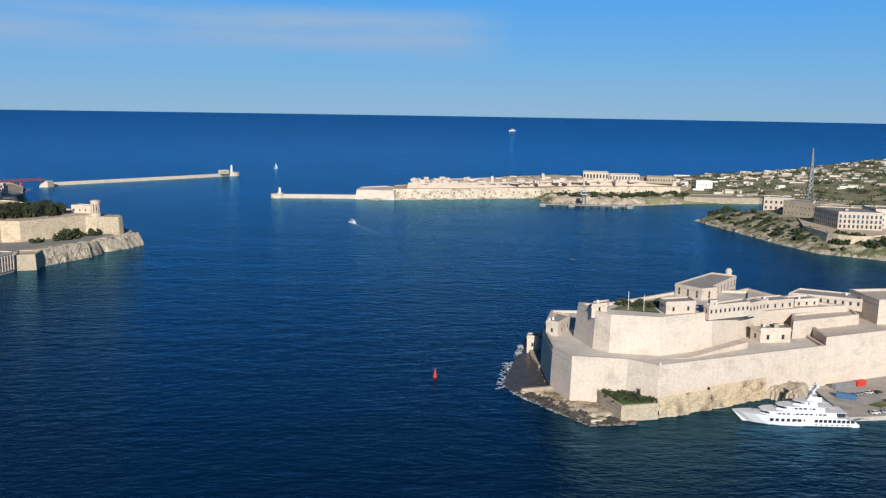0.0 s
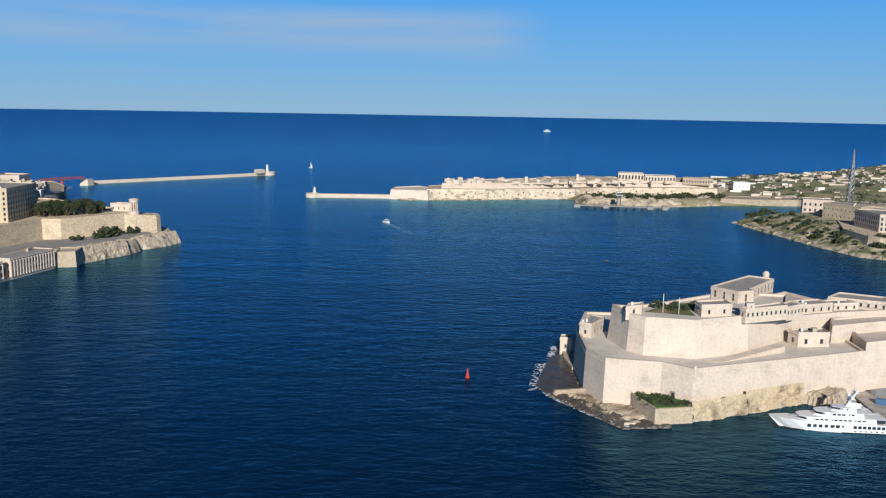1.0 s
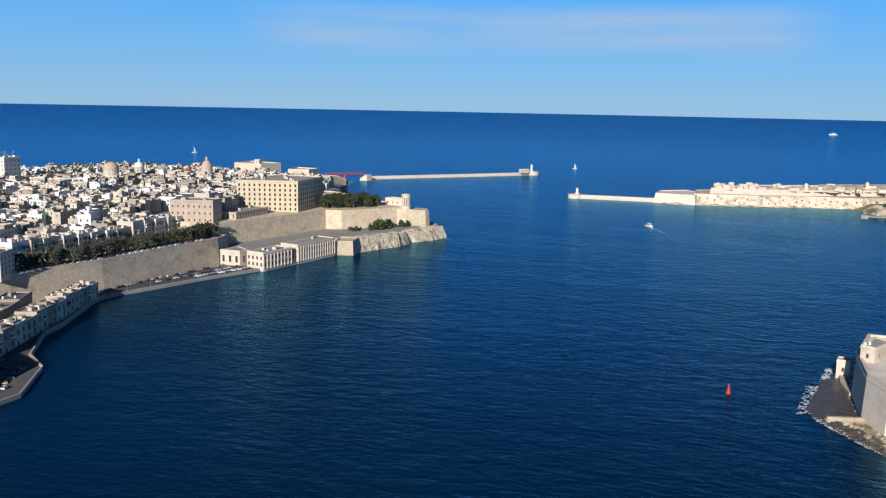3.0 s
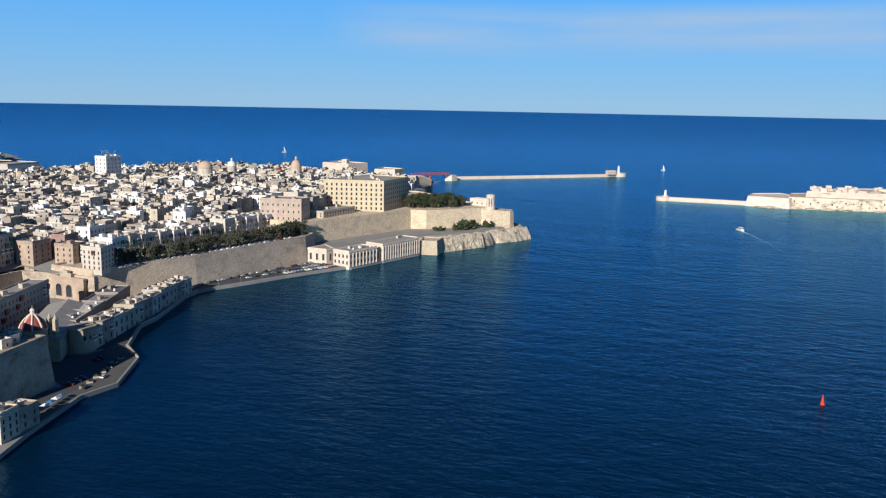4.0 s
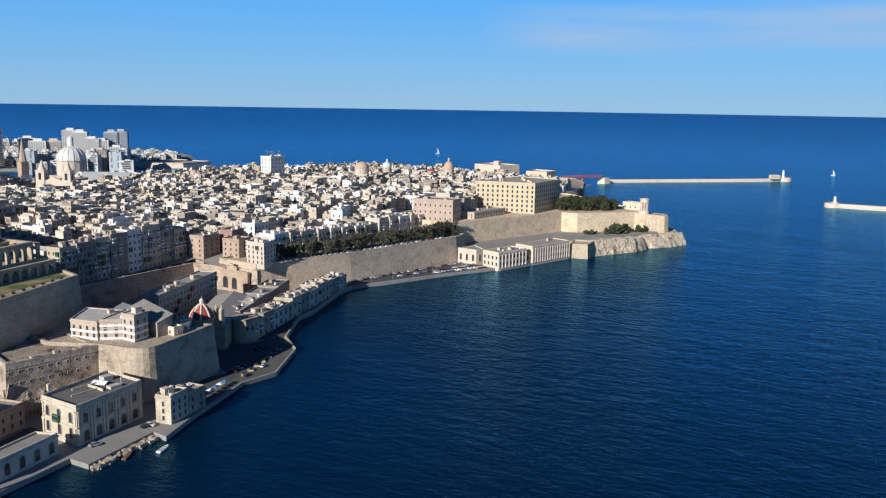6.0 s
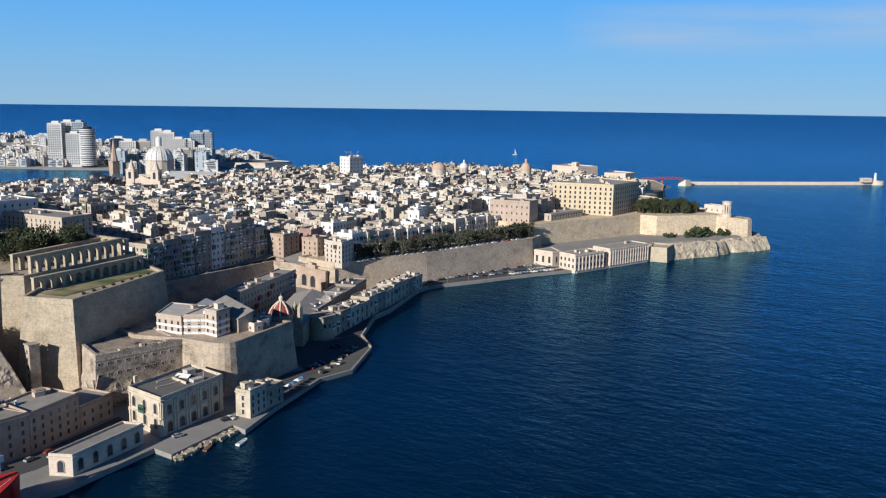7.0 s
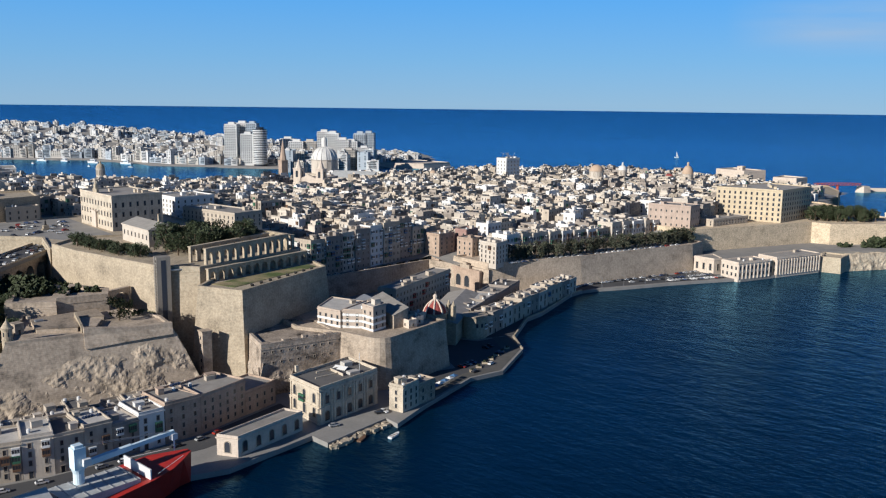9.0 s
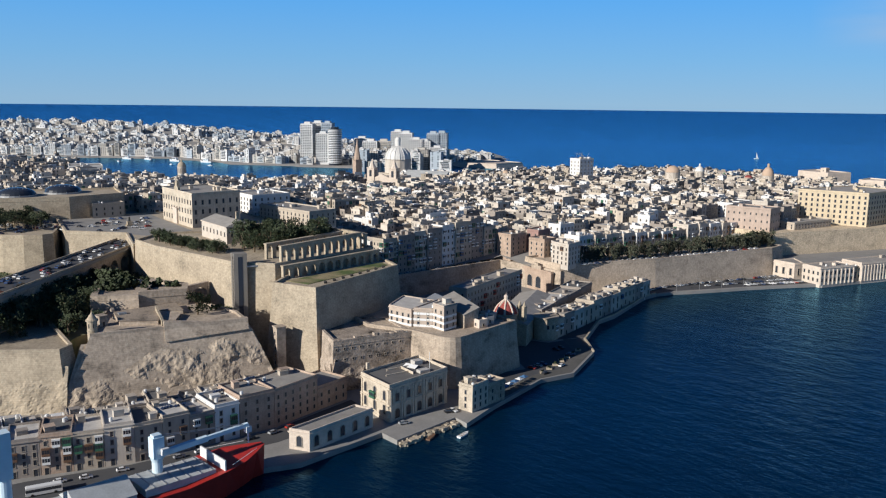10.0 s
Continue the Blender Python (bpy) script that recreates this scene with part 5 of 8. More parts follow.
_a, _b = Vector((-668, 1288, 13)), Vector((-634, 1366, 12))
part("deck", Shape().beam(_a, _b, 0.8, 4), M_RUST, _t)
for _o in (-2.2, 2.2):
    _s = Shape()
    _side = Vector((1, -0.3, 0)).normalized() * _o
    for _i in range(12):
        _p, _q = _a.lerp(_b, _i / 12) + _side, _a.lerp(_b, (_i + 1) / 12) + _side
        _z0, _z1 = 2.6 + 0.8 * math.sin(math.pi * _i / 12), 2.6 + 0.8 * math.sin(math.pi * (_i + 1) / 12)
        _s.beam(_p + Vector((0, 0, _z0)), _q + Vector((0, 0, _z1)), 0.4, 5).beam(_p, _q, 0.4, 5).beam(_p, _q + Vector((0, 0, _z1)), 0.25, 5)
    part("truss", _s, M_RUST, _t)
part("pier", Shape().drum(-651, 1327, -2, 12, 2, n=10), M_RUST, _t)
setting("bridge_head", Shape().prism([(-642, 1366), (-628, 1368), (-624, 1384), (-640, 1388)], -3, 10, 2).prism([(-690, 1260), (-660, 1270), (-655, 1298), (-690, 1310)], -3, 12, 3), M_LIME_PALE,
        "stone abutments of the steel bridge", "abutment")


# ---- Ricasoli ----
rampart("wall_ricasoli_point", [(-130, 1262), (-72, 1256), (-60, 1300), (-90, 1340), (-128, 1310)], 0, 13.0, 2.0, M_LIME_PALE, "blunt pale bastion at the harbour mouth")
rampart("wall_ricasoli_front", [(-74, 1266), (-54, 1270), (12, 1281), (72, 1306), (150, 1320), (190, 1352), (300, 1374), (378, 1378), (420, 1460), (300, 1540), (120, 1470), (0, 1400), (-80, 1335)], 0, 14, 2.5, M_LIME,
        "long crumbling sea wall of the far fort")
rampart("wall_ricasoli_inner", [(-56, 1300), (20, 1312), (84, 1336), (180, 1385), (300, 1410), (380, 1412), (400, 1470), (280, 1520), (120, 1450), (0, 1390)], 10, 21, 1.0, M_LIME_PALE,
        "higher inner wall of the far fort")
terrain("ground_ricasoli_top", [(20, 1330), (90, 1350), (170, 1395), (300, 1425), (370, 1430), (380, 1480), (270, 1510), (110, 1440)],
        lambda x, y, d: np.where(d > 0, 20.8 + np.minimum(d * 0.3, 5.0) + fractal(x, y, 22) * 3.0, 20.0), 6.0, M_ROCK, "rubble mounds on top of the far fort", "ground", low=20.0)
for _x, _y, _h in ((-46, 1330, 28), (75, 1350, 31), (160, 1400, 33)):
    _t = thing("watch_turret", _x, _y, 20, 0, "small pale square watch turret on the far fort", "turret")
    part("shaft", Shape().box(-2.2, -2.2, 0, 2.2, 2.2, _h - 22).box(-2.6, -2.6, _h - 22, 2.6, 2.6, _h - 21.4), M_LIME_PALE, _t)
    part("cap", Shape().dome(0, 0, _h - 21.4, 1.8, 1.6, 10, 4), M_LIME_PALE, _t)
building("ruined_barracks", [(228, 1420), (268, 1412), (272, 1440), (232, 1448)], 22, 34, M_LIME_PALE, "roofless pale barracks with a row of tall openings", "ruin", rows=1, gap=4.6, win=(2.4, 6.0), rooms=0, foot=2.5, roof_tanks=False)
building("ruined_barracks", [(270, 1414), (318, 1408), (322, 1436), (274, 1442)], 22, 31, M_LIME_PALE, "lower ruined barracks range with tall openings", "ruin", rows=1, gap=4.6, win=(2.2, 5.0), rooms=0, foot=1.5, roof_tanks=False)
building("ruined_barracks", [(330, 1410), (372, 1402), (378, 1428), (336, 1436)], 20.5, 28.5, M_LIME, "long ruined range of honey-coloured stone", "ruin", rows=1, gap=4, win=(1.6, 3.0), rooms=0)
_rng = random.Random(5)
_s = Shape()
for _i in range(170):
    _f = _rng.random()
    _x, _y = -50 + 440 * _f + _rng.uniform(-8, 8), 1312 + 120 * min(1, _f * 1.1) + _rng.uniform(-18, 55)
    _w, _d, _h = _rng.uniform(3, 13), _rng.uniform(3, 9), _rng.choice((0.8, 1.5, 2.5, 4.0, 6.0))
    _s.box(_x - _w / 2, _y - _d / 2, 20, _x + _w / 2, _y + _d / 2, 21 + _h, _rng.uniform(-0.4, 0.6))
tagged(part("ruin_wall", _s, M_LIME_PALE), "tumbled pale ruins and low blocks inside the far fort", "ruins", "", "stuff")
_s = Shape()
for _i in range(46):        # casemate mouths in the sea wall
    _x = -66 + _i * 9.0 + _rng.uniform(-2, 2)
    _y = np.interp(_x, [-74, -54, 12, 72, 150, 190, 300, 378], [1265, 1269, 1280, 1305, 1319, 1351, 1374, 1378])
    _z = _rng.choice((4, 6.5, 9))
    _s.box(_x - _rng.uniform(0.5, 1.2), _y - 0.4, _z, _x + _rng.uniform(0.5, 1.2), _y + 2.5, _z + _rng.uniform(1.0, 2.2))
tagged(part("casemate_opening", _s, M_GLASS), "dark casemate openings in the old sea wall", "openings", "", "stuff")

# rough lower courses and fallen stone along the sea wall
M_OLDWALL = material("eroded_sea_wall", (0.54, 0.455, 0.35), coarse=0.25, fine=0.22, size=9, grain=1.6, stain=0.55, bump=0.6)
_line = [(-74, 1265), (-54, 1269), (12, 1280), (72, 1305), (150, 1319), (190, 1351), (300, 1373), (378, 1377)]
for _i in range(7):
    rock_face("rock_ricasoli_wall", _line[_i], _line[_i + 1], 0, 15.5, 2.5, 14, (lambda k: lambda f: 9.5 + 4.5 * math.sin(k * 2.1 + f * 5))(_i), "eroded stone and rock of the old sea wall", 3.0, M_OLDWALL, 2.0)

# jetty with its loading arm
_t = thing("jetty", 138, 1210, 0, math.atan2(-11, 126), "long concrete jetty on piles below the far fort", "jetty")
part("deck", Shape().box(0, -4, 2.2, 127, 4, 3.4), M_PAVE, _t)
for _i in range(12):
    part("pile", Shape().drum(4 + _i * 10.8, 0, -3, 2.2, 1.6, n=8), M_WETROCK, _t)
for _i in (0, 40, 100, 120):
    part("dolphin", Shape().box(_i - 3, -6, -3, _i + 5, 5, 4.4), M_PAVE, _t)
_t = thing("jetty_crane", 196, 1206, 3.4, 0, "grey steel loading tower on the jetty", "crane")
for _x in (-2.5, 2.5):
    for _y in (-2.5, 2.5):
        part("leg", Shape().beam((_x, _y, 0), (_x * 0.8, _y * 0.8, 18), 0.45, 5), M_METAL, _t)
part("platform", Shape().box(-4.5, -4, 14, 4.5, 4, 15).box(-3, -3, 18, 3, 3, 20), M_METAL, _t)
part("boom", Shape().beam((0, 0, 20), (-2, 3, 33), 0.4, 5).beam((-9, 0, 15), (9, 0, 15), 0.35, 5), M_METAL, _t)
_t = thing("fuel_tank", 398, 1436, 12, 0, "squat white storage tank", "tank")
part("shell", Shape().drum(0, 0, 0, 9, 7.5, n=24), M_WHITE, _t)
part("roof", Shape().drum(0, 0, 9, 10.2, 7.6, 1, n=24), M_WHITE, _t)
building("store_shed", [(420, 1440), (446, 1436), (448, 1452), (422, 1456)], 11, 21, M_WHITE, "white rendered store shed", "shed", rows=1, gap=6, rooms=0)
rampart("wall_rinella", [(356, 1283), (410, 1276), (470, 1284), (520, 1240), (560, 1215), (600, 1260), (500, 1330), (380, 1330)], 0, 8.5, 1.0, M_LIME,
        "low curved stone sea wall with small arches", parapet=0.8)

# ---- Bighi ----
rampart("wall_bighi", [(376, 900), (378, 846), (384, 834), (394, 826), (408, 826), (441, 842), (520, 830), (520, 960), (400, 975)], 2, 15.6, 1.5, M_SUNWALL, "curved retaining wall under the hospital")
building("colonnaded_hospital", [(404, 938), (408, 888), (450, 880), (452, 930)], 15.5, 33, M_LIME_PALE, "pale stone hospital block with a two-storey colonnade", "building", rows=3, gap=4.0, win=(1.8, 3.2), rooms=1)
building("hospital_wing", [(452, 900), (500, 890), (505, 930), (455, 935)], 15.5, 35, M_LIME_PALE, "pale pedimented hospital wing", "building", rows=3, gap=5, rooms=1)
building("hospital_range", [(399, 1012), (424, 970), (446, 985), (420, 1030)], 15, 32, M_LIME, "long two-storey stone range behind the trees", "building", rows=2, gap=5, rooms=1)
building("hospital_range", [(428, 968), (470, 955), (476, 980), (434, 992)], 15, 30, M_LIME, "stone range beside the mast", "building", rows=2, gap=5, rooms=1)
building("hospital_pavilion", [(398, 1072), (430, 1058), (438, 1085), (405, 1096)], 14, 30, M_LIME_PALE, "pale stone pavilion with open arches", "building", rows=2, gap=5, win=(2, 3), rooms=0)
_spots = []
for _i in range(150):
    _r = random.Random(300 + _i)
    _y = _r.uniform(800, 1095)
    _o = _r.uniform(9, 46)
    _x = np.interp(_y, [785, 819, 889, 982, 1030, 1073], [415, 365, 348, 331, 324, 320]) + _o
    _spots.append((_x, _y, min(1.2 + _o * 0.28, 14), _r.uniform(0.8, 2.6)))
bushes("shore_scrub", _spots, "dark green scrub on the shore slope", 0.6)
_t = thing("lattice_mast", 486, 1147, 15, 0, "tall grey steel lattice mast", "mast")
for _x, _y in ((-4, -4), (4, -4), (4, 4), (-4, 4)):
    part("leg", Shape().beam((_x, _y, 0), (_x * 0.08, _y * 0.08, 74), 0.42, 5), M_METAL, _t)
for _i in range(11):
    _k0, _k1 = 1 - _i / 12, 1 - (_i + 1) / 12
    _z0, _z1 = _i * 6.2, (_i + 1) * 6.2
    _s = Shape()
    for _a, _b in (((-1, -1), (1, -1)), ((1, -1), (1, 1)), ((1, 1), (-1, 1)), ((-1, 1), (-1, -1))):
        _s.beam((4 * _a[0] * _k0, 4 * _a[1] * _k0, _z0), (4 * _b[0] * _k1, 4 * _b[1] * _k1, _z1), 0.26, 4)
        _s.beam((4 * _b[0] * _k0, 4 * _b[1] * _k0, _z0), (4 * _a[0] * _k1, 4 * _a[1] * _k1, _z1), 0.26, 4)
    part("brace", _s, M_METAL, _t)


# villages and walls on the hills
def hill_z(x, y):
    d = float(shore_distance(np.array([[x]]), np.array([[y]]), RICASOLI)[0, 0])
    return -20.0 if d < 12 else float(min(d * 0.5, 7) + smooth(450, 1200, x + 0.35 * (y - 1300)) * 34 * smooth(0, 250, d))


_s, _rng = Shape(), random.Random(8)
for _i in range(1050):
    _x, _y = _rng.uniform(420, 1350), _rng.uniform(1180, 2050) if _i < 620 else _rng.uniform(1500, 2100)
    if _y < 1290 and _x < 620:
        continue
    _w, _d, _h = _rng.choice((4, 6, 9, 14, 24)) * _rng.uniform(0.7, 1.2), _rng.uniform(3, 9), _rng.uniform(0.8, 3.8)
    if hill_z(_x, _y) < 0:
        continue
    _s.use(_rng.choice((0, 0, 0, 1, 1, 2))).box(_x - _w / 2, _y - _d / 2, hill_z(_x, _y) - 6, _x + _w / 2, _y + _d / 2, hill_z(_x, _y) + _h, _rng.uniform(-0.5, 0.5))
tagged(part("hill_house", _s, [M_HOUSE[0], M_HOUSE[1], M_HOUSE[2]]), "low pale houses and walls scattered on the far hills", "houses", "", "stuff")
_s = Shape()
for _i in range(520):
    _x, _y = _rng.uniform(430, 1300), _rng.uniform(1200, 1950)
    _c, _z = _rng.uniform(3, 9), hill_z(_x, _y)
    if _z < 0:
        continue
    for _j in range(26):
        _o = Vector((_x + _rng.gauss(0, _c * 0.8), _y + _rng.gauss(0, _c * 0.8), _z + abs(_rng.gauss(1.5, 1.6))))
        _u = Vector((_rng.gauss(0, 1), _rng.gauss(0, 1), _rng.gauss(0, 1))).normalized() * 1.3
        _w = _u.orthogonal().normalized() * 1.3
        _s.add([_o - _u, _o + _w, _o + _u, _o - _w], [(0, 1, 2, 3)])
tagged(part("hill_scrub", _s, M_LEAF), "dark green carob and scrub thickets on the hills", "scrub", "", "stuff")

# ---- Sliema and Tigne ----
M_FLAT = [material("white_flats", (0.53, 0.525, 0.515), vary=0.22, coarse=0.08, size=8, island=True), material("cream_flats", (0.42, 0.39, 0.35), vary=0.25, coarse=0.1, size=8, island=True),
          material("grey_flats", (0.34, 0.38, 0.42), vary=0.2, coarse=0.1, size=8, island=True)]


def sliema_z(x, y):
    d = float(shore_distance(np.array([[x]]), np.array([[y]]), SLIEMA)[0, 0])
    t = min(1, max(0, (d - 60) / 640))
    return d, 3 + t * t * (3 - 2 * t) * float(np.interp(x, [-3000, -2500, -2200, -1700, -1400], [98, 74, 52, 26, 8]))


def flats_into(s, x, y, z, w, d, h, rng, turn):
    k = rng.choices((0, 1, 2), (5, 3, 2.5))[0]
    s.use(k).box(x - w / 2, y - d / 2, z - 8, x + w / 2, y + d / 2, z + h, turn, (x, y))
    for _ in range(rng.choice((1, 2))):
        a, b = rng.uniform(-0.4, 0.05), rng.uniform(-0.4, 0.05)
        s.use(rng.choice((0, 0, 1, 2))).box(x + w * a, y + d * b, z + h, x + w * (a + 0.35), y + d * (b + 0.35), z + h + rng.uniform(1.5, 4), turn, (x, y))
    style = rng.choice((0, 0, 1, 2))
    for j in range(max(1, int(h / 3.3))):
        zz = z + h - 3.2 * (j + 1) + 0.9
        s.use(3)
        if style == 0:          # long balconies with dark recesses
            c = rng.uniform(0.1, 0.5)
            s.box(x - w * c, y - d / 2 - 0.12, zz, x + w * (0.94 - c) * 0.5, y - d / 2 + 0.2, zz + 1.5, turn, (x, y))
            s.use(k).box(x - w * c, y - d / 2 - 1.3, zz - 0.9, x + w * (0.94 - c) * 0.5, y - d / 2, zz, turn, (x, y))
        elif style == 1:
            n = max(1, int(w / 4.2))
            for i in range(n):
                c = x - w / 2 + w * (i + 0.5) / n
                s.box(c - 1.0, y - d / 2 - 0.12, zz, c + 1.0, y - d / 2 + 0.2, zz + 1.7, turn, (x, y))
        else:
            for c in (-0.28, 0.24):
                if rng.random() < 0.85:
                    s.box(x + w * c - 1.5, y - d / 2 - 0.12, zz, x + w * c + 1.2, y - d / 2 + 0.2, zz + 1.9, turn, (x, y))
        s.use(3)
        n = max(1, int(d / 5))
        for i in range(n):
            c = y - d / 2 + d * (i + 0.5) / n
            s.box(x + w / 2 - 0.2, c - 1.0, zz, x + w / 2 + 0.12, c + 1.0, zz + 1.6, turn, (x, y))


_s, _rng = Shape(), random.Random(21)
_n3 = 0
while _n3 < 1900:
    _x, _y = _rng.uniform(-2950, -1450), _rng.uniform(60, 1250)
    _d, _z = sliema_z(_x, _y)
    if _d < 30 or _d > 760:
        continue
    _h = _rng.uniform(9, 18) if _d < 90 else _rng.uniform(5, 10) if _rng.random() < 0.92 else _rng.uniform(12, 20)
    flats_into(_s, _x, _y, _z, _rng.uniform(10, 22), _rng.uniform(9, 15), _h, _rng, 0.75 + _rng.uniform(-0.3, 0.3))
    _n3 += 1
_sx = [(-2181, 291), (-2094, 387), (-1937, 592), (-1800, 628), (-1707, 660), (-1640, 712)]
for _i in range(len(_sx) - 1):          # the sea-front wall of flats
    _a, _b = Vector(_sx[_i]), Vector(_sx[_i + 1])
    _u = (_b - _a).normalized()
    _L, _at = (_b - _a).length, 0.0
    while _at < _L:
        _w = _rng.uniform(11, 24)
        _p = _a + _u * (_at + _w / 2) + Vector((-_u.y, _u.x)) * _rng.uniform(32, 37)
        flats_into(_s, _p.x, _p.y, 3, _w, 18, _rng.choice((12, 16, 20, 24, 28)) + _rng.uniform(-2, 2), _rng, math.atan2(_u.y, _u.x))
        _at += _w + _rng.choice((0, 0, 0, 4))
for _i in range(46):                    # stepped blocks on the headland
    _az = radians(-55.438) + math.atan((_rng.uniform(632, 788) - 784) / 1529.6)
    _d = _rng.uniform(1640, 1790)
    flats_into(_s, _d * math.sin(_az), _d * math.cos(_az), 5, _rng.uniform(14, 26), _rng.uniform(12, 18), _rng.uniform(12, 36), _rng, 0.7 + _rng.uniform(-0.15, 0.15))
tagged(part("apartment_block", _s, [*M_FLAT, M_GLASS]), "dense white and cream apartment blocks along the far waterfront", "flats", "", "stuff")


def tower_block(x, y, z, w, d, h, turn, mat, label):
    e = thing("tower_block", x, y, z, turn, label, "tower block", "far waterfront towers")
    s = Shape().box(-w / 2, -d / 2, -4, w / 2, d / 2, h).box(-w / 4, -d / 4, h, w / 4, d / 4, h + 4)
    part("wall", s, mat, e)
    b = Shape()
    for j in range(int(h / 3.4)):
        zz = 1 + j * 3.4
        b.box(-w / 2 - 0.9, -d / 2 - 1.1, zz, w * (0.5 if j % 7 else 0.2), -d / 2, zz + 1.0)
    tagged(part("balcony_bands", b, mat, e), "", "", "", "stuff")
    g = Shape()
    for j in range(int(h / 3.4)):
        for i in range(int(w / 4)):
            g.box(-w / 2 + 0.9 + i * 4, -d / 2 - 0.1, 2 + j * 3.4, -w / 2 + 3.2 + i * 4, -d / 2 + 0.2, 3.6 + j * 3.4)
        for i in range(int(d / 4)):
            g.box(w / 2 - 0.2, -d / 2 + 0.9 + i * 4, 2 + j * 3.4, w / 2 + 0.1, -d / 2 + 3.2 + i * 4, 3.6 + j * 3.4)
    tagged(part("glazing", g, M_GLASS, e), "", "", "", "stuff")
    return e


for _px, _d, _w, _dp, _top, _m, _lab in ((545, 1850, 26, 24, 84, 0, "tall white apartment tower with balconies"), (563, 1880, 30, 24, 86, 0, "tall white apartment tower with balconies"),
                                         (580, 1850, 22, 24, 86, 2, "tall glassy grey apartment tower"), (572, 1800, 26, 22, 66, 0, "white apartment tower with balconies"),
                                         (640, 1820, 30, 18, 56, 0, "white stepped apartment block"), (655, 1790, 30, 18, 52, 0, "white stepped apartment block"),
                                         (678, 1790, 28, 18, 52, 1, "cream stepped apartment block"),
                                         (703, 1780, 26, 20, 72, 0, "tall white headland apartment block"), (718, 1760, 26, 20, 70, 0, "tall white headland apartment block"),
                                         (735, 1740, 28, 20, 58, 0, "white headland apartment block"), (750, 1740, 26, 20, 55, 0, "white headland apartment block"),
                                         (765, 1750, 24, 20, 70, 2, "grey headland apartment tower"), (780, 1750, 24, 20, 71, 2, "grey headland apartment tower"),
                                         (772, 1700, 26, 20, 44, 0, "white headland apartment block"), (745, 1690, 28, 20, 40, 1, "cream headland apartment block")):
    _az = radians(-55.438) + math.atan((_px - 784) / 1529.6)
    tower_block(_d * math.sin(_az), _d * math.cos(_az), 6, _w, _dp, _top - 6, 0.82, M_FLAT[_m], _lab)
_az = radians(-55.438) + math.atan((592 - 784) / 1529.6)
_t = thing("round_tower_block", 1775 * math.sin(_az), 1775 * math.cos(_az), 6, 0.8, "rounded white apartment tower with ringed balconies", "tower block", "far waterfront towers")
part("core", Shape().drum(0, 0, -4, 70, 13.0, n=24).drum(0, 0, 70, 74, 8, n=24), M_GLASS, _t)
_s = Shape()
for _i in range(20):
    _s.drum(0, 0, 1.0 + _i * 3.45, 2.9 + _i * 3.45, 14.3, n=24)
tagged(part("balcony_ring", _s, M_FLAT[0], _t), "", "", "", "stuff")
# the low fort on the near point, and the island in the creek
rampart("wall_point_fort", [(-1470, 1010), (-1380, 1080), (-1390, 1160), (-1500, 1150)], 0, 9, 3.0, M_LIME_PALE, "low round-cornered fort on the far point")


# ---- the Valletta waterfront ----
M_CUSTOM = material("cream_ashlar", (0.50, 0.43, 0.34), coarse=0.16, fine=0.16, size=4, grain=0.7, streak=0.14, courses=0.16, stain=0.2)
_foot = [(-308, 171), (-286.5, 172), (-294, 205.5), (-316, 205)]
_ch = building("custom_house", _foot, 2, 16.6, M_CUSTOM, "two-storey stone custom house with arched windows", "building", rows=2, gap=6.4, win=(1.9, 3.0), arch=True,
         foot=1.6, rooms=0, roof=M_ROOF_DARK, faces=(0,), parapet=1.3, roof_tanks=False)
_q = [(p[0] - _ch.location.x, p[1] - _ch.location.y) for p in _foot]
_bal = on_wall("balcony", balcony_mesh("green"), _ch, _q[0], _q[1], 9.4, 7.2, "dark green timber balcony")
_bal.scale = (1.5, 1.0, 1.0)
for _i in range(5):          # harbour front: arched doors below, tall arched windows above
    on_wall("arched_door", window_mesh(2.6, 3.6, True, True), _ch, _q[1], _q[2], 4.4 + _i * 6.4, 0.05)
    on_wall("window", window_mesh(1.9, 2.8, True), _ch, _q[1], _q[2], 4.4 + _i * 6.4, 8.2)
    on_wall("keystone", Shape().box(-0.4, -0.45, 0, 0.4, 0.05, 1.2).data("keystone", M_CUSTOM), _ch, _q[1], _q[2], 4.4 + _i * 6.4, 11.6)
_pil = Shape().box(-0.45, -0.5, 0, 0.45, 0.05, 6.3).box(-0.6, -0.62, 6.3, 0.6, 0.05, 6.9).box(-0.38, -0.32, 7.35, 0.38, 0.05, 12.9).box(-0.5, -0.45, 12.9, 0.5, 0.05, 13.5).data("pilaster", M_CUSTOM)
for _i in range(6):
    for _o in (-0.75, 0.75):
        on_wall("pilaster", _pil, _ch, _q[1], _q[2], min(33.4, max(0.9, 1.2 + _i * 6.4 + _o)), 0.0)
for _a in (0.9, 20.6):
    on_wall("pilaster", _pil, _ch, _q[0], _q[1], _a, 0.0)
part("string_course", Shape().prism(inset(ccw(_q), -0.35), 6.9, 7.35), M_CUSTOM, _ch)
part("plinth", Shape().prism(inset(ccw(_q), -0.2), -0.3, 0.9), M_CUSTOM, _ch)
part("roof_wall", Shape().box(-5, -6, 14.6, -4.6, 8, 15.6).box(-5, 1, 14.6, 5, 1.4, 15.8).box(1, -10, 14.6, 1.4, 1, 15.4), M_CUSTOM, _ch)
part("roof_room", Shape().box(-8, 8, 14.6, -4.5, 12, 16.8), M_ROOF_PALE, _ch)
part("roof_room", Shape().box(3, 4, 14.6, 6, 9, 16.0), M_ROOF_PALE, _ch)
part("chimney", Shape().box(-9.6, -13.6, 15.8, -8.4, -12.4, 18.6), M_CUSTOM, _ch)
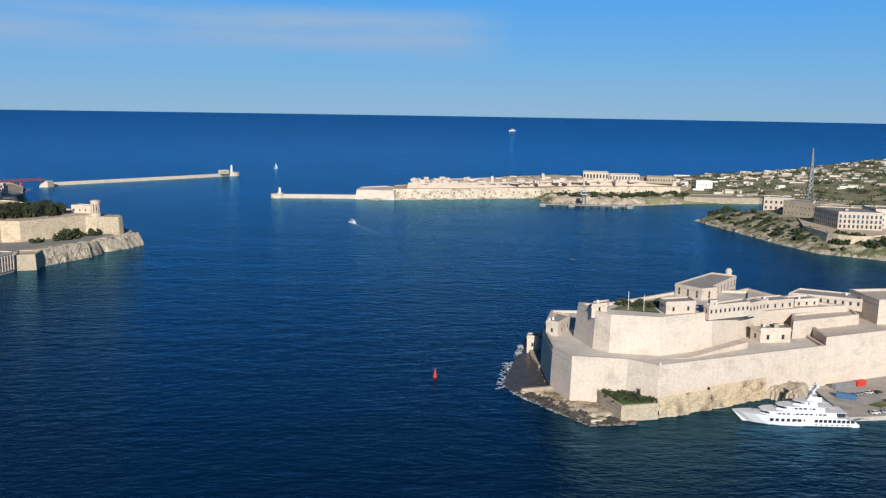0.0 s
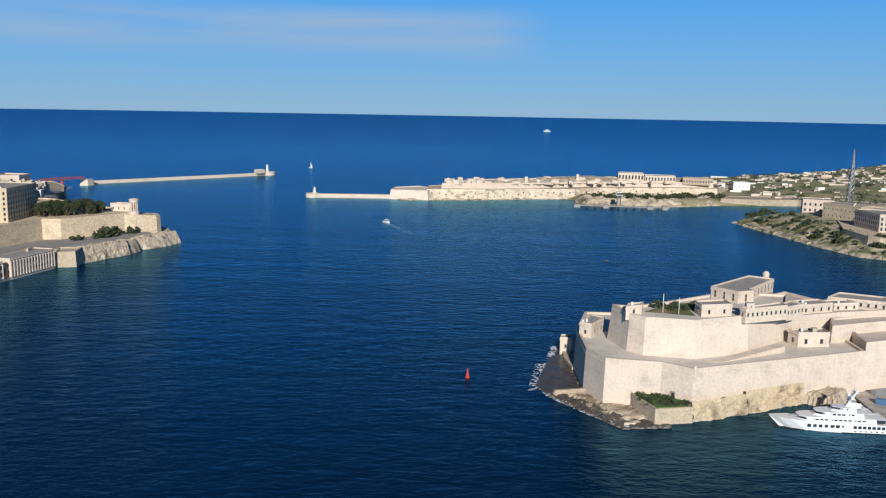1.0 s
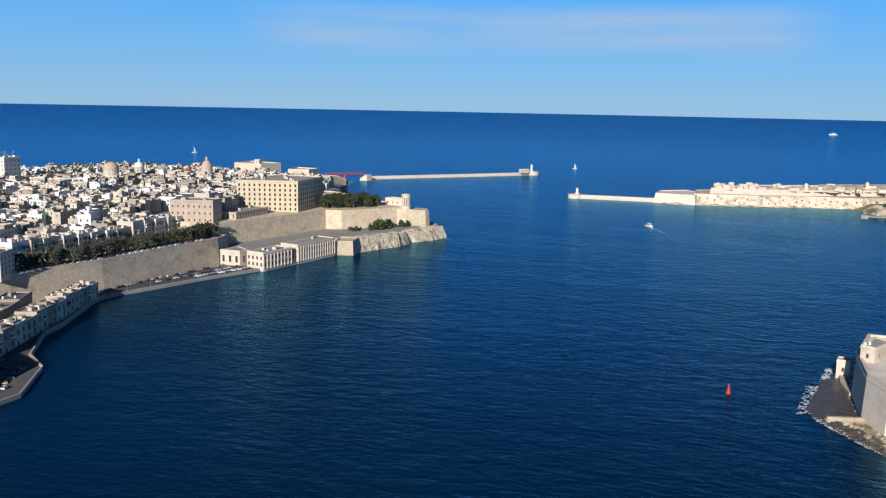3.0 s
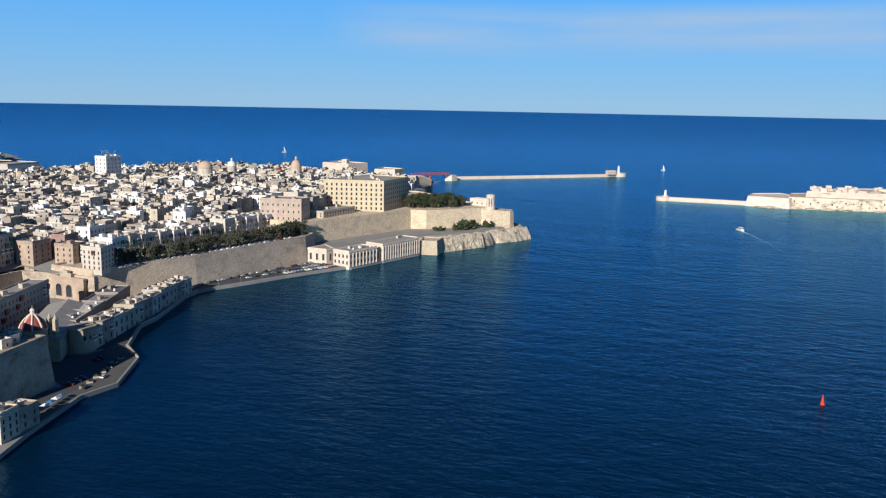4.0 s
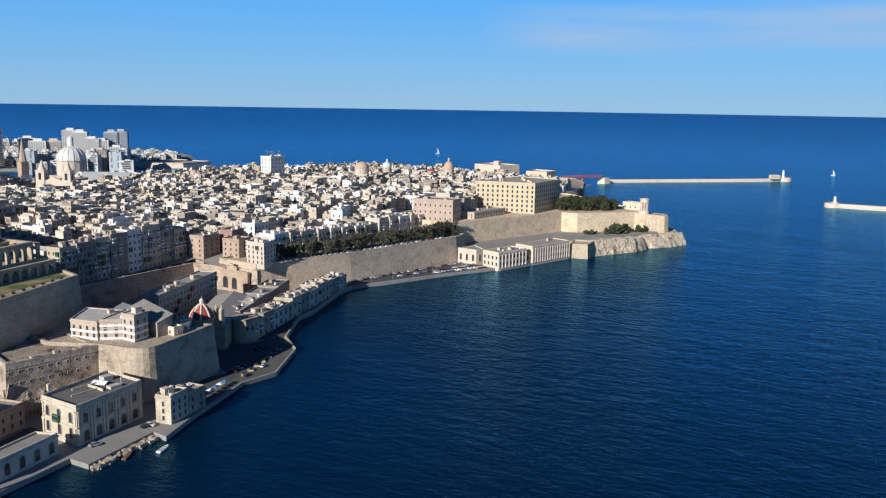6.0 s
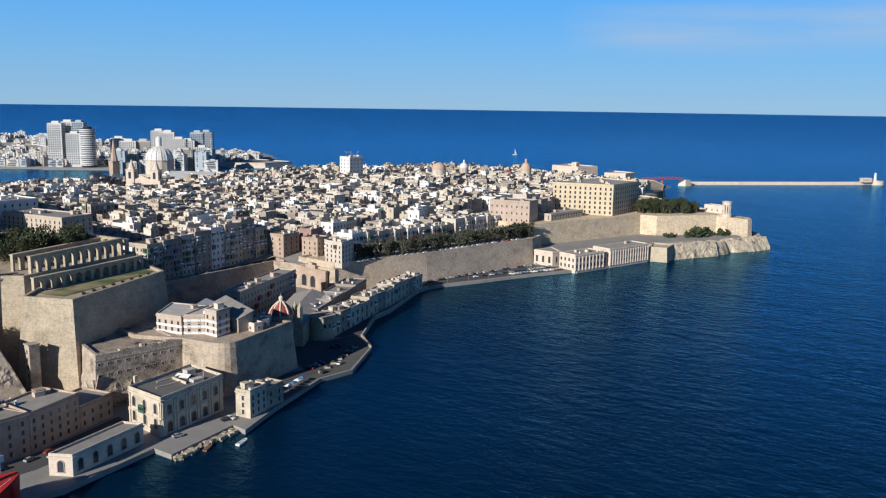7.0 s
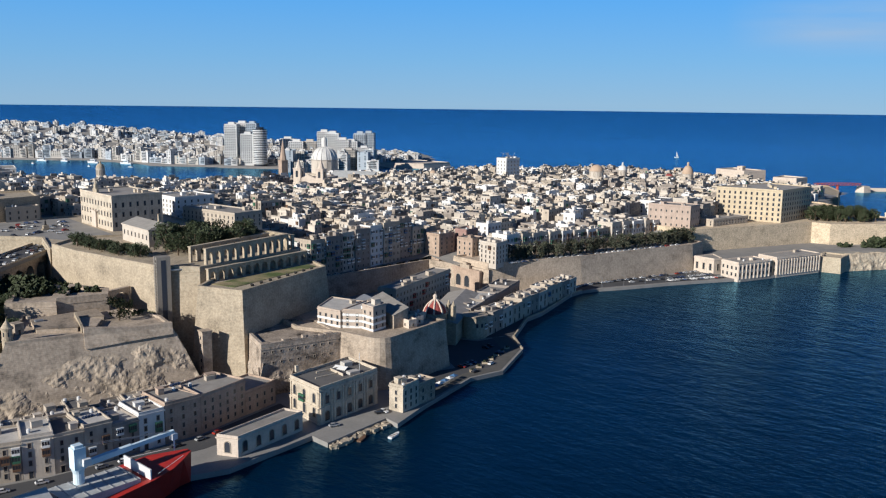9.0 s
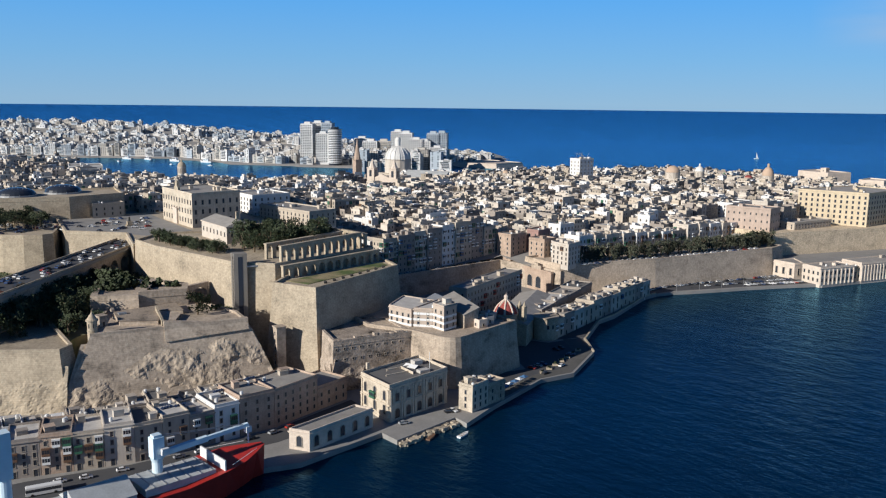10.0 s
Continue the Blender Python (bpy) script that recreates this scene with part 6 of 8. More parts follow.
part("roof_sheet", Shape().add([(-6.5, 3, 15.0), (-0.5, 5.5, 15.0), (-1, 7.5, 16.1), (-7, 5, 16.1), (-6.5, 3, 14.9), (-0.5, 5.5, 14.9), (-1, 7.5, 16.0), (-7, 5, 16.0)], [(0, 1, 2, 3), (7, 6, 5, 4), (0, 4, 5, 1), (1, 5, 6, 2), (2, 6, 7, 3), (3, 7, 4, 0)]), M_WHITE, _ch, "pale sheet-metal roof light")
part("flagpole", Shape().beam((4, 10, 14.6), (4, 10, 23), 0.1, 6), M_WHITE, _ch)
building("boat_house", [(-284, 127), (-277, 132), (-286, 164), (-293.5, 160)], 2, 9.2, M_LIME_PALE, "long low stone quay building with arched doors", "building", rows=1, gap=6.0, win=(2.2, 3.0), arch=True, foot=0.6, rooms=0)
building("corner_house", [(-284.5, 205), (-277.5, 207), (-281, 218), (-289, 216)], 2, 13, M_CUSTOM, "narrow honey-coloured house on the quay", rows=3, gap=3.5, rooms=2)
building("corner_house", [(-281.5, 218.5), (-283.5, 229), (-292, 227), (-289.5, 216.5)], 2, 10.8, M_RAMPART, "weathered brown stone house on the quay", rows=2, gap=3.5, rooms=1)
_front = [(-310.5, 36), (-308.5, 46), (-306, 56), (-304, 66), (-302.3, 76), (-302.3, 86), (-302.8, 96), (-304, 106), (-304.8, 116)]
_looks = ((M_HOUSE[3], 13.5), (M_BROWN, 14.5), (M_HOUSE[0], 13.8), (M_HOUSE[1], 15.2), (M_HOUSE[0], 14.0), (M_HOUSE[0], 15.0), (M_HOUSE[3], 13.0), (M_HOUSE[2], 14.5))
for _i in range(8):
    _p, _q = _front[_i], _front[_i + 1]
    _q = (_q[0], _q[1] - 0.15)
    building("town_house", quad(_p, _q, 17), 2, _looks[_i][1] + 1.5, _looks[_i][0], "narrow quayside house with enclosed timber balconies", rows=4, gap=3.0, balconies=("green", "brown", "white", "green"),
             balcony_rate=0.45, ground_doors=True, group="quayside houses", seed=_i, rooms=1)
building("warehouse", quad((-304.9, 116.2), (-306.5, 131), 18), 2, 17.5, M_BROWN, "four-storey brown stone warehouse on the quay road", rows=4, gap=3.6, rooms=1, balconies=("blue",), balcony_rate=0.05, category="warehouse")
building("warehouse", quad((-306.6, 131.2), (-315, 154), 18), 2, 17, M_BROWN, "long brown stone warehouse with shuttered windows", rows=4, gap=3.6, rooms=2, category="warehouse")
building("warehouse", quad((-315.1, 154.2), (-321, 171), 16), 2, 11.5, M_BROWN, "lower brown stone warehouse end", rows=2, gap=3.6, rooms=0, category="warehouse")
for _i in range(16):         # back houses climbing the foot of the bastion
    _r = random.Random(60 + _i)
    _y = 30 + _i * 7.2
    _x = np.interp(_y, [30, 60, 100, 145], [-331, -326, -325, -328])
    building("town_house", quad((_x, _y), (_x + 0.6, _y + 6.8), _r.uniform(9, 15)), 2, _r.uniform(10.5, 15.5), _r.choice(M_HOUSE), "small flat-roofed house below the bastion", rows=2, gap=3.2,
             group="houses below the bastion", rooms=1, seed=_i)
# roof solar panels
M_PV = material("solar_panel", (0.02, 0.03, 0.06), rough=0.2, spec=0.5)
for _x, _y, _z in ((-312, 88, 16.4), (-312, 93, 16.4), (-318, 110, 17.0), (-320, 124, 19.2)):
    _t = thing("solar_panel_rack", _x, _y, _z, 0.2, "tilted dark solar panels on a roof", "solar panels")
    for _i in range(4):
        part("panel", Shape().add([(0, _i * 1.1, 0.3), (1.7, _i * 1.1, 0.3), (1.7, _i * 1.1 + 1.0, 0.9), (0, _i * 1.1 + 1.0, 0.9), (0, _i * 1.1, 0.24), (1.7, _i * 1.1, 0.24), (1.7, _i * 1.1 + 1.0, 0.84), (0, _i * 1.1 + 1.0, 0.84)],
                                  [(0, 1, 2, 3), (7, 6, 5, 4), (0, 4, 5, 1), (1, 5, 6, 2), (2, 6, 7, 3), (3, 7, 4, 0)]), M_PV, _t)
    part("stand", Shape().box(0.2, 0.2, -0.1, 0.3, 4.2, 0.3).box(1.4, 0.2, -0.1, 1.5, 4.2, 0.3), M_METAL, _t)

setting("road_quay", Shape().prism([(-301, -200), (-292, -200), (-289, 30), (-288, 80), (-292, 112), (-292, 126), (-298, 150), (-306, 172), (-319, 172), (-304, 128), (-301.5, 96), (-301, 74), (-306, 40)], 1.9, 2.06), M_ASPHALT,
        "dark asphalt quay road", "road")
setting("road_mole", Shape().prism([(-318, 232), (-299, 240), (-300, 262), (-303, 282), (-324, 312), (-340, 330), (-342, 306), (-352, 300), (-380, 300), (-404, 352), (-420, 390), (-428, 390), (-396, 300), (-312, 265)], 1.9, 2.05),
        M_ASPHALT, "dark asphalt square and street by the mole", "road")
setting("pavement_mole", Shape().prism([(-282.5, 223), (-297.3, 261.5), (-296.3, 280.5), (-316.8, 313.8), (-337, 326.6), (-344, 318), (-322, 306), (-303, 280), (-303, 262), (-292, 232)], 1.95, 2.09), M_DARKPAVE, "darker stone paving laid over the mole", "pavement")
setting("road_shore", Shape().prism([(-340, 331), (-366, 366), (-396, 440), (-397, 466), (-386, 500), (-379, 524), (-370, 550), (-361, 577), (-385, 582), (-404, 520), (-409, 466), (-400, 446), (-345, 312)], 1.9, 2.07), M_ASPHALT,
        "asphalt shore road below the curtain wall", "road")
for _x, _y, _a in ((-299, 50, 1.5), (-297.5, 58, 1.5), (-297, 70, 1.5), (-298, 98, 1.6), (-297.5, 90, 1.6), (-300, 118, 1.6), (-301, 128, 1.8), (-303, 136, 1.8), (-282, 176, 1.4), (-283, 199, 1.3), (-290, 212, 1.9), (-283, 201, 0.3),
                   (-311, 268, 0.3), (-312, 273, 0.3), (-313, 277, 0.3), (-306, 283, 1.9), (-318, 300, 0.9), (-329, 300, 0.2), (-330, 304, 0.2), (-301, 268, 1.7)):
    car(_x, _y, 2.08, _a)
for _i in range(34):
    _r = random.Random(500 + _i)
    _y = 448 + _i * 3.9
    _x = np.interp(_y, [440, 468, 520, 582], [-404, -407, -400, -389])
    if _r.random() < 0.88:
        car(_x + 0.5, _y, 2.1, 1.45 + _r.uniform(-0.05, 0.05))
    if _y > 500 and _r.random() < 0.85:
        car(np.interp(_y, [500, 582], [-394, -375]), _y, 2.1, 1.25)
for _i in range(16):
    car(-364.5 - 1.05 * _i, 574 - _i * 2.9, 2.1, 0.3)

# breakwater stones before the custom house
_s, _rng = Shape(), random.Random(3)
for _i in range(150):
    _f = _rng.random()
    _x, _y, _k = -268.5 - 7 * _f + _rng.uniform(-1.0, 2.2), 166 + 32 * _f, _rng.uniform(0.5, 1.3)
    _s.box(_x - _k, _y - _k * 0.7, -0.8, _x + _k, _y + _k * 0.7, _rng.uniform(0.3, 1.6), _rng.uniform(0, 3))
tagged(part("boulder", _s, M_ROCK), "tumbled pale armour stones at the water's edge", "stones", "", "stuff")

# the houses along the shore road
_p0, _p1 = Vector((-344, 311)), Vector((-396, 445))
_N = 11
for _i in range(_N):
    _a, _b = _p0.lerp(_p1, _i / _N), _p0.lerp(_p1, (_i + 0.985) / _N)
    building("boat_store", quad(tuple(_a), tuple(_b), 12), 2, 12.0 + (_i * 37 % 10) * 0.22, (M_HOUSE[0], M_HOUSE[3], M_HOUSE[1], M_HOUSE[0])[_i % 4], "two-storey boat store with a tall blue door", "house", rows=2, gap=4.2,
             win=(1.6, 2.6), arch=_i % 3 == 0, group="shore road boat stores", balconies=("blue", "white"), balcony_rate=0.3, rooms=2, ground_doors=True, seed=_i)
_t = thing("round_house_end", -347, 308.5, 2, 0, "rounded stone end of the boat stores", "house")
part("wall", Shape().drum(-4, 3, -1, 12, 7, n=24).drum(-4, 3, 12, 12.6, 7.4, n=24), M_LIME, _t)
for _i in range(6):
    _w2 = part("window", window_mesh(1.2, 2.2), None, _t)
    _w2.location, _w2.rotation_euler = (-4 + 6.97 * math.sin(radians(60 + _i * 24)), 3 - 6.97 * math.cos(radians(60 + _i * 24)), 6.5), (0, 0, radians(60 + _i * 24))
_p0, _p1 = Vector((-362, 318)), Vector((-402, 396))
for _i in range(4):
    _a, _b = _p0.lerp(_p1, _i / 4), _p0.lerp(_p1, (_i + 0.985) / 4)
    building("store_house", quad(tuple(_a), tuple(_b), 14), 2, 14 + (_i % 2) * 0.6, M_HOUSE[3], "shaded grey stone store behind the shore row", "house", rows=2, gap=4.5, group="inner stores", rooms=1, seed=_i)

# the church with the painted dome, and its neighbours
_t = thing("church", -352, 284, 2, 0, "stone church with a red and white ribbed dome", "church")
part("nave", Shape().prism(ccw([(-8, -4), (9, 7), (-36, 66), (-53, 54)]), -1, 12), M_LIME, _t)
part("nave_roof", Shape().add([(-9, -4, 12), (10, 7, 12), (-36, 67, 12), (-54, 54, 12), (0.5, 1.5, 15), (-45, 60.5, 15)], [(0, 1, 4), (1, 2, 5, 4), (2, 3, 5), (3, 0, 4, 5), (3, 2, 1, 0)]), M_ROOF, _t)
_dr = part("drum", Shape().drum(1, -1, 8, 17.5, 6.3, n=16).drum(1, -1, 17.5, 18.1, 6.8, n=16), M_LIME, _t)
for _i in range(8):
    _w2 = part("window", window_mesh(1.2, 2.0, True), None, _dr)
    _aa = 2 * math.pi * (_i + 0.5) / 8
    _w2.location, _w2.rotation_euler = (1 + 6.2 * math.sin(_aa), -1 - 6.2 * math.cos(_aa), 13.5), (0, 0, _aa)
# dull red, darkened further to paint half shade onto the church dome
M_DOME_RED = material("shaded_dull_red_dome_paint", (0.26, 0.06, 0.052), rough=0.8, coarse=0.15, fine=0.1, size=2)
_s = Shape()
for _r0, _r1, _z0, _z1 in ((6.3, 5.5, 18.1, 20.2), (5.5, 4.1, 20.2, 22.3), (4.1, 2.4, 22.3, 23.9), (2.4, 1.0, 23.9, 24.9)):
    _s.drum(1, -1, _z0, _z1, _r0, _r1, n=16)
part("dome", _s, M_DOME_RED, _t)
for _i in range(8):
    _s, _aa = Shape(), 2 * math.pi * _i / 8
    for _r0, _r1, _z0, _z1 in ((6.3, 5.5, 18.1, 20.2), (5.5, 4.1, 20.2, 22.3), (4.1, 2.4, 22.3, 23.9), (2.4, 1.0, 23.9, 24.9)):
        _s.beam((1 + _r0 * math.cos(_aa), -1 + _r0 * math.sin(_aa), _z0), (1 + _r1 * math.cos(_aa), -1 + _r1 * math.sin(_aa), _z1), 0.55, 5)
    part("dome_rib", _s, M_LIME_PALE, _t)
part("lantern", Shape().drum(1, -1, 24, 26.5, 1.1, n=8).dome(1, -1, 26.5, 1.3, 1.4, 8, 4).beam((1, -1, 27.8), (1, -1, 29.4), 0.12, 4), M_LIME_PALE, _t)
for _x in (4.5, 8.5):
    part("bell_cote", Shape().box(_x - 1, 4.5, 14, _x + 1, 6.5, 22).drum(_x, 5.5, 22, 24.5, 1.1, 0.1, n=8), M_LIME, _t)
building("long_tenement", quad((-396, 290), (-426, 356), 12), 5, 23, M_HOUSE[0], "long four-storey tenement with a cluttered roof", rows=4, gap=3.8, rooms=6, balconies=("white", "red"), balcony_rate=0.08)
M_CONVENT = material("pink_washed_stone", (0.42, 0.345, 0.285), coarse=0.12, fine=0.08, size=4)
_t = thing("convent_hall", 0, 0, 0, 0, "plain hall with one steep grey roof beside the convent", "building")
_ring = [(-348.5, 237.5), (-322, 234.6), (-322.5, 243.0), (-349.5, 247.5)]
part("wall", Shape().prism(ccw(_ring), 24.4, [33.0, 31.0, 33.4, 35.6]), M_RAMPART, _t)
part("roof", Shape().add([(x + dx, y + dy, z) for (x, y), dx, dy, z in zip(_ring, (-0.4, 0.6, 0.6, -0.4), (-0.7, -0.7, 0.5, 0.5), (32.9, 30.9, 33.5, 35.7))]
                         + [(x + dx, y + dy, z + 0.3) for (x, y), dx, dy, z in zip(_ring, (-0.4, 0.6, 0.6, -0.4), (-0.7, -0.7, 0.5, 0.5), (32.9, 30.9, 33.5, 35.7))],
                         [(3, 2, 1, 0), (4, 5, 6, 7), (0, 1, 5, 4), (1, 2, 6, 5), (2, 3, 7, 6), (3, 0, 4, 7)]), M_ROOF, _t)
for _poly, _z, _n, _lab in (([(-352, 211), (-338, 215), (-347, 236), (-366, 228)], 32.6, 2, "pink and white banded convent wing on the bastion"),
                            ([(-337.5, 216), (-331, 222.5), (-336, 236), (-346.5, 236)], 33.4, 3, "cream three-storey convent range on the bastion"),
                            ([(-330.8, 222.6), (-322.6, 223.2), (-325.2, 232.2), (-335, 233.5)], 36.2, 3, "tall banded convent end block with red-brown windows")):
    _cv = building("convent", _poly, 24.4, _z, M_CONVENT, _lab, "building", rows=_n, gap=3.2, win=(1.1, 1.6), rooms=1, roof=M_ROOF_PALE, parapet=0.6)
    for _i in range(_n):
        part("white_band", Shape().prism(inset([(p[0] - _cv.location.x, p[1] - _cv.location.y) for p in ccw(_poly)], -0.09), 0.4 + 2.9 * _i, 1.5 + 2.9 * _i), M_WHITE, _cv)
_t = thing("gabled_hall", -354, 247, 24.4, radians(-8), "long hall with a grey pitched roof", "hall")
part("wall", Shape().box(-14, -7, -0.5, 14, 7, 3.6), M_LIME, _t)
part("roof", Shape().add([(-14.6, -7.6, 3.6), (14.6, -7.6, 3.6), (14.6, 7.6, 3.6), (-14.6, 7.6, 3.6), (-14.6, 0, 7.0), (14.6, 0, 7.0)], [(0, 1, 5, 4), (2, 3, 4, 5), (1, 2, 5), (3, 0, 4), (3, 2, 1, 0)]),
     M_METAL, _t, "grey corrugated pitched roof")
for _i, (_x, _y) in enumerate(((-331, 256), (-325, 250), (-321, 243), (-336, 249))):
    building("bastion_hut", [(_x - 3, _y - 2.5), (_x + 3, _y - 2.5), (_x + 3, _y + 2.5), (_x - 3, _y + 2.5)], 24.4, 27.2 + 0.3 * _i, M_LIME_PALE, "small stone hut on the low bastion", rows=1, gap=4, win=(0.8, 1.2), rooms=0, cornice=False)
_s = Shape()
for _k, (_p, _q, _z) in enumerate((((-331.5, 169), (-328, 211), 20.6), ((-331.5, 169), (-328, 211), 15.8))):
    _u = (Vector(_q) - Vector(_p)).normalized()
    for _i in range(9):
        _w2 = part("wall_opening", window_mesh(0.9, 0.9), None, bpy.data.objects["wall_casemates"])
        _o = Vector(_p) + _u * (3 + _i * 4.0)
        _lean = 1.5 * (_z - 2) / 22
        _w2.location, _w2.rotation_euler = (_o.x - _u.y * _lean, _o.y + _u.x * _lean, _z), (0, 0, math.atan2(_u.y, _u.x))

_rng = random.Random(77)
_t = thing("parapet_merlons", 0, 0, 0, 0, "worn stone merlons and gun steps on the casemate wall", "merlons")
for _p, _q, _z in (((-334.5, 171), (-331, 208), 24.0),):
    _u = (Vector(_q) - Vector(_p)).normalized()
    _L2, _at = (Vector(_q) - Vector(_p)).length, 0.5
    while _at < _L2 - 3:
        _w, _h = _rng.uniform(1.5, 4.5), _rng.uniform(1.0, 2.4)
        _o = Vector(_p) + _u * (_at + _w / 2)
        part("merlon", Shape().box(_o.x - _w / 2, _o.y - 1.3, _z - 0.1, _o.x + _w / 2, _o.y + 1.0, _z + _h, math.atan2(_u.y, _u.x)), M_ERODED, _t)
        _at += _w + _rng.uniform(0.5, 2.5)


# ---- upper gardens and the square ----
def arcade(name, p, q, z0, h, bay, open_w, spring, label, thick=1.6, through=False, mat=None):
    """A row of round arches from p to q: piers, arch rings and the wall above, each a part."""
    mat = mat or M_LIME
    L = (Vector(q) - Vector(p)).length
    a = math.atan2(q[1] - p[1], q[0] - p[0])
    e = thing(name, p[0], p[1], z0, a, label, "arcade")
    n = int(L / bay)
    bay = L / n
    r = open_w / 2
    for i in range(n):
        x0, x1, c = i * bay, (i + 1) * bay, (i + 0.5) * bay
        s = Shape()
        s.box(x0, 0, 0, c - r, thick, spring).box(c + r, 0, 0, x1, thick, spring)
        k = 10
        arc = [(c + r * math.cos(math.pi - math.pi * j / k), spring + r * math.sin(math.pi * j / k)) for j in range(k + 1)]
        v = [(x, y, z) for y in (0, thick) for x, z in arc] + [(x, y, h) for y in (0, thick) for x, z in arc]
        m = k + 1
        f = []
        for j in range(k):
            f += [(j, j + 1, 2 * m + j + 1, 2 * m + j), (m + j + 1, m + j, 3 * m + j, 3 * m + j + 1), (j + 1, j, m + j, m + j + 1), (2 * m + j, 2 * m + j + 1, 3 * m + j + 1, 3 * m + j)]
        s.add(v, f)
        s.box(x0, 0, spring, c - r, thick, h).box(c + r, 0, spring, x1, thick, h)
        part("bay", s, mat, e)
    part("coping", Shape().box(-0.3, -0.3, h + 0.002, L + 0.3, thick + 0.3, h + 0.5), mat, e)
    if not through:
        part("back_wall", Shape().box(0, thick + 3.0, 0, L, thick + 3.3, h), M_RAMPART, e)
    return e


arcade("lower_arcade", (-385.5, 171), (-404, 236), 44, 6.2, 5.6, 3.9, 3.0, "blind arcade of round stone arches behind the battery lawn")
arcade("upper_arcade", (-392, 173), (-413, 230), 50.3, 8.6, 5.4, 3.6, 5.2, "free-standing arcade of tall round arches in the garden", through=True)
arcade("inner_arcade", (-408, 172), (-428, 226), 50.3, 7.6, 5.4, 3.6, 4.8, "inner arcade of round arches in the garden", through=True)
arcade("end_arcade", (-450, 226), (-413, 232), 50.3, 7.6, 5.4, 3.6, 4.8, "cross arcade closing the garden", through=True)
setting("lawn_battery", Shape().prism([(-368, 176), (-381, 170), (-399, 234), (-391, 234)], 44.0, 44.2), M_GRASS, "strip of thin lawn on the saluting battery", "grass")
for _i in range(8):
    _o = Vector((-366, 184)).lerp(Vector((-387, 231)), _i / 7.5)
    _t = thing("cannon", _o.x, _o.y, 44, radians(-10), "black muzzle-loading cannon on an iron carriage", "cannon", "saluting battery guns")
    part("barrel", Shape().beam((-1.6, 0, 1.0), (1.8, 0, 1.25), 0.28, 8), M_TYRE, _t)
    part("carriage", Shape().box(-1.4, -0.5, 0.2, 0.6, 0.5, 0.9), M_TYRE, _t)
    for _b in (-0.6, 0.6):
        part("wheel", Shape().beam((0.2, _b - 0.1, 0.4), (0.2, _b + 0.1, 0.4), 0.4, 8), M_TYRE, _t)

# the panoramic lift
_t = thing("lift_tower", -401, 154.5, 3, radians(-12), "tall slender lift tower clad in ribbed grey metal", "lift tower")
M_CONC = material("ribbed_concrete", (0.22, 0.20, 0.175), coarse=0.12, fine=0.1, size=5, streak=0.1)
part("shaft", Shape().box(-4.4, -3.2, 0, -1.3, 3.2, 53), M_CONC, _t)
part("shaft", Shape().box(1.1, -3.2, 0, 4.4, 3.2, 53.5), M_CONC, _t)
part("lift_slot", Shape().box(1.9, -3.3, 2, 3.3, -3.1, 52), M_GLASS, _t)
part("lift_slot", Shape().box(4.3, -1.2, 2, 4.48, 1.0, 52), M_GLASS, _t)
part("core", Shape().box(-1.3, -1.6, 0, 1.1, 2.6, 51), M_GLASS, _t)
for _i in range(34):
    part("cladding_rib", Shape().box(-4.6, -3.4, 1.0 + _i * 1.5, -1.2, 3.3, 1.25 + _i * 1.5).box(-1.2, -3.35, 1.0 + _i * 1.5, 4.5, -3.21, 1.2 + _i * 1.5), M_CONC, _t)
part("landing", Shape().box(-4.0, 3.2, 46.6, 4.0, 14, 47.3), M_METAL, _t)
_t = thing("stair_tower", -362, 158, 3, 0, "old brown stone stair tower against the bastion", "tower")
part("shaft", Shape().box(-2.2, -2.2, 0, 2.2, 2.2, 24).box(-2.5, -2.5, 24, 2.5, 2.5, 24.6), M_RAMPART, _t)
for _i in range(6):
    part("opening", Shape().box(-0.5, -2.24, 3 + _i * 3.5, 0.5, -2.1, 4.5 + _i * 3.5), M_GLASS, _t)

# Lascaris: lookout turret and terrace
_t = thing("lookout_turret", -378, 79.8, 30, 0, "round stone lookout turret with a conical cap on the bastion corner", "turret")
part("shaft", Shape().drum(0, 0, -2, 7.0, 2.1, n=16).drum(0, 0, -4.5, -2, 0.6, 2.1, n=16), M_LIME, _t)
part("ledge", Shape().drum(0, 0, 7.0, 7.7, 2.6, n=16).drum(0, 0, 2.6, 3.0, 2.3, n=16), M_LIME, _t)
part("cap", Shape().drum(0, 0, 7.7, 9.3, 2.2, 1.2, n=16).drum(0, 0, 9.3, 10.6, 1.2, 0.25, n=16).drum(0, 0, 10.6, 11.6, 0.3, 0.12, n=8), M_LIME, _t)
for _i in range(3):
    part("slit", Shape().box(1.95, -0.25, 4.2, 2.14, 0.25, 6.0), M_GLASS, _t).rotation_euler = (0, 0, -0.9 + 0.9 * _i)
_poly = [(-386.9, 93.2), (-380.0, 108.1), (-399.1, 113.6), (-393.7, 123.7), (-410.0, 125.3), (-406.7, 95.7)]
_t = thing("gun_room", 0, 0, 0, 0, "low stone magazine with a flat worn roof on the bastion", "building")
part("wall", Shape().prism(ccw(_poly), 30.9, 32.7), M_RAMPART, _t)
part("roof", Shape().prism(ccw(_poly), 32.7, 33.0, -0.25), M_BASTION, _t)
part("roof_hatch", Shape().box(-401.5, 96, 33, -399, 99.5, 33.7), M_METAL, _t)
part("roof_hatch", Shape().box(-409, 94.5, 33, -406.5, 96, 34.2), M_RAMPART, _t)
part("roof_kerb", Shape().box(-395, 92, 33, -391, 92.5, 33.5), M_LIME, _t)
_t = thing("lean_to", 0, 0, 0, 0, "pale stone lean-to with a sloping roof on the bastion", "building")
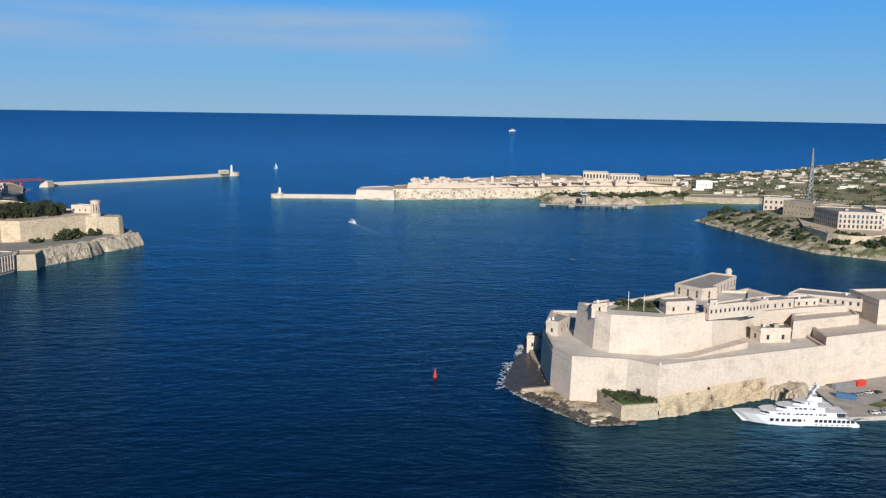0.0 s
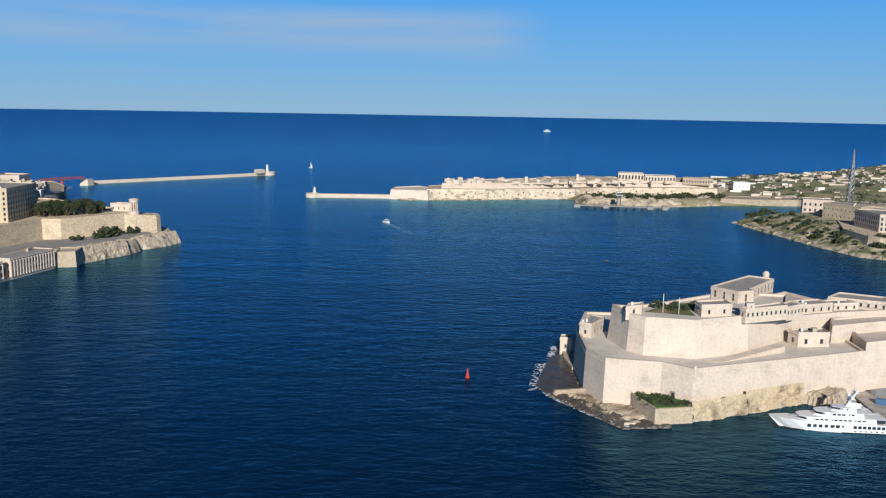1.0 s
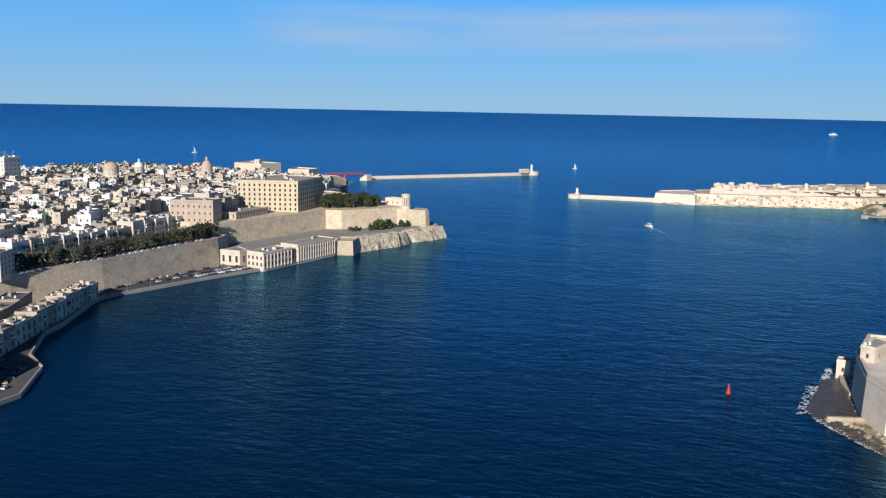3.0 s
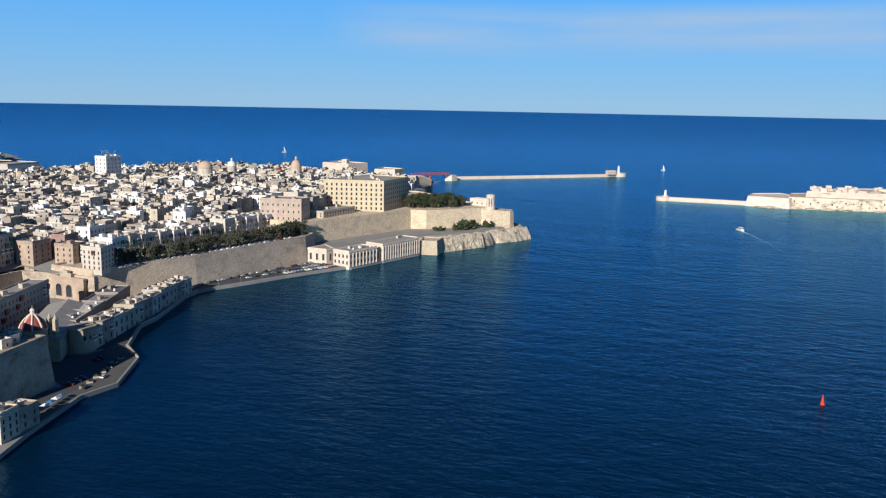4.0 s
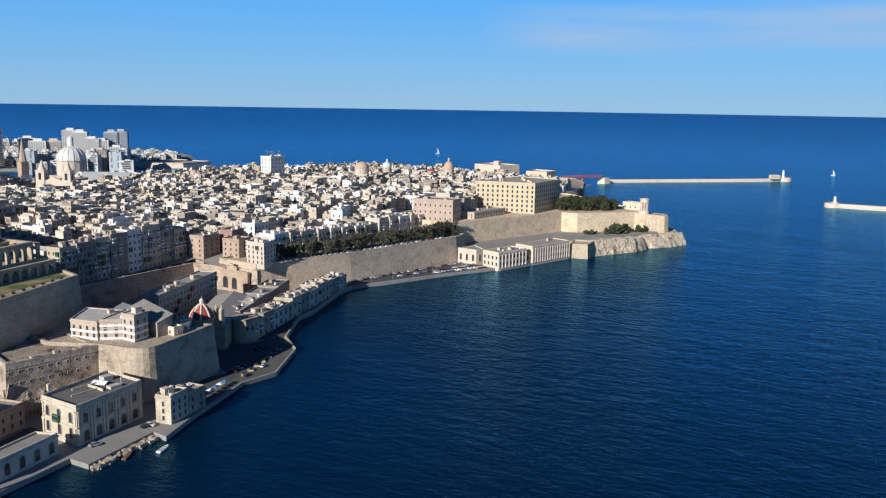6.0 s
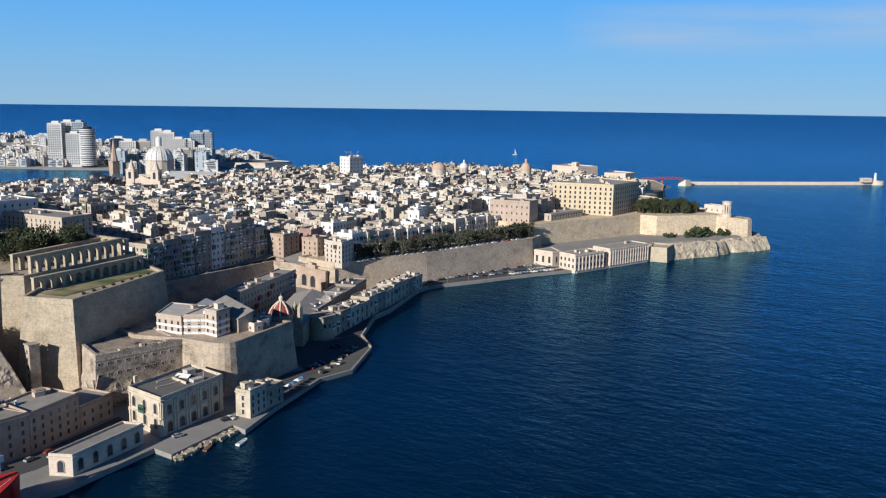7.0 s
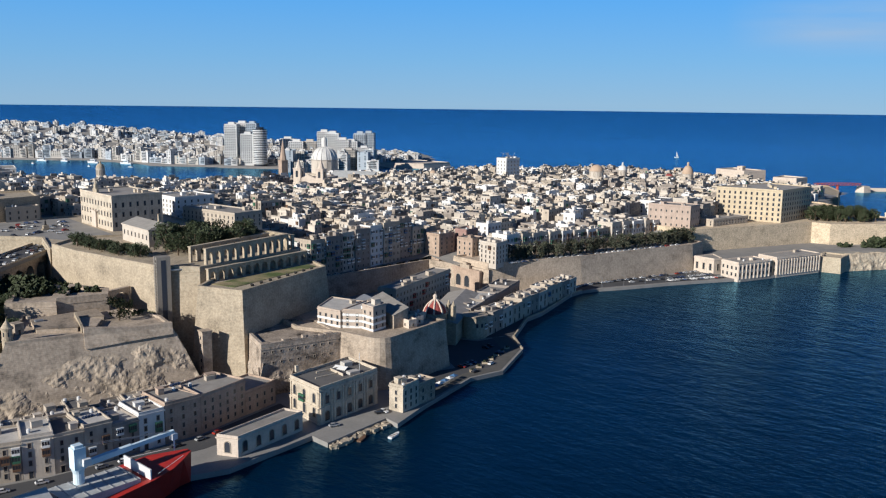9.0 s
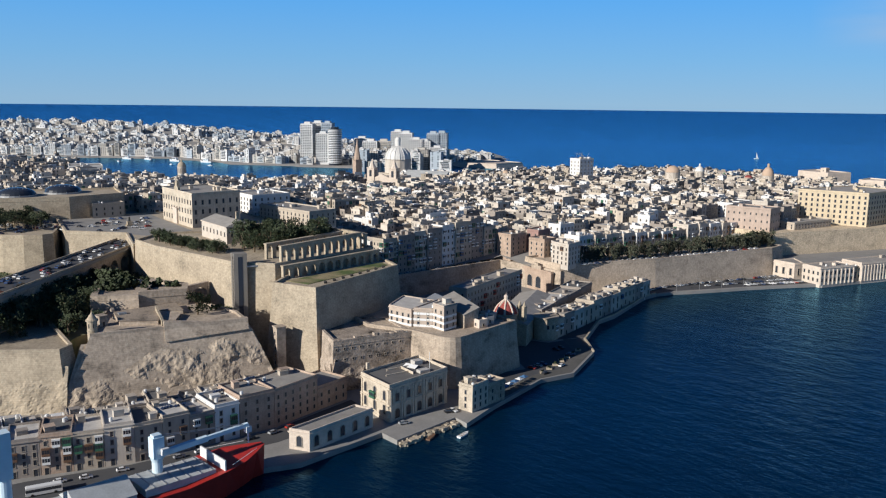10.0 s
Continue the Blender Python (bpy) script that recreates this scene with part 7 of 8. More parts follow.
part("wall", Shape().prism(ccw([(-382.3, 108.8), (-378.4, 115.2), (-389.8, 121.4), (-401.5, 114.4)]), 30.9, 32.4), M_RAMPART, _t)
part("roof", Shape().prism(ccw([(-382.3, 108.8), (-378.4, 115.2), (-389.8, 121.4), (-401.5, 114.4)]), 32.4, 32.7, -0.2), M_RAMPART, _t)
part("stair_wall", Shape().prism(ccw([(-375.9, 109.6), (-399.2, 113.4), (-399.4, 112.4), (-376.1, 108.6)]), 31, [33.4, 35.2, 35.2, 33.4]), M_LIME, _t)
_t = thing("store_hut", -391.5, 86.5, 31, 0.3, "small stone hut beside the lookout turret", "hut")
part("wall", Shape().box(-2.2, -2.0, 0, 2.2, 2.0, 4.6), M_RAMPART, _t)
part("roof", Shape().box(-2.4, -2.2, 4.6, 2.4, 2.2, 4.9), M_RAMPART, _t)
part("door", Shape().box(2.2, -0.5, 0, 2.26, 0.5, 2.1), M_GLASS, _t)
for _x, _y, _z, _k, _sc in ((-389, 129, 31, "broad", 1.55), (-394, 133, 31, "broad", 1.2), (-392, 139, 31, "shrub", 1.4)):
    tree(_x, _y, _z, _k, _sc, "dark evergreen tree on the bastion terrace", "bastion trees")
_spots = []
for _i in range(44):
    _r = random.Random(610 + _i)
    _f = _r.random()
    _spots.append((-434 - 36 * _f, 98 + 14 * _r.random() + 4 * _f, 37.2, _r.uniform(0.8, 2.4)))
for _i in range(8):
    _r = random.Random(660 + _i)
    _spots.append((-423 - 9 * _r.random(), 115 + 2.4 * _i, 37.6, _r.uniform(0.5, 1.6)))
bushes("cavalier_bushes", _spots, "dark bushes grown over the top of the cavalier", 0.6)

# chapel-like hall, palace and blocks round the square
_t = thing("garden_hall", -482, 180, 50.2, radians(3), "cream two-storey hall with a hipped roof in the garden", "hall")
part("wall", Shape().box(-18, -9, -3, 18, 9, 9.2), M_HOUSE[1], _t)
part("cornice", Shape().box(-18.5, -9.5, 9.2, 18.5, 9.5, 9.8), M_LIME_PALE, _t)
part("roof", Shape().add([(-18.6, -9.6, 9.8), (18.6, -9.6, 9.8), (18.6, 9.6, 9.8), (-18.6, 9.6, 9.8), (-18.6, 0, 13), (15, 0, 13)], [(0, 1, 5, 4), (1, 2, 5), (2, 3, 4, 5), (3, 0, 4), (3, 2, 1, 0)]), M_ROOF, _t)
for _i in range(7):
    _w2 = part("window", window_mesh(1.2, 2.4), None, _t)
    _w2.location = (-15 + _i * 5, -9.0, 4.0)
for _i in range(3):
    _w2 = part("window", window_mesh(1.2, 2.4), None, _t)
    _w2.location, _w2.rotation_euler = (18.0, -6 + _i * 6, 4.0), (0, 0, math.pi / 2)
part("chimney", Shape().box(12, -1, 12, 13.4, 0.6, 17.5), M_LIME, _t)

_pal = building("palace", [(-605, 179), (-552, 182), (-558, 217), (-611, 214)], 47.6, 69.5, M_CUSTOM, "grand baroque stone palace on the square", "palace", rows=3, gap=4.6, win=(1.4, 3.0), arch=False, foot=1.5, rooms=4, top_gap=2.0)
part("roof_ornament", Shape().box(-3, -17.2, 21.9, 5, -15.6, 25).box(-1, -17.2, 25, 3, -15.6, 28).drum(1, -16.4, 28, 30, 0.8, 0.1, n=8), M_LIME, _pal)
part("portal", Shape().box(-3, -18.6, 0, 5, -16.9, 10).box(-4, -19.0, 10, 6, -16.9, 11), M_LIME_PALE, _pal)
KEEP_FREE += [(-740, 20, -630, 180), (-620, 165, -540, 225), (-505, 160, -455, 200), (-660, 100, -520, 240)]
building("white_block", [(-638, 243), (-608, 246), (-612, 278), (-642, 275)], 44, 60, M_HOUSE[2], "plain white rendered town block", "building", rows=4, gap=4.5, rooms=2)
building("brown_block", [(-580, 240), (-524, 252), (-530, 275), (-586, 262)], 46, 56.5, M_HOUSE[0], "long brown stone block behind the garden", "building", rows=3, gap=4.2, rooms=3)
KEEP_FREE += [(-645, 235, -600, 285), (-592, 235, -515, 280)]
building("kiosk_house", [(-640, 140), (-632, 138), (-634, 160), (-643, 160)], 47.6, 57, M_HOUSE[0], "small stone guard house below the bastion wall", "building", rows=2, gap=5, rooms=0)
_t = thing("monument", -583, 150, 47.6, 0, "dark bronze statue on a stone plinth in the square", "monument")
part("plinth", Shape().box(-1.6, -1.6, 0, 1.6, 1.6, 3.0).box(-2.2, -2.2, 0, 2.2, 2.2, 0.8), M_LIME, _t)
part("figure", Shape().drum(0, 0, 3.0, 5.5, 0.8, 0.5, n=8).dome(0, 0, 5.5, 0.4, 0.8, 8, 4), M_TYRE, _t)
# roof lights on the museum bastion
for _x, _y in ((-668, 96), (-676, 128)):
    _t = thing("glazed_roof_dome", _x, _y, 62, 0, "shallow glazed roof light on the bastion", "roof light")
    part("frame", Shape().drum(0, 0, -0.5, 1.2, 13, n=24), M_METAL, _t)
    part("glass", Shape().dome(0, 0, 1.2, 12.6, 5.0, 24, 5), M_GLASS, _t)
    for _i in range(12):
        _aa = 2 * math.pi * _i / 12
        part("rib", Shape().beam((12.7 * math.cos(_aa), 12.7 * math.sin(_aa), 1.3), (6.5 * math.cos(_aa), 6.5 * math.sin(_aa), 5.7), 0.22, 4), M_METAL, _t)

# the road viaduct up to the square
VA, VB = Vector((-412.0, 35.0)), Vector((-545.0, 141.0))
_u = (VB - VA).normalized()
_nv = Vector((-_u.y, _u.x))
_s = Shape()
_ang = math.atan2(_u.y, _u.x)
_t = thing("road_viaduct", VA.x, VA.y, 0, _ang, "stone road viaduct with arches climbing to the square", "viaduct")
_L = (VB - VA).length
part("carriageway", Shape().box(0, -9, 43.0, _L, 9, 43.9), M_ASPHALT, _t)
for _y in (-9.6, 9.0):
    part("pavement", Shape().box(0, _y - 0.5 * (_y < 0), 42.6, _L, _y + 1.2, 44.1), M_PAVE, _t)
    part("parapet", Shape().box(0, _y, 44.1, _L, _y + 0.5, 45.1), M_LIME, _t)
part("substructure", Shape().box(0, -8.6, 10, _L - 78, 8.6, 43.0), M_RAMPART, _t)
for _i in range(6):
    _x0 = _L - 78 + _i * 13
    part("pier", Shape().box(_x0, -8.6, 10, _x0 + 3.5, 8.6, 43.0), M_RAMPART, _t)
    part("spandrel", Shape().box(_x0 + 3.5, -8.6, 39.6, _x0 + 13, 8.6, 43.0), M_RAMPART, _t)
    _q = Shape()
    _arc = [(_x0 + 8.25 - 4.75 * math.cos(math.pi * _j / 8), 34.7 + 4.75 * math.sin(math.pi * _j / 8)) for _j in range(9)]
    _v = [(_a, _b, _c) for _b in (-8.6, 8.6) for _a, _c in _arc] + [(_a, _b, 39.6) for _b in (-8.6, 8.6) for _a, _c in _arc]
    _q.add(_v, [_f for _j in range(8) for _f in ((_j, _j + 1, 19 + _j, 18 + _j), (10 + _j, 9 + _j, 27 + _j, 28 + _j), (_j + 1, _j, 9 + _j, 10 + _j))])
    part("arch", _q, M_RAMPART, _t)
    part("arch_back", Shape().box(_x0 + 3.5, 2, 10, _x0 + 13, 2.6, 40), M_LIME, _t)
for _i in range(46):
    _r = random.Random(700 + _i)
    _o = VA.lerp(VB, 0.04 + 0.95 * _i / 46) + _nv * _r.choice((-6.2, -2.0, 2.0, 6.2))
    car(_o.x, _o.y, 43.95, _ang)
for _i in range(46):
    _r = random.Random(800 + _i)
    _x, _y = _r.uniform(-640, -590), _r.uniform(60, 112)
    if _y > 60 + (-_x - 590) * -0.2 and _x < -582 - 0.2 * (_y - 70):
        car(_x, _y, 46.05, _r.choice((0.2, 0.25, 1.8)))
for _i in range(26):
    _r = random.Random(850 + _i)
    car(_r.uniform(-628, -560), _r.uniform(116, 172), 47.7, _r.uniform(0, 3))
setting("road_square", Shape().prism([(-634, 118), (-575, 111), (-547, 140), (-524, 152), (-524, 178), (-634, 178)], 47.4, 47.66), M_PAVE, "paved square before the palace", "road")

# trees of the gardens
for _i in range(22):
    _r = random.Random(1250 + _i)
    _o = VA.lerp(VB, 0.12 + 0.5 * _i / 22) - _nv * _r.uniform(-13, -10) * -1.0
    tree(_o.x, _o.y, 24.3, "pine", _r.uniform(1.5, 1.9), "tall dark pine beside the viaduct", "ditch garden trees")
for _i in range(86):
    _r = random.Random(900 + _i)
    tree(_r.uniform(-500, -404), _r.uniform(30, 100), 24.3, _r.choice(("pine", "broad", "pine")), _r.uniform(1.2, 1.9), "dark pine in the ditch garden", "ditch garden trees")
for _i in range(30):
    _r = random.Random(960 + _i)
    tree(_r.uniform(-505, -440), _r.uniform(98, 134), 24.3, _r.choice(("broad", "pine")), _r.uniform(0.9, 1.35), "dark shrubby tree under the viaduct", "ditch trees")
for _i in range(6):
    _r = random.Random(980 + _i)
    tree(_r.uniform(-412, -398), _r.uniform(132, 150), 20, "broad", _r.uniform(1.2, 1.6), "dark tree in the ditch beside the lift", "ditch trees")
for _i in range(52):
    _r = random.Random(1000 + _i)
    tree(_r.uniform(-452, -426), _r.uniform(172, 222), 50.2, _r.choice(("broad", "pine")), _r.uniform(1.2, 1.7), "dense dark green garden tree", "upper garden trees")
for _i in range(36):
    _r = random.Random(1100 + _i)
    tree(-497 + _i * 1.75, 138 + _r.uniform(0, 9) + _i * 0.4, 50.2, "broad", _r.uniform(0.7, 0.95), "clipped dark garden tree along the wall", "upper garden trees")
for _i in range(26):
    _r = random.Random(1200 + _i)
    tree(_r.uniform(-640, -600), _r.uniform(66, 112), 46, "pine", _r.uniform(0.9, 1.4), "dark pine beside the gate bastion", "gate trees")


# ---- the cargo ship at the quay ----
M_HULL = material("red_hull_paint", (0.36, 0.025, 0.018), rough=0.5, coarse=0.12, fine=0.08, size=3, streak=0.1)
_t = thing("cargo_ship", -272.5, 109, 0, radians(-81), "red-hulled cargo ship with pale blue cranes moored at the quay", "ship")
part("hull", hull(Shape(), [(-3, 0.1, 1.2, 11.5), (2, 0.8, 4.5, 11.0), (8, 4, 8, 10.5), (16, 7.5, 9.5, 9.5), (30, 9.5, 10, 8.0), (110, 9.5, 10, 8.0)]), M_HULL, _t)
M_HATCH = material("pale_grey_hatch_paint", (0.42, 0.43, 0.42), rough=0.6, coarse=0.14, fine=0.1, size=3, stain=0.2)
M_CRANE = material("pale_blue_crane_paint", (0.56, 0.68, 0.74), rough=0.45, coarse=0.08, size=3)
part("foredeck", Shape().prism(ccw([(0, -2.2), (7, -6.8), (15, -8.8), (15, 8.8), (7, 6.8), (0, 2.2)]), 8.5, 9.7), M_RUST, _t)
part("breakwater_plate", Shape().box(16, -8.5, 8, 16.5, 8.5, 13), M_WHITE, _t)
for _i in range(3):
    _h2 = part("hatch_cover", Shape().box(19 + _i * 27, -7, 8, 43 + _i * 27, 7, 10.4), M_HATCH, _t, "grey steel hatch cover")
    for _j in range(6):
        part("hatch_rib", Shape().box(20 + _i * 27 + _j * 4, -7.1, 10.4, 20.3 + _i * 27 + _j * 4, 7.1, 10.6), M_METAL, _h2)
_c = part("crane_post", Shape().drum(34, -4.0, 8, 10, 2.4, 1.7, n=16).drum(34, -4.0, 10, 14, 1.7, n=16).drum(34, -4.0, 14, 15.5, 1.7, 2.2, n=16).box(32.1, -5.8, 15.5, 35.9, -2.2, 22.4).box(32.6, -5.3, 22.4, 35.4, -2.7, 23.2), M_CRANE, _t)
part("cab", Shape().box(31.2, -2.2, 16.5, 33.6, -0.6, 18.8), M_WHITE, _c)
part("jib", Shape().beam((32.5, -3.9, 16.2), (17, -2.0, 18.0), 1.25, 4).beam((17, -2.0, 18.0), (2.5, -0.2, 19.6), 0.95, 4), M_CRANE, _c)
part("hoist_block", Shape().box(1.6, -1.1, 16.9, 3.6, 0.7, 19.0).beam((2.5, -0.2, 13), (2.5, -0.2, 17), 0.3, 5), M_WHITE, _c)
part("jib_tie", Shape().beam((34, -4.8, 22.6), (3.5, -0.4, 20.0), 0.12, 4).beam((34, -3.2, 22.6), (3.5, 0.0, 20.0), 0.12, 4), M_METAL, _c)
part("crane_post", Shape().drum(80, -4.0, 8, 22, 1.9, n=16).box(78, -6, 22, 82, -2, 36), M_CRANE, _t)
part("rail", Shape().beam((2, -4.4, 12.2), (14, -9.2, 11.2), 0.1, 4).beam((2, 4.4, 12.2), (14, 9.2, 11.2), 0.1, 4), M_WHITE, _t)
part("tent_cover", Shape().add([(46, -8, 10.6), (64, -8, 10.6), (64, 8, 10.6), (46, 8, 10.6), (46, 0, 14.5), (64, 0, 14.5)], [(0, 1, 5, 4), (2, 3, 4, 5), (1, 2, 5), (3, 0, 4), (3, 2, 1, 0)]), M_HATCH, _t)


# ---- the lower gardens and the curtain wall ----
building("corner_mansion", [(-440, 394), (-423.5, 394), (-430, 411), (-444, 410)], 21.4, 36.5, M_HOUSE[1], "cream four-storey corner mansion above the gate", rows=4, gap=3.6, rooms=2, balconies=("brown",), balcony_rate=0.1)
_t = thing("city_gate", -450, 388.6, 2, 0, "arched stone town gate between the ramparts", "gate")
# brown ashlar darkens the gate wall in place of the shade it lacks
part("wall", Shape().box(-14, 0, 0, 16, 2.2, 15).box(-14.4, -0.4, 13.5, 16.4, 2.4, 14.3), M_BROWN, _t)
for _x in (-6, 3):
    _w2 = part("gate_arch", window_mesh(5.0, 5.5, True, True), None, _t)
    _w2.location = (_x, -0.02, 2.0)
part("crest", Shape().box(-5, 0.2, 15, 5, 2, 17.5).box(-2, 0.2, 17.5, 2, 2, 19), M_RAMPART, _t)
_y = 284.0
_i = 0
while _y < 384:
    _w = (12, 15, 11, 14, 12, 16, 13, 12)[_i % 8]
    _z = 41 + (_i * 29 % 7) * 1.1
    _x = np.interp(_y, [284, 384], [-481, -496]) + (0.0, 0.9, -0.6, 0.4)[_i % 4]
    # mostly the darker stones, standing in for the deep shade on these fronts
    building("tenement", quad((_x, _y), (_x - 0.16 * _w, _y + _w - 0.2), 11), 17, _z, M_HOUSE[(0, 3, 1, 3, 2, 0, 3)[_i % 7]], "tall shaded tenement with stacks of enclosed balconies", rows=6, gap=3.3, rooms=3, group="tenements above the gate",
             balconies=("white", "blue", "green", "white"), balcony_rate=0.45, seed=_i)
    _y += _w
    _i += 1
setting("road_tenements", Shape().prism(ccw([(-476.6, 286), (-487.2, 384), (-495.5, 384), (-480.5, 286)]), 16.9, 17.08), M_ASPHALT, "narrow asphalt street in front of the tenements", "road")
for _i in range(15):
    if _i % 5 != 3:
        _f = _i / 14
        car(-478.7 - 9.8 * _f, 290 + 90 * _f, 17.08, radians(96))
# pink lowered so the shadow over the gate houses sits in the colour
M_PINK = material("shaded_pink_stone", (0.30, 0.19, 0.165), coarse=0.15, fine=0.1, size=4, streak=0.12)
building("gate_house", [(-494, 388.5), (-481, 391), (-484, 408), (-497, 405)], 17, 36, M_BROWN, "tall plain brown stone house beside the gate", rows=5, gap=4.4, rooms=2, seed=3)
building("gate_house", [(-487, 411), (-476.5, 413), (-479.5, 427), (-490, 425)], 17, 38, M_PINK, "narrow pink-washed house with rounded windows", rows=4, gap=3.6, win=(1.2, 2.0), arch=True, rooms=1, seed=5)
building("gate_house", [(-475, 403), (-461, 405.5), (-464, 419), (-478, 416)], 17, 34, M_BROWN, "brown stone house behind the corner mansion", rows=4, gap=3.6, rooms=2, seed=7)
KEEP_FREE += [(-500, 280, -470, 392), (-455, 385, -420, 420), (-497, 388, -456, 428)]
_y, _i = 414.0, 0
while _y < 600:
    _w = (13, 16, 11, 18, 14)[_i % 5]
    _z = 32.5 + (_i * 31 % 8) * 0.55
    building("terrace_house", quad((-448, _y), (-448 - 0.12 * _w, _y + _w - 0.2), 14), 21.4, _z, M_HOUSE[(1, 2, 0, 1, 1, 2)[_i % 6]], "pale terrace house with balconies facing the harbour", rows=3, gap=3.3, rooms=3, group="houses above the curtain wall",
             balconies=("green", "brown", "white"), balcony_rate=0.3, seed=_i)
    _y += _w
    _i += 1
KEEP_FREE += [(-464, 405, -430, 606)]
for _i in range(44):
    _r = random.Random(1300 + _i)
    _y = 412 + _i * 4.3
    _x = np.interp(_y, [400, 467, 582], [-436, -426, -412]) + _r.uniform(-4, 4)
    tree(_x, _y, 21.4, "street", _r.uniform(1.3, 1.75), "street tree with a grey-green winter crown", "trees on the curtain wall")
for _i in range(30):
    _r = random.Random(1400 + _i)
    _y = 410 + _i * 5.6
    car(np.interp(_y, [400, 467, 582], [-426, -417.5, -404]), _y, 21.6, 1.4)
for _i in range(10):
    _r = random.Random(1450 + _i)
    tree(_r.uniform(-425, -408), _r.uniform(578, 600), 21.4, "pine", _r.uniform(0.9, 1.2), "dark pine at the wall's corner", "pines at the corner")

M_HOSPITAL = material("ochre_stone_front", (0.52, 0.43, 0.30), coarse=0.12, fine=0.1, size=7, grain=0.9, streak=0.10, courses=0.10)
building("brown_palazzo", [(-459, 604), (-424, 615), (-428, 634), (-463, 625)], 28, 47.5, material("brown_stucco", (0.40, 0.315, 0.26), coarse=0.15, fine=0.1, size=5, streak=0.12), "long brown palazzo with rows of windows", "building", rows=3, gap=4.2, rooms=2)
building("pale_terrace", [(-418, 640), (-416, 690), (-432, 692), (-434, 640)], 29.4, 35, M_HOUSE[0], "low stone terrace above the sunlit rampart", "building", rows=2, gap=4, rooms=2)
building("hospital_block", [(-397.5, 712), (-402, 770), (-446, 772), (-452, 694)], 29.4, 57.8, M_HOSPITAL, "massive honey-coloured six-storey block with regular windows", "building", rows=6, gap=4.4, win=(1.5, 2.4), rooms=7, seed=4)
for _i, (_x, _y, _w, _d, _z, _k) in enumerate(((-415, 648, 14, 15, 46, 3), (-417, 664, 14, 14, 43, 0), (-420, 679, 13, 13, 45, 3), (-432, 655, 14, 18, 49, 1), (-434, 674, 14, 16, 47, 2))):
    building("town_house", [from_grid(*p) for p in ((_x - _w / 2, _y - _d / 2), (_x + _w / 2, _y - _d / 2), (_x + _w / 2, _y + _d / 2), (_x - _w / 2, _y + _d / 2))], 29, _z, M_HOUSE[_k],
             "flat-roofed stone town house below the great block", rows=4, gap=3.4, group="old town houses", rooms=2, balconies=("brown", "green", "white"), balcony_rate=0.15, seed=20 + _i)
KEEP_FREE += [(-475, 685, -390, 810), (-490, 598, -415, 695)]
for _i in range(64):
    _r = random.Random(1500 + _i)
    _f = _r.random()
    _f *= 0.62
    tree(-392 + 62 * _f + _r.uniform(-6, 6), 752 + 62 * _f * 0.8 + _r.uniform(-4, 26), 29.4, _r.choice(("broad", "broad", "pine")), _r.uniform(1.15, 1.7), "dense dark evergreen in the lower gardens", "lower garden trees")
_t = thing("garden_temple", -366, 800, 29.4, 0.2, "small pale temple among the garden trees", "temple")
part("base", Shape().box(-6, -4, -0.5, 6, 4, 0.8), M_LIME_PALE, _t)
for _x in (-5, -1.7, 1.7, 5):
    for _y in (-3.2, 3.2):
        part("column", Shape().drum(_x, _y, 0.8, 6.8, 0.5, 0.42, n=10), M_LIME_PALE, _t)
part("cella", Shape().box(-3.6, -2, 0.8, 3.6, 2, 6.8), M_LIME_PALE, _t)
part("pediment", Shape().box(-6, -4, 6.8, 6, 4, 7.8).add([(-6, -4, 7.8), (6, -4, 7.8), (6, 4, 7.8), (-6, 4, 7.8), (0, -4, 9.6), (0, 4, 9.6)], [(0, 1, 4), (1, 2, 5, 4), (2, 3, 5), (3, 0, 4, 5)]), M_LIME_PALE, _t)
building("garden_lodge", [(-352, 812), (-328, 806), (-326, 815), (-350, 822)], 29.4, 36, M_LIME_PALE, "long low pale lodge behind the gardens", "building", rows=1, gap=5, rooms=0)

# the bell memorial
_t = thing("bell_memorial", -321, 792, 29.4, 0, "round open bell temple of pale stone columns", "memorial")
part("podium", Shape().drum(0, 0, -9, 2.6, 5.2, 4.6, n=16), M_LIME_PALE, _t)
for _i in range(10):
    _aa = 2 * math.pi * _i / 10
    part("column", Shape().box(3.3 * math.cos(_aa) - 0.5, 3.3 * math.sin(_aa) - 0.5, 2.6, 3.3 * math.cos(_aa) + 0.5, 3.3 * math.sin(_aa) + 0.5, 11, _aa), M_LIME_PALE, _t)
part("entablature", Shape().drum(0, 0, 11, 13.2, 4.3, n=20), M_LIME_PALE, _t)
part("cap", Shape().drum(0, 0, 13.2, 13.9, 4.7, n=20).dome(0, 0, 13.9, 3.4, 0.8, 20, 4), M_LIME_PALE, _t)
part("bell", Shape().drum(0, 0, 5, 8, 1.7, 1.0, n=12).dome(0, 0, 8, 1.0, 0.8, 12, 4), M_RUST, _t)
setting("wall_memorial", Shape().prism(ccw([(-329, 783), (-317.5, 786), (-302, 799), (-300.5, 806), (-308, 818), (-332, 806)]), 6, [29.2, 29.2, 27.4, 27.0, 27.4, 29.2], 1.2), M_SUNWALL, "pale stone platform of the memorial", "wall")
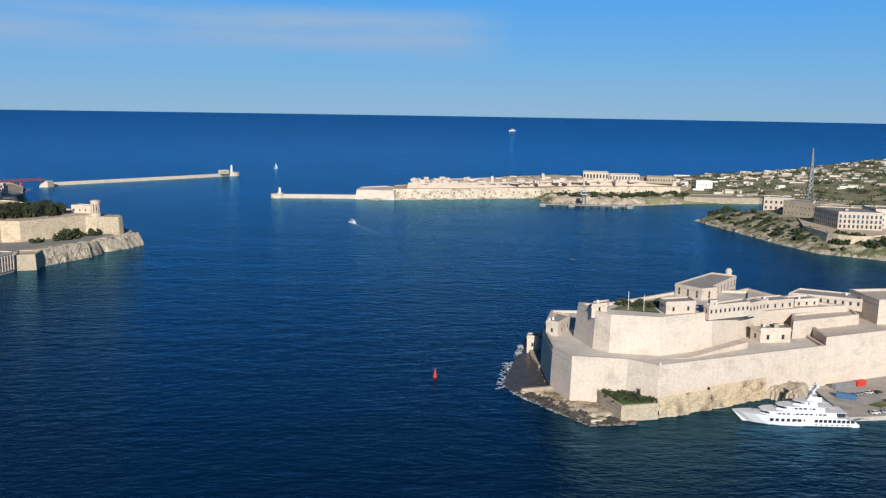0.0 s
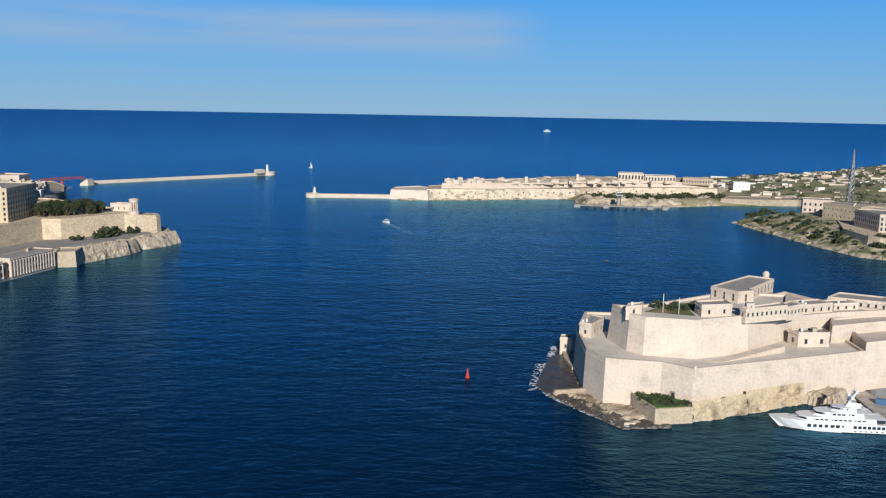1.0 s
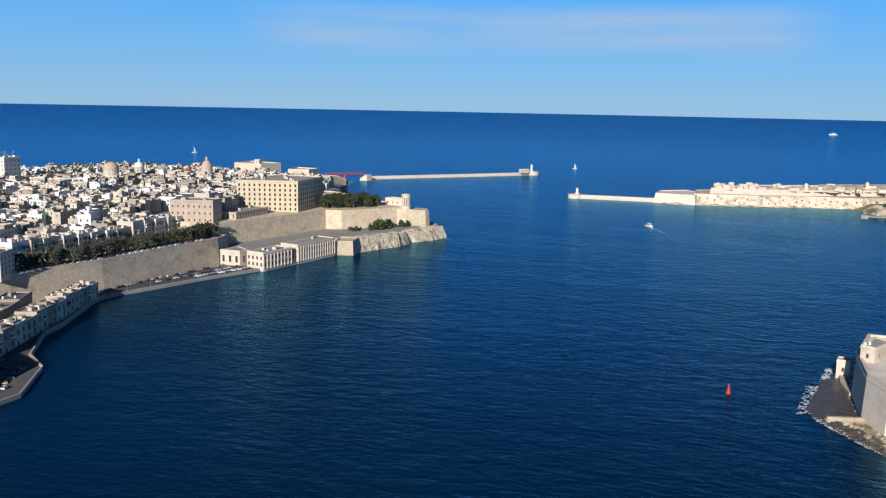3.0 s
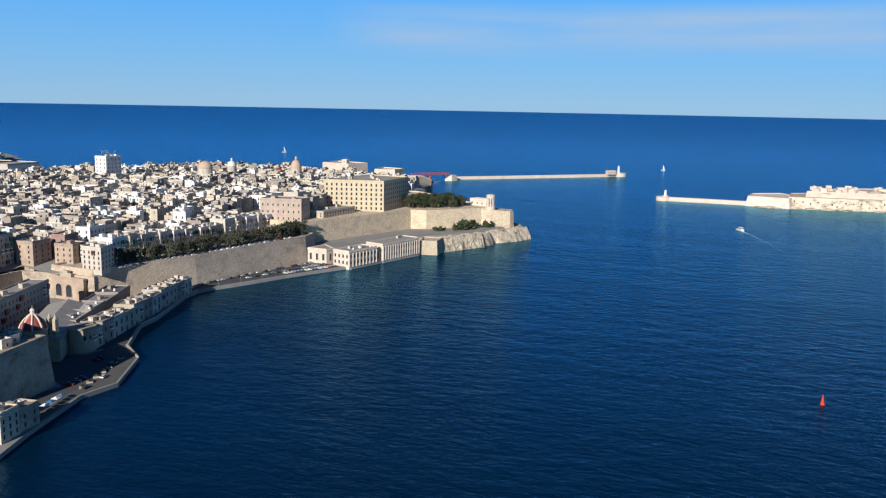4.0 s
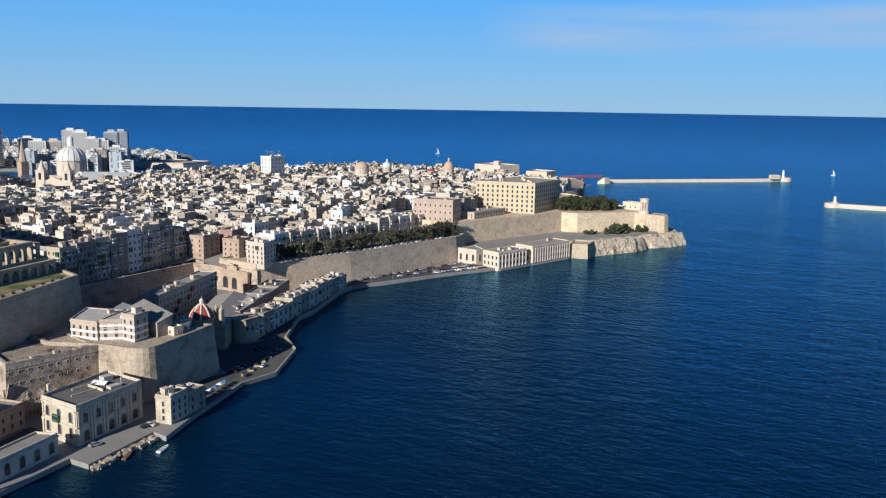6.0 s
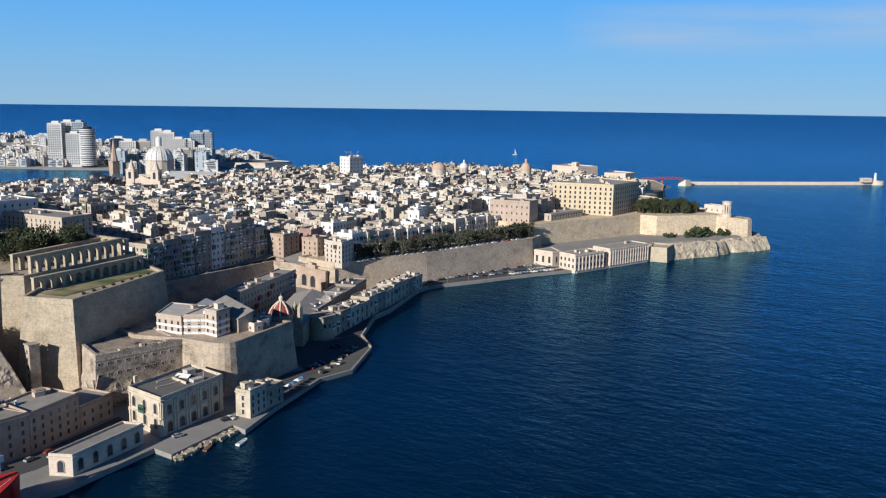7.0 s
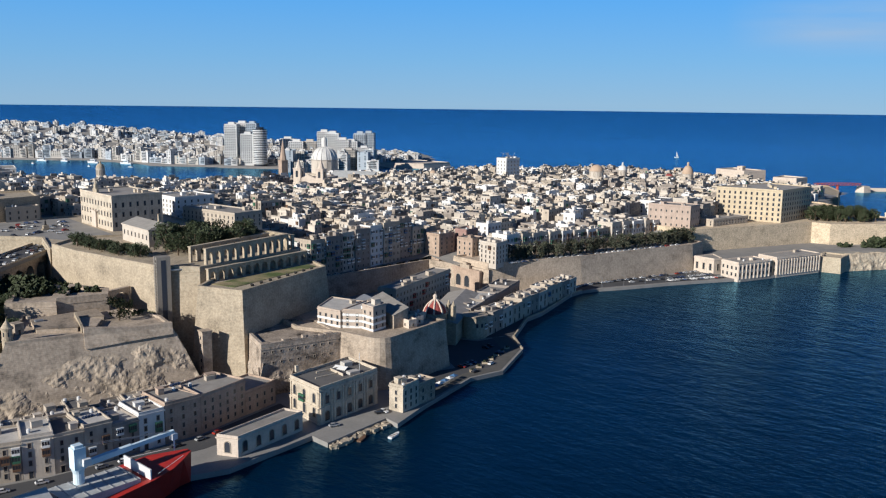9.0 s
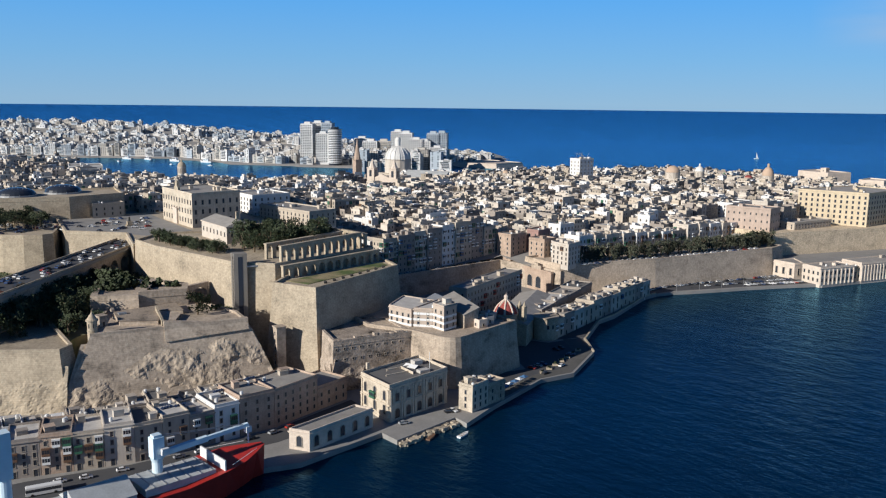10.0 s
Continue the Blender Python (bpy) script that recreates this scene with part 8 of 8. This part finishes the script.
# terrace, sheds and buttress below
setting("wall_terrace", Shape().prism(ccw([(-411, 604), (-384, 598), (-366, 600), (-352, 676), (-348, 690), (-326, 735), (-305, 790), (-322, 795), (-363, 736), (-378, 734)]), 1, [12.4, 12.4, 12.4, 12.4, 12.6, 12.6, 12.6, 12.8, 12.6, 12.4]), M_PAVE,
        "paved terrace at the foot of the sunlit rampart", "terrace")
def pilasters(b, a, c, n, h, w=0.7, out=0.5, mat=None):
    """n flat stone pilasters on the wall of building b from corner a to corner c."""
    p, q = ((v[0] - b.location.x, v[1] - b.location.y) for v in (a, c))
    run = (Vector(q) - Vector(p)).length
    data = Shape().box(-w / 2, -out, 0, w / 2, 0.05, h).box(-w / 2 - 0.12, -out - 0.12, h, w / 2 + 0.12, 0.05, h + 0.45).box(-w / 2 - 0.1, -out - 0.1, 0, w / 2 + 0.1, 0.05, 0.9).data("pilaster", mat or M_LIME_PALE)
    for i in range(n):
        on_wall("pilaster", data, b, p, q, 0.6 + (run - 1.2) * i / (n - 1), 0.0)


_b2 = building("market_hall", quad((-353, 577), (-346.5, 610), 17), 2, 14.3, M_LIME_PALE, "pale stone market hall with tall pilasters at the water", "hall", rows=2, gap=3.8, win=(1.5, 2.4), foot=1.2, rooms=3)
pilasters(_b2, (-353, 577), (-346.5, 610), 9, 10.5)
part("string_course", Shape().prism(inset(ccw([(p[0] - _b2.location.x, p[1] - _b2.location.y) for p in quad((-353, 577), (-346.5, 610), 17)]), -0.3), 5.4, 5.8), M_LIME_PALE, _b2)
_b2 = building("market_hall", quad((-345, 617), (-336, 666), 18), 2, 15.3, M_LIME_PALE, "long pale market hall with closely set pilasters", "hall", rows=2, gap=3.2, win=(1.0, 2.0), foot=1.6, rooms=2)
pilasters(_b2, (-345, 617), (-336, 666), 16, 11.6, 1.0, 0.7)
building("market_link", quad((-348, 610.4), (-347, 616.6), 12), 2, 12.5, M_LIME, "low recessed stone link between the market halls", "hall", rows=1, gap=4, win=(2.4, 5.0), rooms=0)
building("market_shed", [(-394, 580), (-376, 580), (-374, 588), (-390, 600)], 2, 13.5, M_LIME_PALE, "roofless pale stone shed below the wall", "shed", rows=1, gap=5, win=(1.8, 5), foot=1.5, rooms=0)
rampart("wall_buttress", [(-337, 669), (-322, 674), (-327, 700), (-348, 694)], -1, 11.5, 0.8, M_LIME, "square corner bastion at the water")
_spots = []
for _i in range(30):
    _r = random.Random(1700 + _i)
    _c = ((-329, 764, 2.6), (-335, 752, 2.2), (-350, 733, 1.3), (-319, 781, 1.7))[_i % 4]
    _spots.append((_c[0] + _r.uniform(-3.5, 3.5), _c[1] + _r.uniform(-4, 4), 12.5, _c[2] * _r.uniform(0.9, 1.5)))
bushes("terrace_bushes", _spots, "grey-green tamarisk bushes on the terrace")

building("ridge_block", [(-1000, 196), (-965, 190), (-958, 222), (-993, 228)], 44, 60, M_HOUSE[2], "white four-storey block on the ridge above the creek", "building", rows=4, gap=4.5, rooms=3)
KEEP_FREE += [(-1004, 188, -954, 230)]

# ---- churches and towers over the roofs ----
M_LEAD = material("weathered_dome_lead", (0.60, 0.59, 0.56), rough=0.6, coarse=0.12, fine=0.06, size=5, streak=0.1)
M_TERRA = material("terracotta_dome", (0.45, 0.33, 0.24), rough=0.8, coarse=0.12, fine=0.06, size=3)


def dome_church(name, x, y, z, r, drum_z, dome_h, mat, label, lantern=True, body=None, ribs=0):
    e = thing(name, x, y, z, 0, label, "church")
    body = body or r * 1.7
    part("nave", Shape().box(-body, -body, -8, body, body, drum_z * 0.42), M_HOUSE[0], e)
    d = part("drum", Shape().drum(0, 0, drum_z * 0.4, drum_z, r, n=16).drum(0, 0, drum_z, drum_z + 0.6, r * 1.06, n=16), M_HOUSE[1], e)
    for i in range(8):
        a = 2 * math.pi * (i + 0.5) / 8
        w = part("window", window_mesh(1.6, drum_z * 0.22, True), None, d)
        w.location, w.rotation_euler = ((r - 0.05) * math.sin(a) * 0.985, -(r - 0.05) * math.cos(a) * 0.985, drum_z * 0.68), (0, 0, a)
    part("dome", Shape().dome(0, 0, drum_z + 0.6, r * 0.98, dome_h, 28, 8), mat, e)
    for i in range(ribs):
        s, a = Shape(), 2 * math.pi * i / ribs
        for j in range(7):
            u0, u1 = math.pi / 2 * j / 7, math.pi / 2 * (j + 1) / 7
            s.beam((r * math.cos(u0) * math.cos(a), r * math.cos(u0) * math.sin(a), drum_z + 0.6 + dome_h * math.sin(u0)), (r * math.cos(u1) * math.cos(a), r * math.cos(u1) * math.sin(a), drum_z + 0.6 + dome_h * math.sin(u1)), 0.35, 4)
        part("rib", s, mat, e)
    if lantern:
        k = r * 0.2
        part("lantern", Shape().drum(0, 0, drum_z + dome_h * 0.95, drum_z + dome_h * 0.95 + 2.6 * k, k, n=10).dome(0, 0, drum_z + dome_h * 0.95 + 2.6 * k, k * 1.1, k * 1.4, 10, 4), mat, e)
    return e


dome_church("domed_basilica", -938, 575, 30, 16.4, 29, 16.0, M_LEAD, "great ribbed dome of a stone basilica over the roofs", ribs=16, body=20)
_t = thing("church_spire", -955, 526, 38, 0, "slender brown stone church spire", "spire")
part("tower", Shape().box(-4.2, -4.2, -6, 4.2, 4.2, 20).box(-4.8, -4.8, 20, 4.8, 4.8, 21), M_BROWN, _t)
part("spire", Shape().drum(0, 0, 21, 47, 4.6, 0.15, n=8), M_BROWN, _t)
_t = thing("cathedral", -838.3, 486.4, 38, radians(30), "twin-towered stone cathedral front among the houses", "church")
part("nave", Shape().box(-4, 0, -8, 17, 50, 9), M_LIME_PALE, _t)
part("gable", Shape().add([(-3, 0, 9), (16, 0, 9), (6.5, 0, 13), (-3, 3, 9), (16, 3, 9), (6.5, 3, 13)], [(0, 1, 2), (5, 4, 3), (0, 2, 5, 3), (2, 1, 4, 5), (1, 0, 3, 4)]), M_LIME_PALE, _t)
for _x in (-12, 16):
    _b2 = part("bell_tower", Shape().box(_x, -1, -8, _x + 9, 8, 19).box(_x - 0.5, -1.5, 19, _x + 9.5, 8.5, 19.8), M_LIME_PALE, _t)
    part("cap", Shape().drum(_x + 4.5, 3.5, 19.8, 23, 4.2, 2.6, n=8).drum(_x + 4.5, 3.5, 23, 30, 2.6, 0.2, n=8), M_LIME_PALE, _b2)
    part("bell_opening", Shape().box(_x + 3.0, -1.06, 10, _x + 6.0, -0.9, 17).box(_x + 8.9, 2.0, 10, _x + 9.06, 5.0, 17), M_GLASS, _b2)
_t = thing("market_roof", -855, 563, 35.5, radians(36), "long pale grey market roof over the houses", "hall")
part("wall", Shape().box(-26, -9, -8, 26, 9, 8), M_HOUSE[1], _t)
part("roof", Shape().add([(-26.5, -9.5, 8), (26.5, -9.5, 8), (26.5, 9.5, 8), (-26.5, 9.5, 8), (-26.5, 8, 15), (26.5, 8, 15)], [(0, 1, 5, 4), (2, 3, 4, 5), (1, 2, 5), (3, 0, 4), (3, 2, 1, 0)]), M_HATCH, _t)
_b2 = building("telephone_tower", [(-770, 714), (-753, 714), (-753, 736), (-770, 736)], 34, 66, M_HOUSE[2], "square cream telephone exchange tower with aerials", "tower", rows=7, gap=5, rooms=2)
for _i in range(7):
    _r = random.Random(_i)
    part("aerial", Shape().beam((_r.uniform(-7, 7), _r.uniform(-9, 9), 32), (_r.uniform(-7, 7) * 0.9, _r.uniform(-9, 9), 39), 0.22, 4), M_METAL, _b2)
dome_church("domed_church", -684, 797, 36, 8.6, 16.5, 7.6, M_TERRA, "round honey-coloured church dome over the roofs", lantern=False)
dome_church("domed_church", -692, 855, 34, 5.6, 17, 6.0, M_LEAD, "small white cupola over the roofs")
dome_church("domed_church", -658, 943, 30, 7.2, 15, 10.5, M_TERRA, "tall terracotta church dome with a lantern")
dome_church("domed_church", -640, 880, 32, 5.0, 13.5, 3.6, M_DOME_RED, "small red-painted dome among the houses", lantern=False)
dome_church("domed_church", -800, 640, 34, 4.0, 14.5, 3.4, M_TERRA, "small terracotta cupola among the houses", lantern=False)
dome_church("domed_church", -940, 300, 38, 4.5, 20, 5, M_LIME, "small stone cupola by the far creek")
rampart("wall_elmo_keep", [(-700, 1068), (-650, 1060), (-640, 1100), (-700, 1112)], 10, 44, 1.0, M_LIME_PALE, "pale flat-topped keep of the point fort")
rampart("wall_elmo_lower", [(-620, 1080), (-590, 1090), (-590, 1120), (-630, 1125)], 5, 37, 1.0, M_LIME_PALE, "pale stone blocks of the point fort")
building("keep_lodge", [(-672, 1078), (-664, 1078), (-664, 1086), (-672, 1086)], 44, 49, M_LIME_PALE, "small lodge on the keep", "building", rows=1, gap=4, rooms=0)
rampart("wall_elmo_point", [(-560, 1150), (-600, 1130), (-680, 1180), (-700, 1280), (-650, 1300), (-600, 1235)], 0, 12, 2.0, M_LIME, "low sea bastion at the tip of the town")
KEEP_FREE += [(-965, 550, -912, 600), (-885, 470, -808, 530), (-890, 535, -820, 590), (-815, 556, -795, 576), (-775, 708, -748, 740), (-705, 780, -665, 815), (-712, 1050, -580, 1130), (-675, 928, -642, 958), (-702, 845, -682, 866)]
_t = thing("scaffold_screen", -806, 566, 29, radians(40), "green debris netting on a scaffold", "scaffold")
part("netting", Shape().box(-9, -0.3, 4, 9, 0.3, 14), material("green_netting", (0.10, 0.38, 0.28), coarse=0.15, size=3), _t)
part("frame", Shape().box(-9, 0.3, -4, -8.7, 0.6, 14.5).box(8.7, 0.3, -4, 9, 0.6, 14.5), M_METAL, _t)


# ---- living rock under the ramparts ----
M_HONEY = material("honey_rock", (0.46, 0.37, 0.25), stain=0.7, coarse=0.25, fine=0.2, size=4, grain=0.8, bump=0.4)
M_CRAG = material("grey_brown_crag", (0.42, 0.345, 0.265), stain=0.42, coarse=0.25, fine=0.24, size=6, grain=1.2, bump=0.5)
rock_face("rock_lascaris", (-367, 63), (-352, 153.5), 3, 28, 11, 28, lambda f: 11.5 + 12.0 * smooth(0.0, 0.6, f) - 2.0 * smooth(0.7, 1.0, f), "craggy living rock under the sloping bastion", 2.6, M_CRAG, 0.6, 1.7)
rock_face("rock_garden_front", (-383, -60), (-381, 40), 2, 20, 4.5, 25, lambda f: 15, "eroded honeycombed stone of the rampart", 1.2, M_LIME)
rock_face("rock_garden_corner", (-381, 40), (-367, 66), 2, 21, 4.5, 25, lambda f: 16, "eroded honeycombed stone of the rampart", 1.2, M_LIME)
rock_face("rock_casemates", (-331.5, 169), (-328, 211), 2, 15, 1.5, 22, lambda f: 12, "weathered rock foot of the casemate wall", 1.3, M_ERODED, 0.6)
rock_face("rock_casemate_side", (-358, 175), (-331.5, 169), 2, 17, 1.5, 22, lambda f: 13, "weathered rock foot of the casemate wall", 1.3, M_ERODED, 0.6)
rock_face("rock_fort_cliff", (94, 357.5), (121, 370.5), -1, 9, 1.0, 9, lambda f: 8.6, "undercut honey-coloured rock face at the water", 3.6, M_HONEY, 0.6)
rock_face("rock_fort_cliff", (121, 370.5), (152, 387), -1, 10, 1.0, 9, lambda f: 8.2 + 1.5 * f, "undercut honey-coloured rock face at the water", 4.0, M_HONEY, 0.6)
rock_face("rock_point_cliff", (-325, 688), (-304, 738), -1, 13, 4, 12, lambda f: 11, "pale sea cliff with dark caves", 2.2, M_CLIFF, 0.9)
rock_face("rock_point_cliff_end", (-299.5, 768), (-283, 808), -1, 12, 5, 12, lambda f: 10.5 - 3 * f, "pale sea cliff with dark caves", 2.2, M_CLIFF, 0.9)

# pale rock rims
RIM = [(312, 1073), (317, 1030), (325, 982), (342, 889), (359, 819), (409, 783), (520, 742), (520, 752), (418, 800), (378, 832), (362, 894), (343, 986), (335, 1034), (330, 1068)]
terrain("rock_bighi", RIM, lambda x, y, d: np.clip(-0.4 + d * 0.42 + fractal(x, y, 9) * 1.3, -3, 3.4) + fractal(x, y, 3.5) * 0.5, 1.7, M_ROCK, "pale rocky shore rim below the scrub", "rock")
RIC_SHORE = [(-126, 1254), (-99, 1249), (-54, 1263), (12, 1274), (72, 1299), (142, 1313), (150, 1238), (264, 1227), (354, 1269), (376, 1368), (300, 1366), (190, 1345), (150, 1318), (72, 1306), (12, 1282), (-54, 1272)]
terrain("rock_ricasoli", RIC_SHORE, lambda x, y, d: np.clip(-0.5 + d * 0.5, -3, 8) + fractal(x, y, 14) * 2.6 + fractal(x, y, 5) * 1.2, 2.8, M_CLIFF, "broken pale rock below the far fort", "rock")
_spots = []
for _i in range(130):
    _r = random.Random(2200 + _i)
    _x = _r.uniform(165, 370)
    _spots.append((_x, np.interp(_x, [141, 264, 354], [1262, 1258, 1300]) + _r.uniform(4, 46), 8.2, _r.uniform(0.8, 2.2)))
bushes("ricasoli_scrub", _spots, "low green scrub on the slope below the far fort", 0.7)
WET = [(51, 476), (41, 448), (33, 412), (31, 402), (34, 391), (44, 390), (54, 393.5), (52, 412), (53, 440), (57, 468)]
terrain("rock_wet_shelf", WET, lambda x, y, d: np.clip(0.3 + d * 0.07, -2, 1.2) + fractal(x, y, 5) * 0.35, 1.1, M_WETROCK, "dark wet rock shelf washed by the waves", "rock")
EDGE = [(36, 388), (51, 365), (63, 348), (83, 351), (82, 356), (67, 356), (57, 371), (44, 389)]
terrain("rock_wet_edge", EDGE, lambda x, y, d: 0.5 + fractal(x, y, 6) * 1.1 + fractal(x, y, 2.2) * 0.7, 0.9, M_WETROCK, "dark wet edge of the rock shelf", "rock")

setting("wall_shelf_kerb", Shape().prism(ccw([(48.5, 462), (47.5, 446), (50, 428), (51.5, 428), (50.5, 446), (51.5, 461)]), -0.5, 2.2), M_LIME, "low worn stone kerb on the rock shelf", "wall")
setting("wall_shelf_jetty", Shape().box(0, -0.7, -1.5, 19.5, 0.7, 2.7).box(-0.6, -1.3, -1.5, 3.0, 1.3, 1.6), M_LIME, "low broken stone jetty across the rock shelf", "wall").matrix_world = pose(37.6, 387.8, 0, 0, 0, 17)
# surf and wakes
M_FOAM = material("sea_foam", (0.60, 0.64, 0.67), rough=0.9, coarse=0.1, size=1)


def foam(name, spots, label):
    s, rng = Shape(), random.Random(len(spots))
    lift = 0.06
    for x, y, r in spots:
        n = rng.choice((5, 6, 7))
        lift += 0.0006
        a0 = rng.uniform(0, 6)
        s.add([(x + r * rng.uniform(0.4, 1.2) * math.cos(a0 + 6.283 * i / n), y + r * rng.uniform(0.3, 0.8) * math.sin(a0 + 6.283 * i / n), lift) for i in range(n)], [tuple(range(n))])
    return tagged(part(name, s, M_FOAM), label, "foam", "", "stuff")


_rng = random.Random(31)
_s = Shape()
for (_ax, _ay), (_bx, _by), _w in (((46, 474), (40, 442), 4.5), ((37, 440), (31, 396), 7.0), ((34, 392), (54, 363), 4.5), ((56, 361), (66, 349), 2.5)):
    _n = int(math.hypot(_bx - _ax, _by - _ay) / 0.4)
    for _i in range(_n):
        for _j in range(int(_w / 0.4)):
            _o = _j * 0.4 - 1.0
            _x, _y = _ax + (_bx - _ax) * _i / _n - _o * 0.92, _ay + (_by - _ay) * _i / _n - _o * 0.4
            _l = abs(noise.fractal(Vector((_x / 3.4, _y / 3.4, 4)), 0.8, 2.1, 4))
            if _l < 0.50 * (1 - _o / _w) * smooth(-0.45, 0.35, noise.noise(Vector((_x / 9, _y / 9, 1)))):
                _c = [(_x + a * _rng.uniform(0.18, 0.36), _y + b * _rng.uniform(0.18, 0.36), 0.10) for a, b in ((-1, -1), (1, -1), (1, 1), (-1, 1))]
                _s.add([(a, b, 0.10 + 0.0005 * ((_i * 7 + _j * 3) % 60)) for a, b, _ in _c], [(0, 1, 2, 3)])
tagged(part("surf", _s, M_FOAM), "white surf breaking on the rock shelf", "foam", "", "stuff")
_spots = []
for _i in range(420):
    _f = _rng.random() ** 1.5
    _side = _rng.choice((-1, 1)) * (0.3 + 5 * _f)
    _spots.append((-103 + 66 * _f + 26 * _f * _f + _side + _rng.gauss(0, 0.5), 985 - 120 * _f - 150 * _f * _f + _side * 0.4, _rng.uniform(0.12, 0.5) * (1 - 0.7 * _f)))
foam("wake", _spots, "pale foaming wake behind the launch")

# ---- small things on the quays and walls ----
for _i in range(7):
    _o = Vector((-303, 268)).lerp(Vector((-322, 309)), _i / 6)
    _t = thing("planter", _o.x, _o.y, 2.05, 0.9, "square stone planter with a clipped bush on the mole", "planter", "mole planters")
    part("box", Shape().box(-1.4, -1.4, 0, 1.4, 1.4, 0.7), M_LIME, _t)
    part("bush", tree_crown(random.Random(_i), 5, 20, 1.0, 0.9, 1.5, 0.3), M_LEAF, _t)
for _i in range(30):
    _o = Vector((-399, 470)).lerp(Vector((-372, 577)), _i / 29)
    if _i % 5 == 0:
        _t = thing("street_lamp", _o.x + 5, _o.y, 2.0, 0, "slim grey street lamp on the shore road", "street lamp", "shore road lamps")
        part("pole", Shape().beam((0, 0, 0), (0, 0, 7.5), 0.1, 6), M_METAL, _t)
        part("arm", Shape().beam((0, 0, 7.4), (-1.6, 0, 7.8), 0.07, 5), M_METAL, _t)
        part("head", Shape().box(-2.2, -0.2, 7.7, -1.4, 0.2, 7.9), M_METAL, _t)
_t = thing("shore_parapet", 0, 0, 0, 0, "low stone wall along the water's edge", "low wall")
for _a, _b in zip(QUAY[13:18], QUAY[14:19]):
    _u = (Vector(_b) - Vector(_a)).normalized()
    _nn = Vector((-_u.y, _u.x)) * 0.9
    part("wall_run", Shape().prism(ccw([_a, _b, (_b[0] + _nn.x, _b[1] + _nn.y), (_a[0] + _nn.x, _a[1] + _nn.y)]), 1.95, 2.9), M_LIME, _t)
for _i in range(5):
    _o = Vector((-288, 236)).lerp(Vector((-294, 252)), _i / 4)
    _t = thing("kiosk_awning", _o.x - 4, _o.y, 2.0, 0.3, "small pale canvas awning on the quay", "awning")
    part("canopy", Shape().add([(-1.6, -1.6, 2.4), (1.6, -1.6, 2.4), (1.6, 1.6, 2.4), (-1.6, 1.6, 2.4), (0, 0, 3.3)], [(0, 1, 4), (1, 2, 4), (2, 3, 4), (3, 0, 4), (3, 2, 1, 0)]), M_WHITE if _i % 2 else M_SHUTTER["blue"], _t)
    part("post", Shape().beam((0, 0, 0), (0, 0, 2.6), 0.07, 5), M_METAL, _t)
_t = thing("bus", -293, 44, 2.06, radians(84), "white single-deck bus on the quay road", "bus")
part("body", Shape().box(-5.5, -1.25, 0.4, 5.5, 1.25, 3.0).box(-5.3, -1.15, 3.0, 5.3, 1.15, 3.15), M_WHITE, _t)
part("window_band", Shape().box(-5.52, -1.28, 1.5, 5.2, 1.28, 2.5), M_GLASS, _t)
for _x in (-3.6, 3.4):
    for _y in (-1.2, 1.2):
        part("wheel", Shape().beam((_x, _y - 0.12, 0.48), (_x, _y + 0.12, 0.48), 0.48, 12), M_TYRE, _t)


town = old_town()
tagged(part("town_house", town, [*M_HOUSE, M_ROOF, M_GLASS, M_ROOF_PALE, M_ROOF_DARK, M_SHUTTER["green"], M_SHUTTER["brown"]]), "crowded flat-roofed limestone town houses with small roof rooms", "houses", "", "stuff")
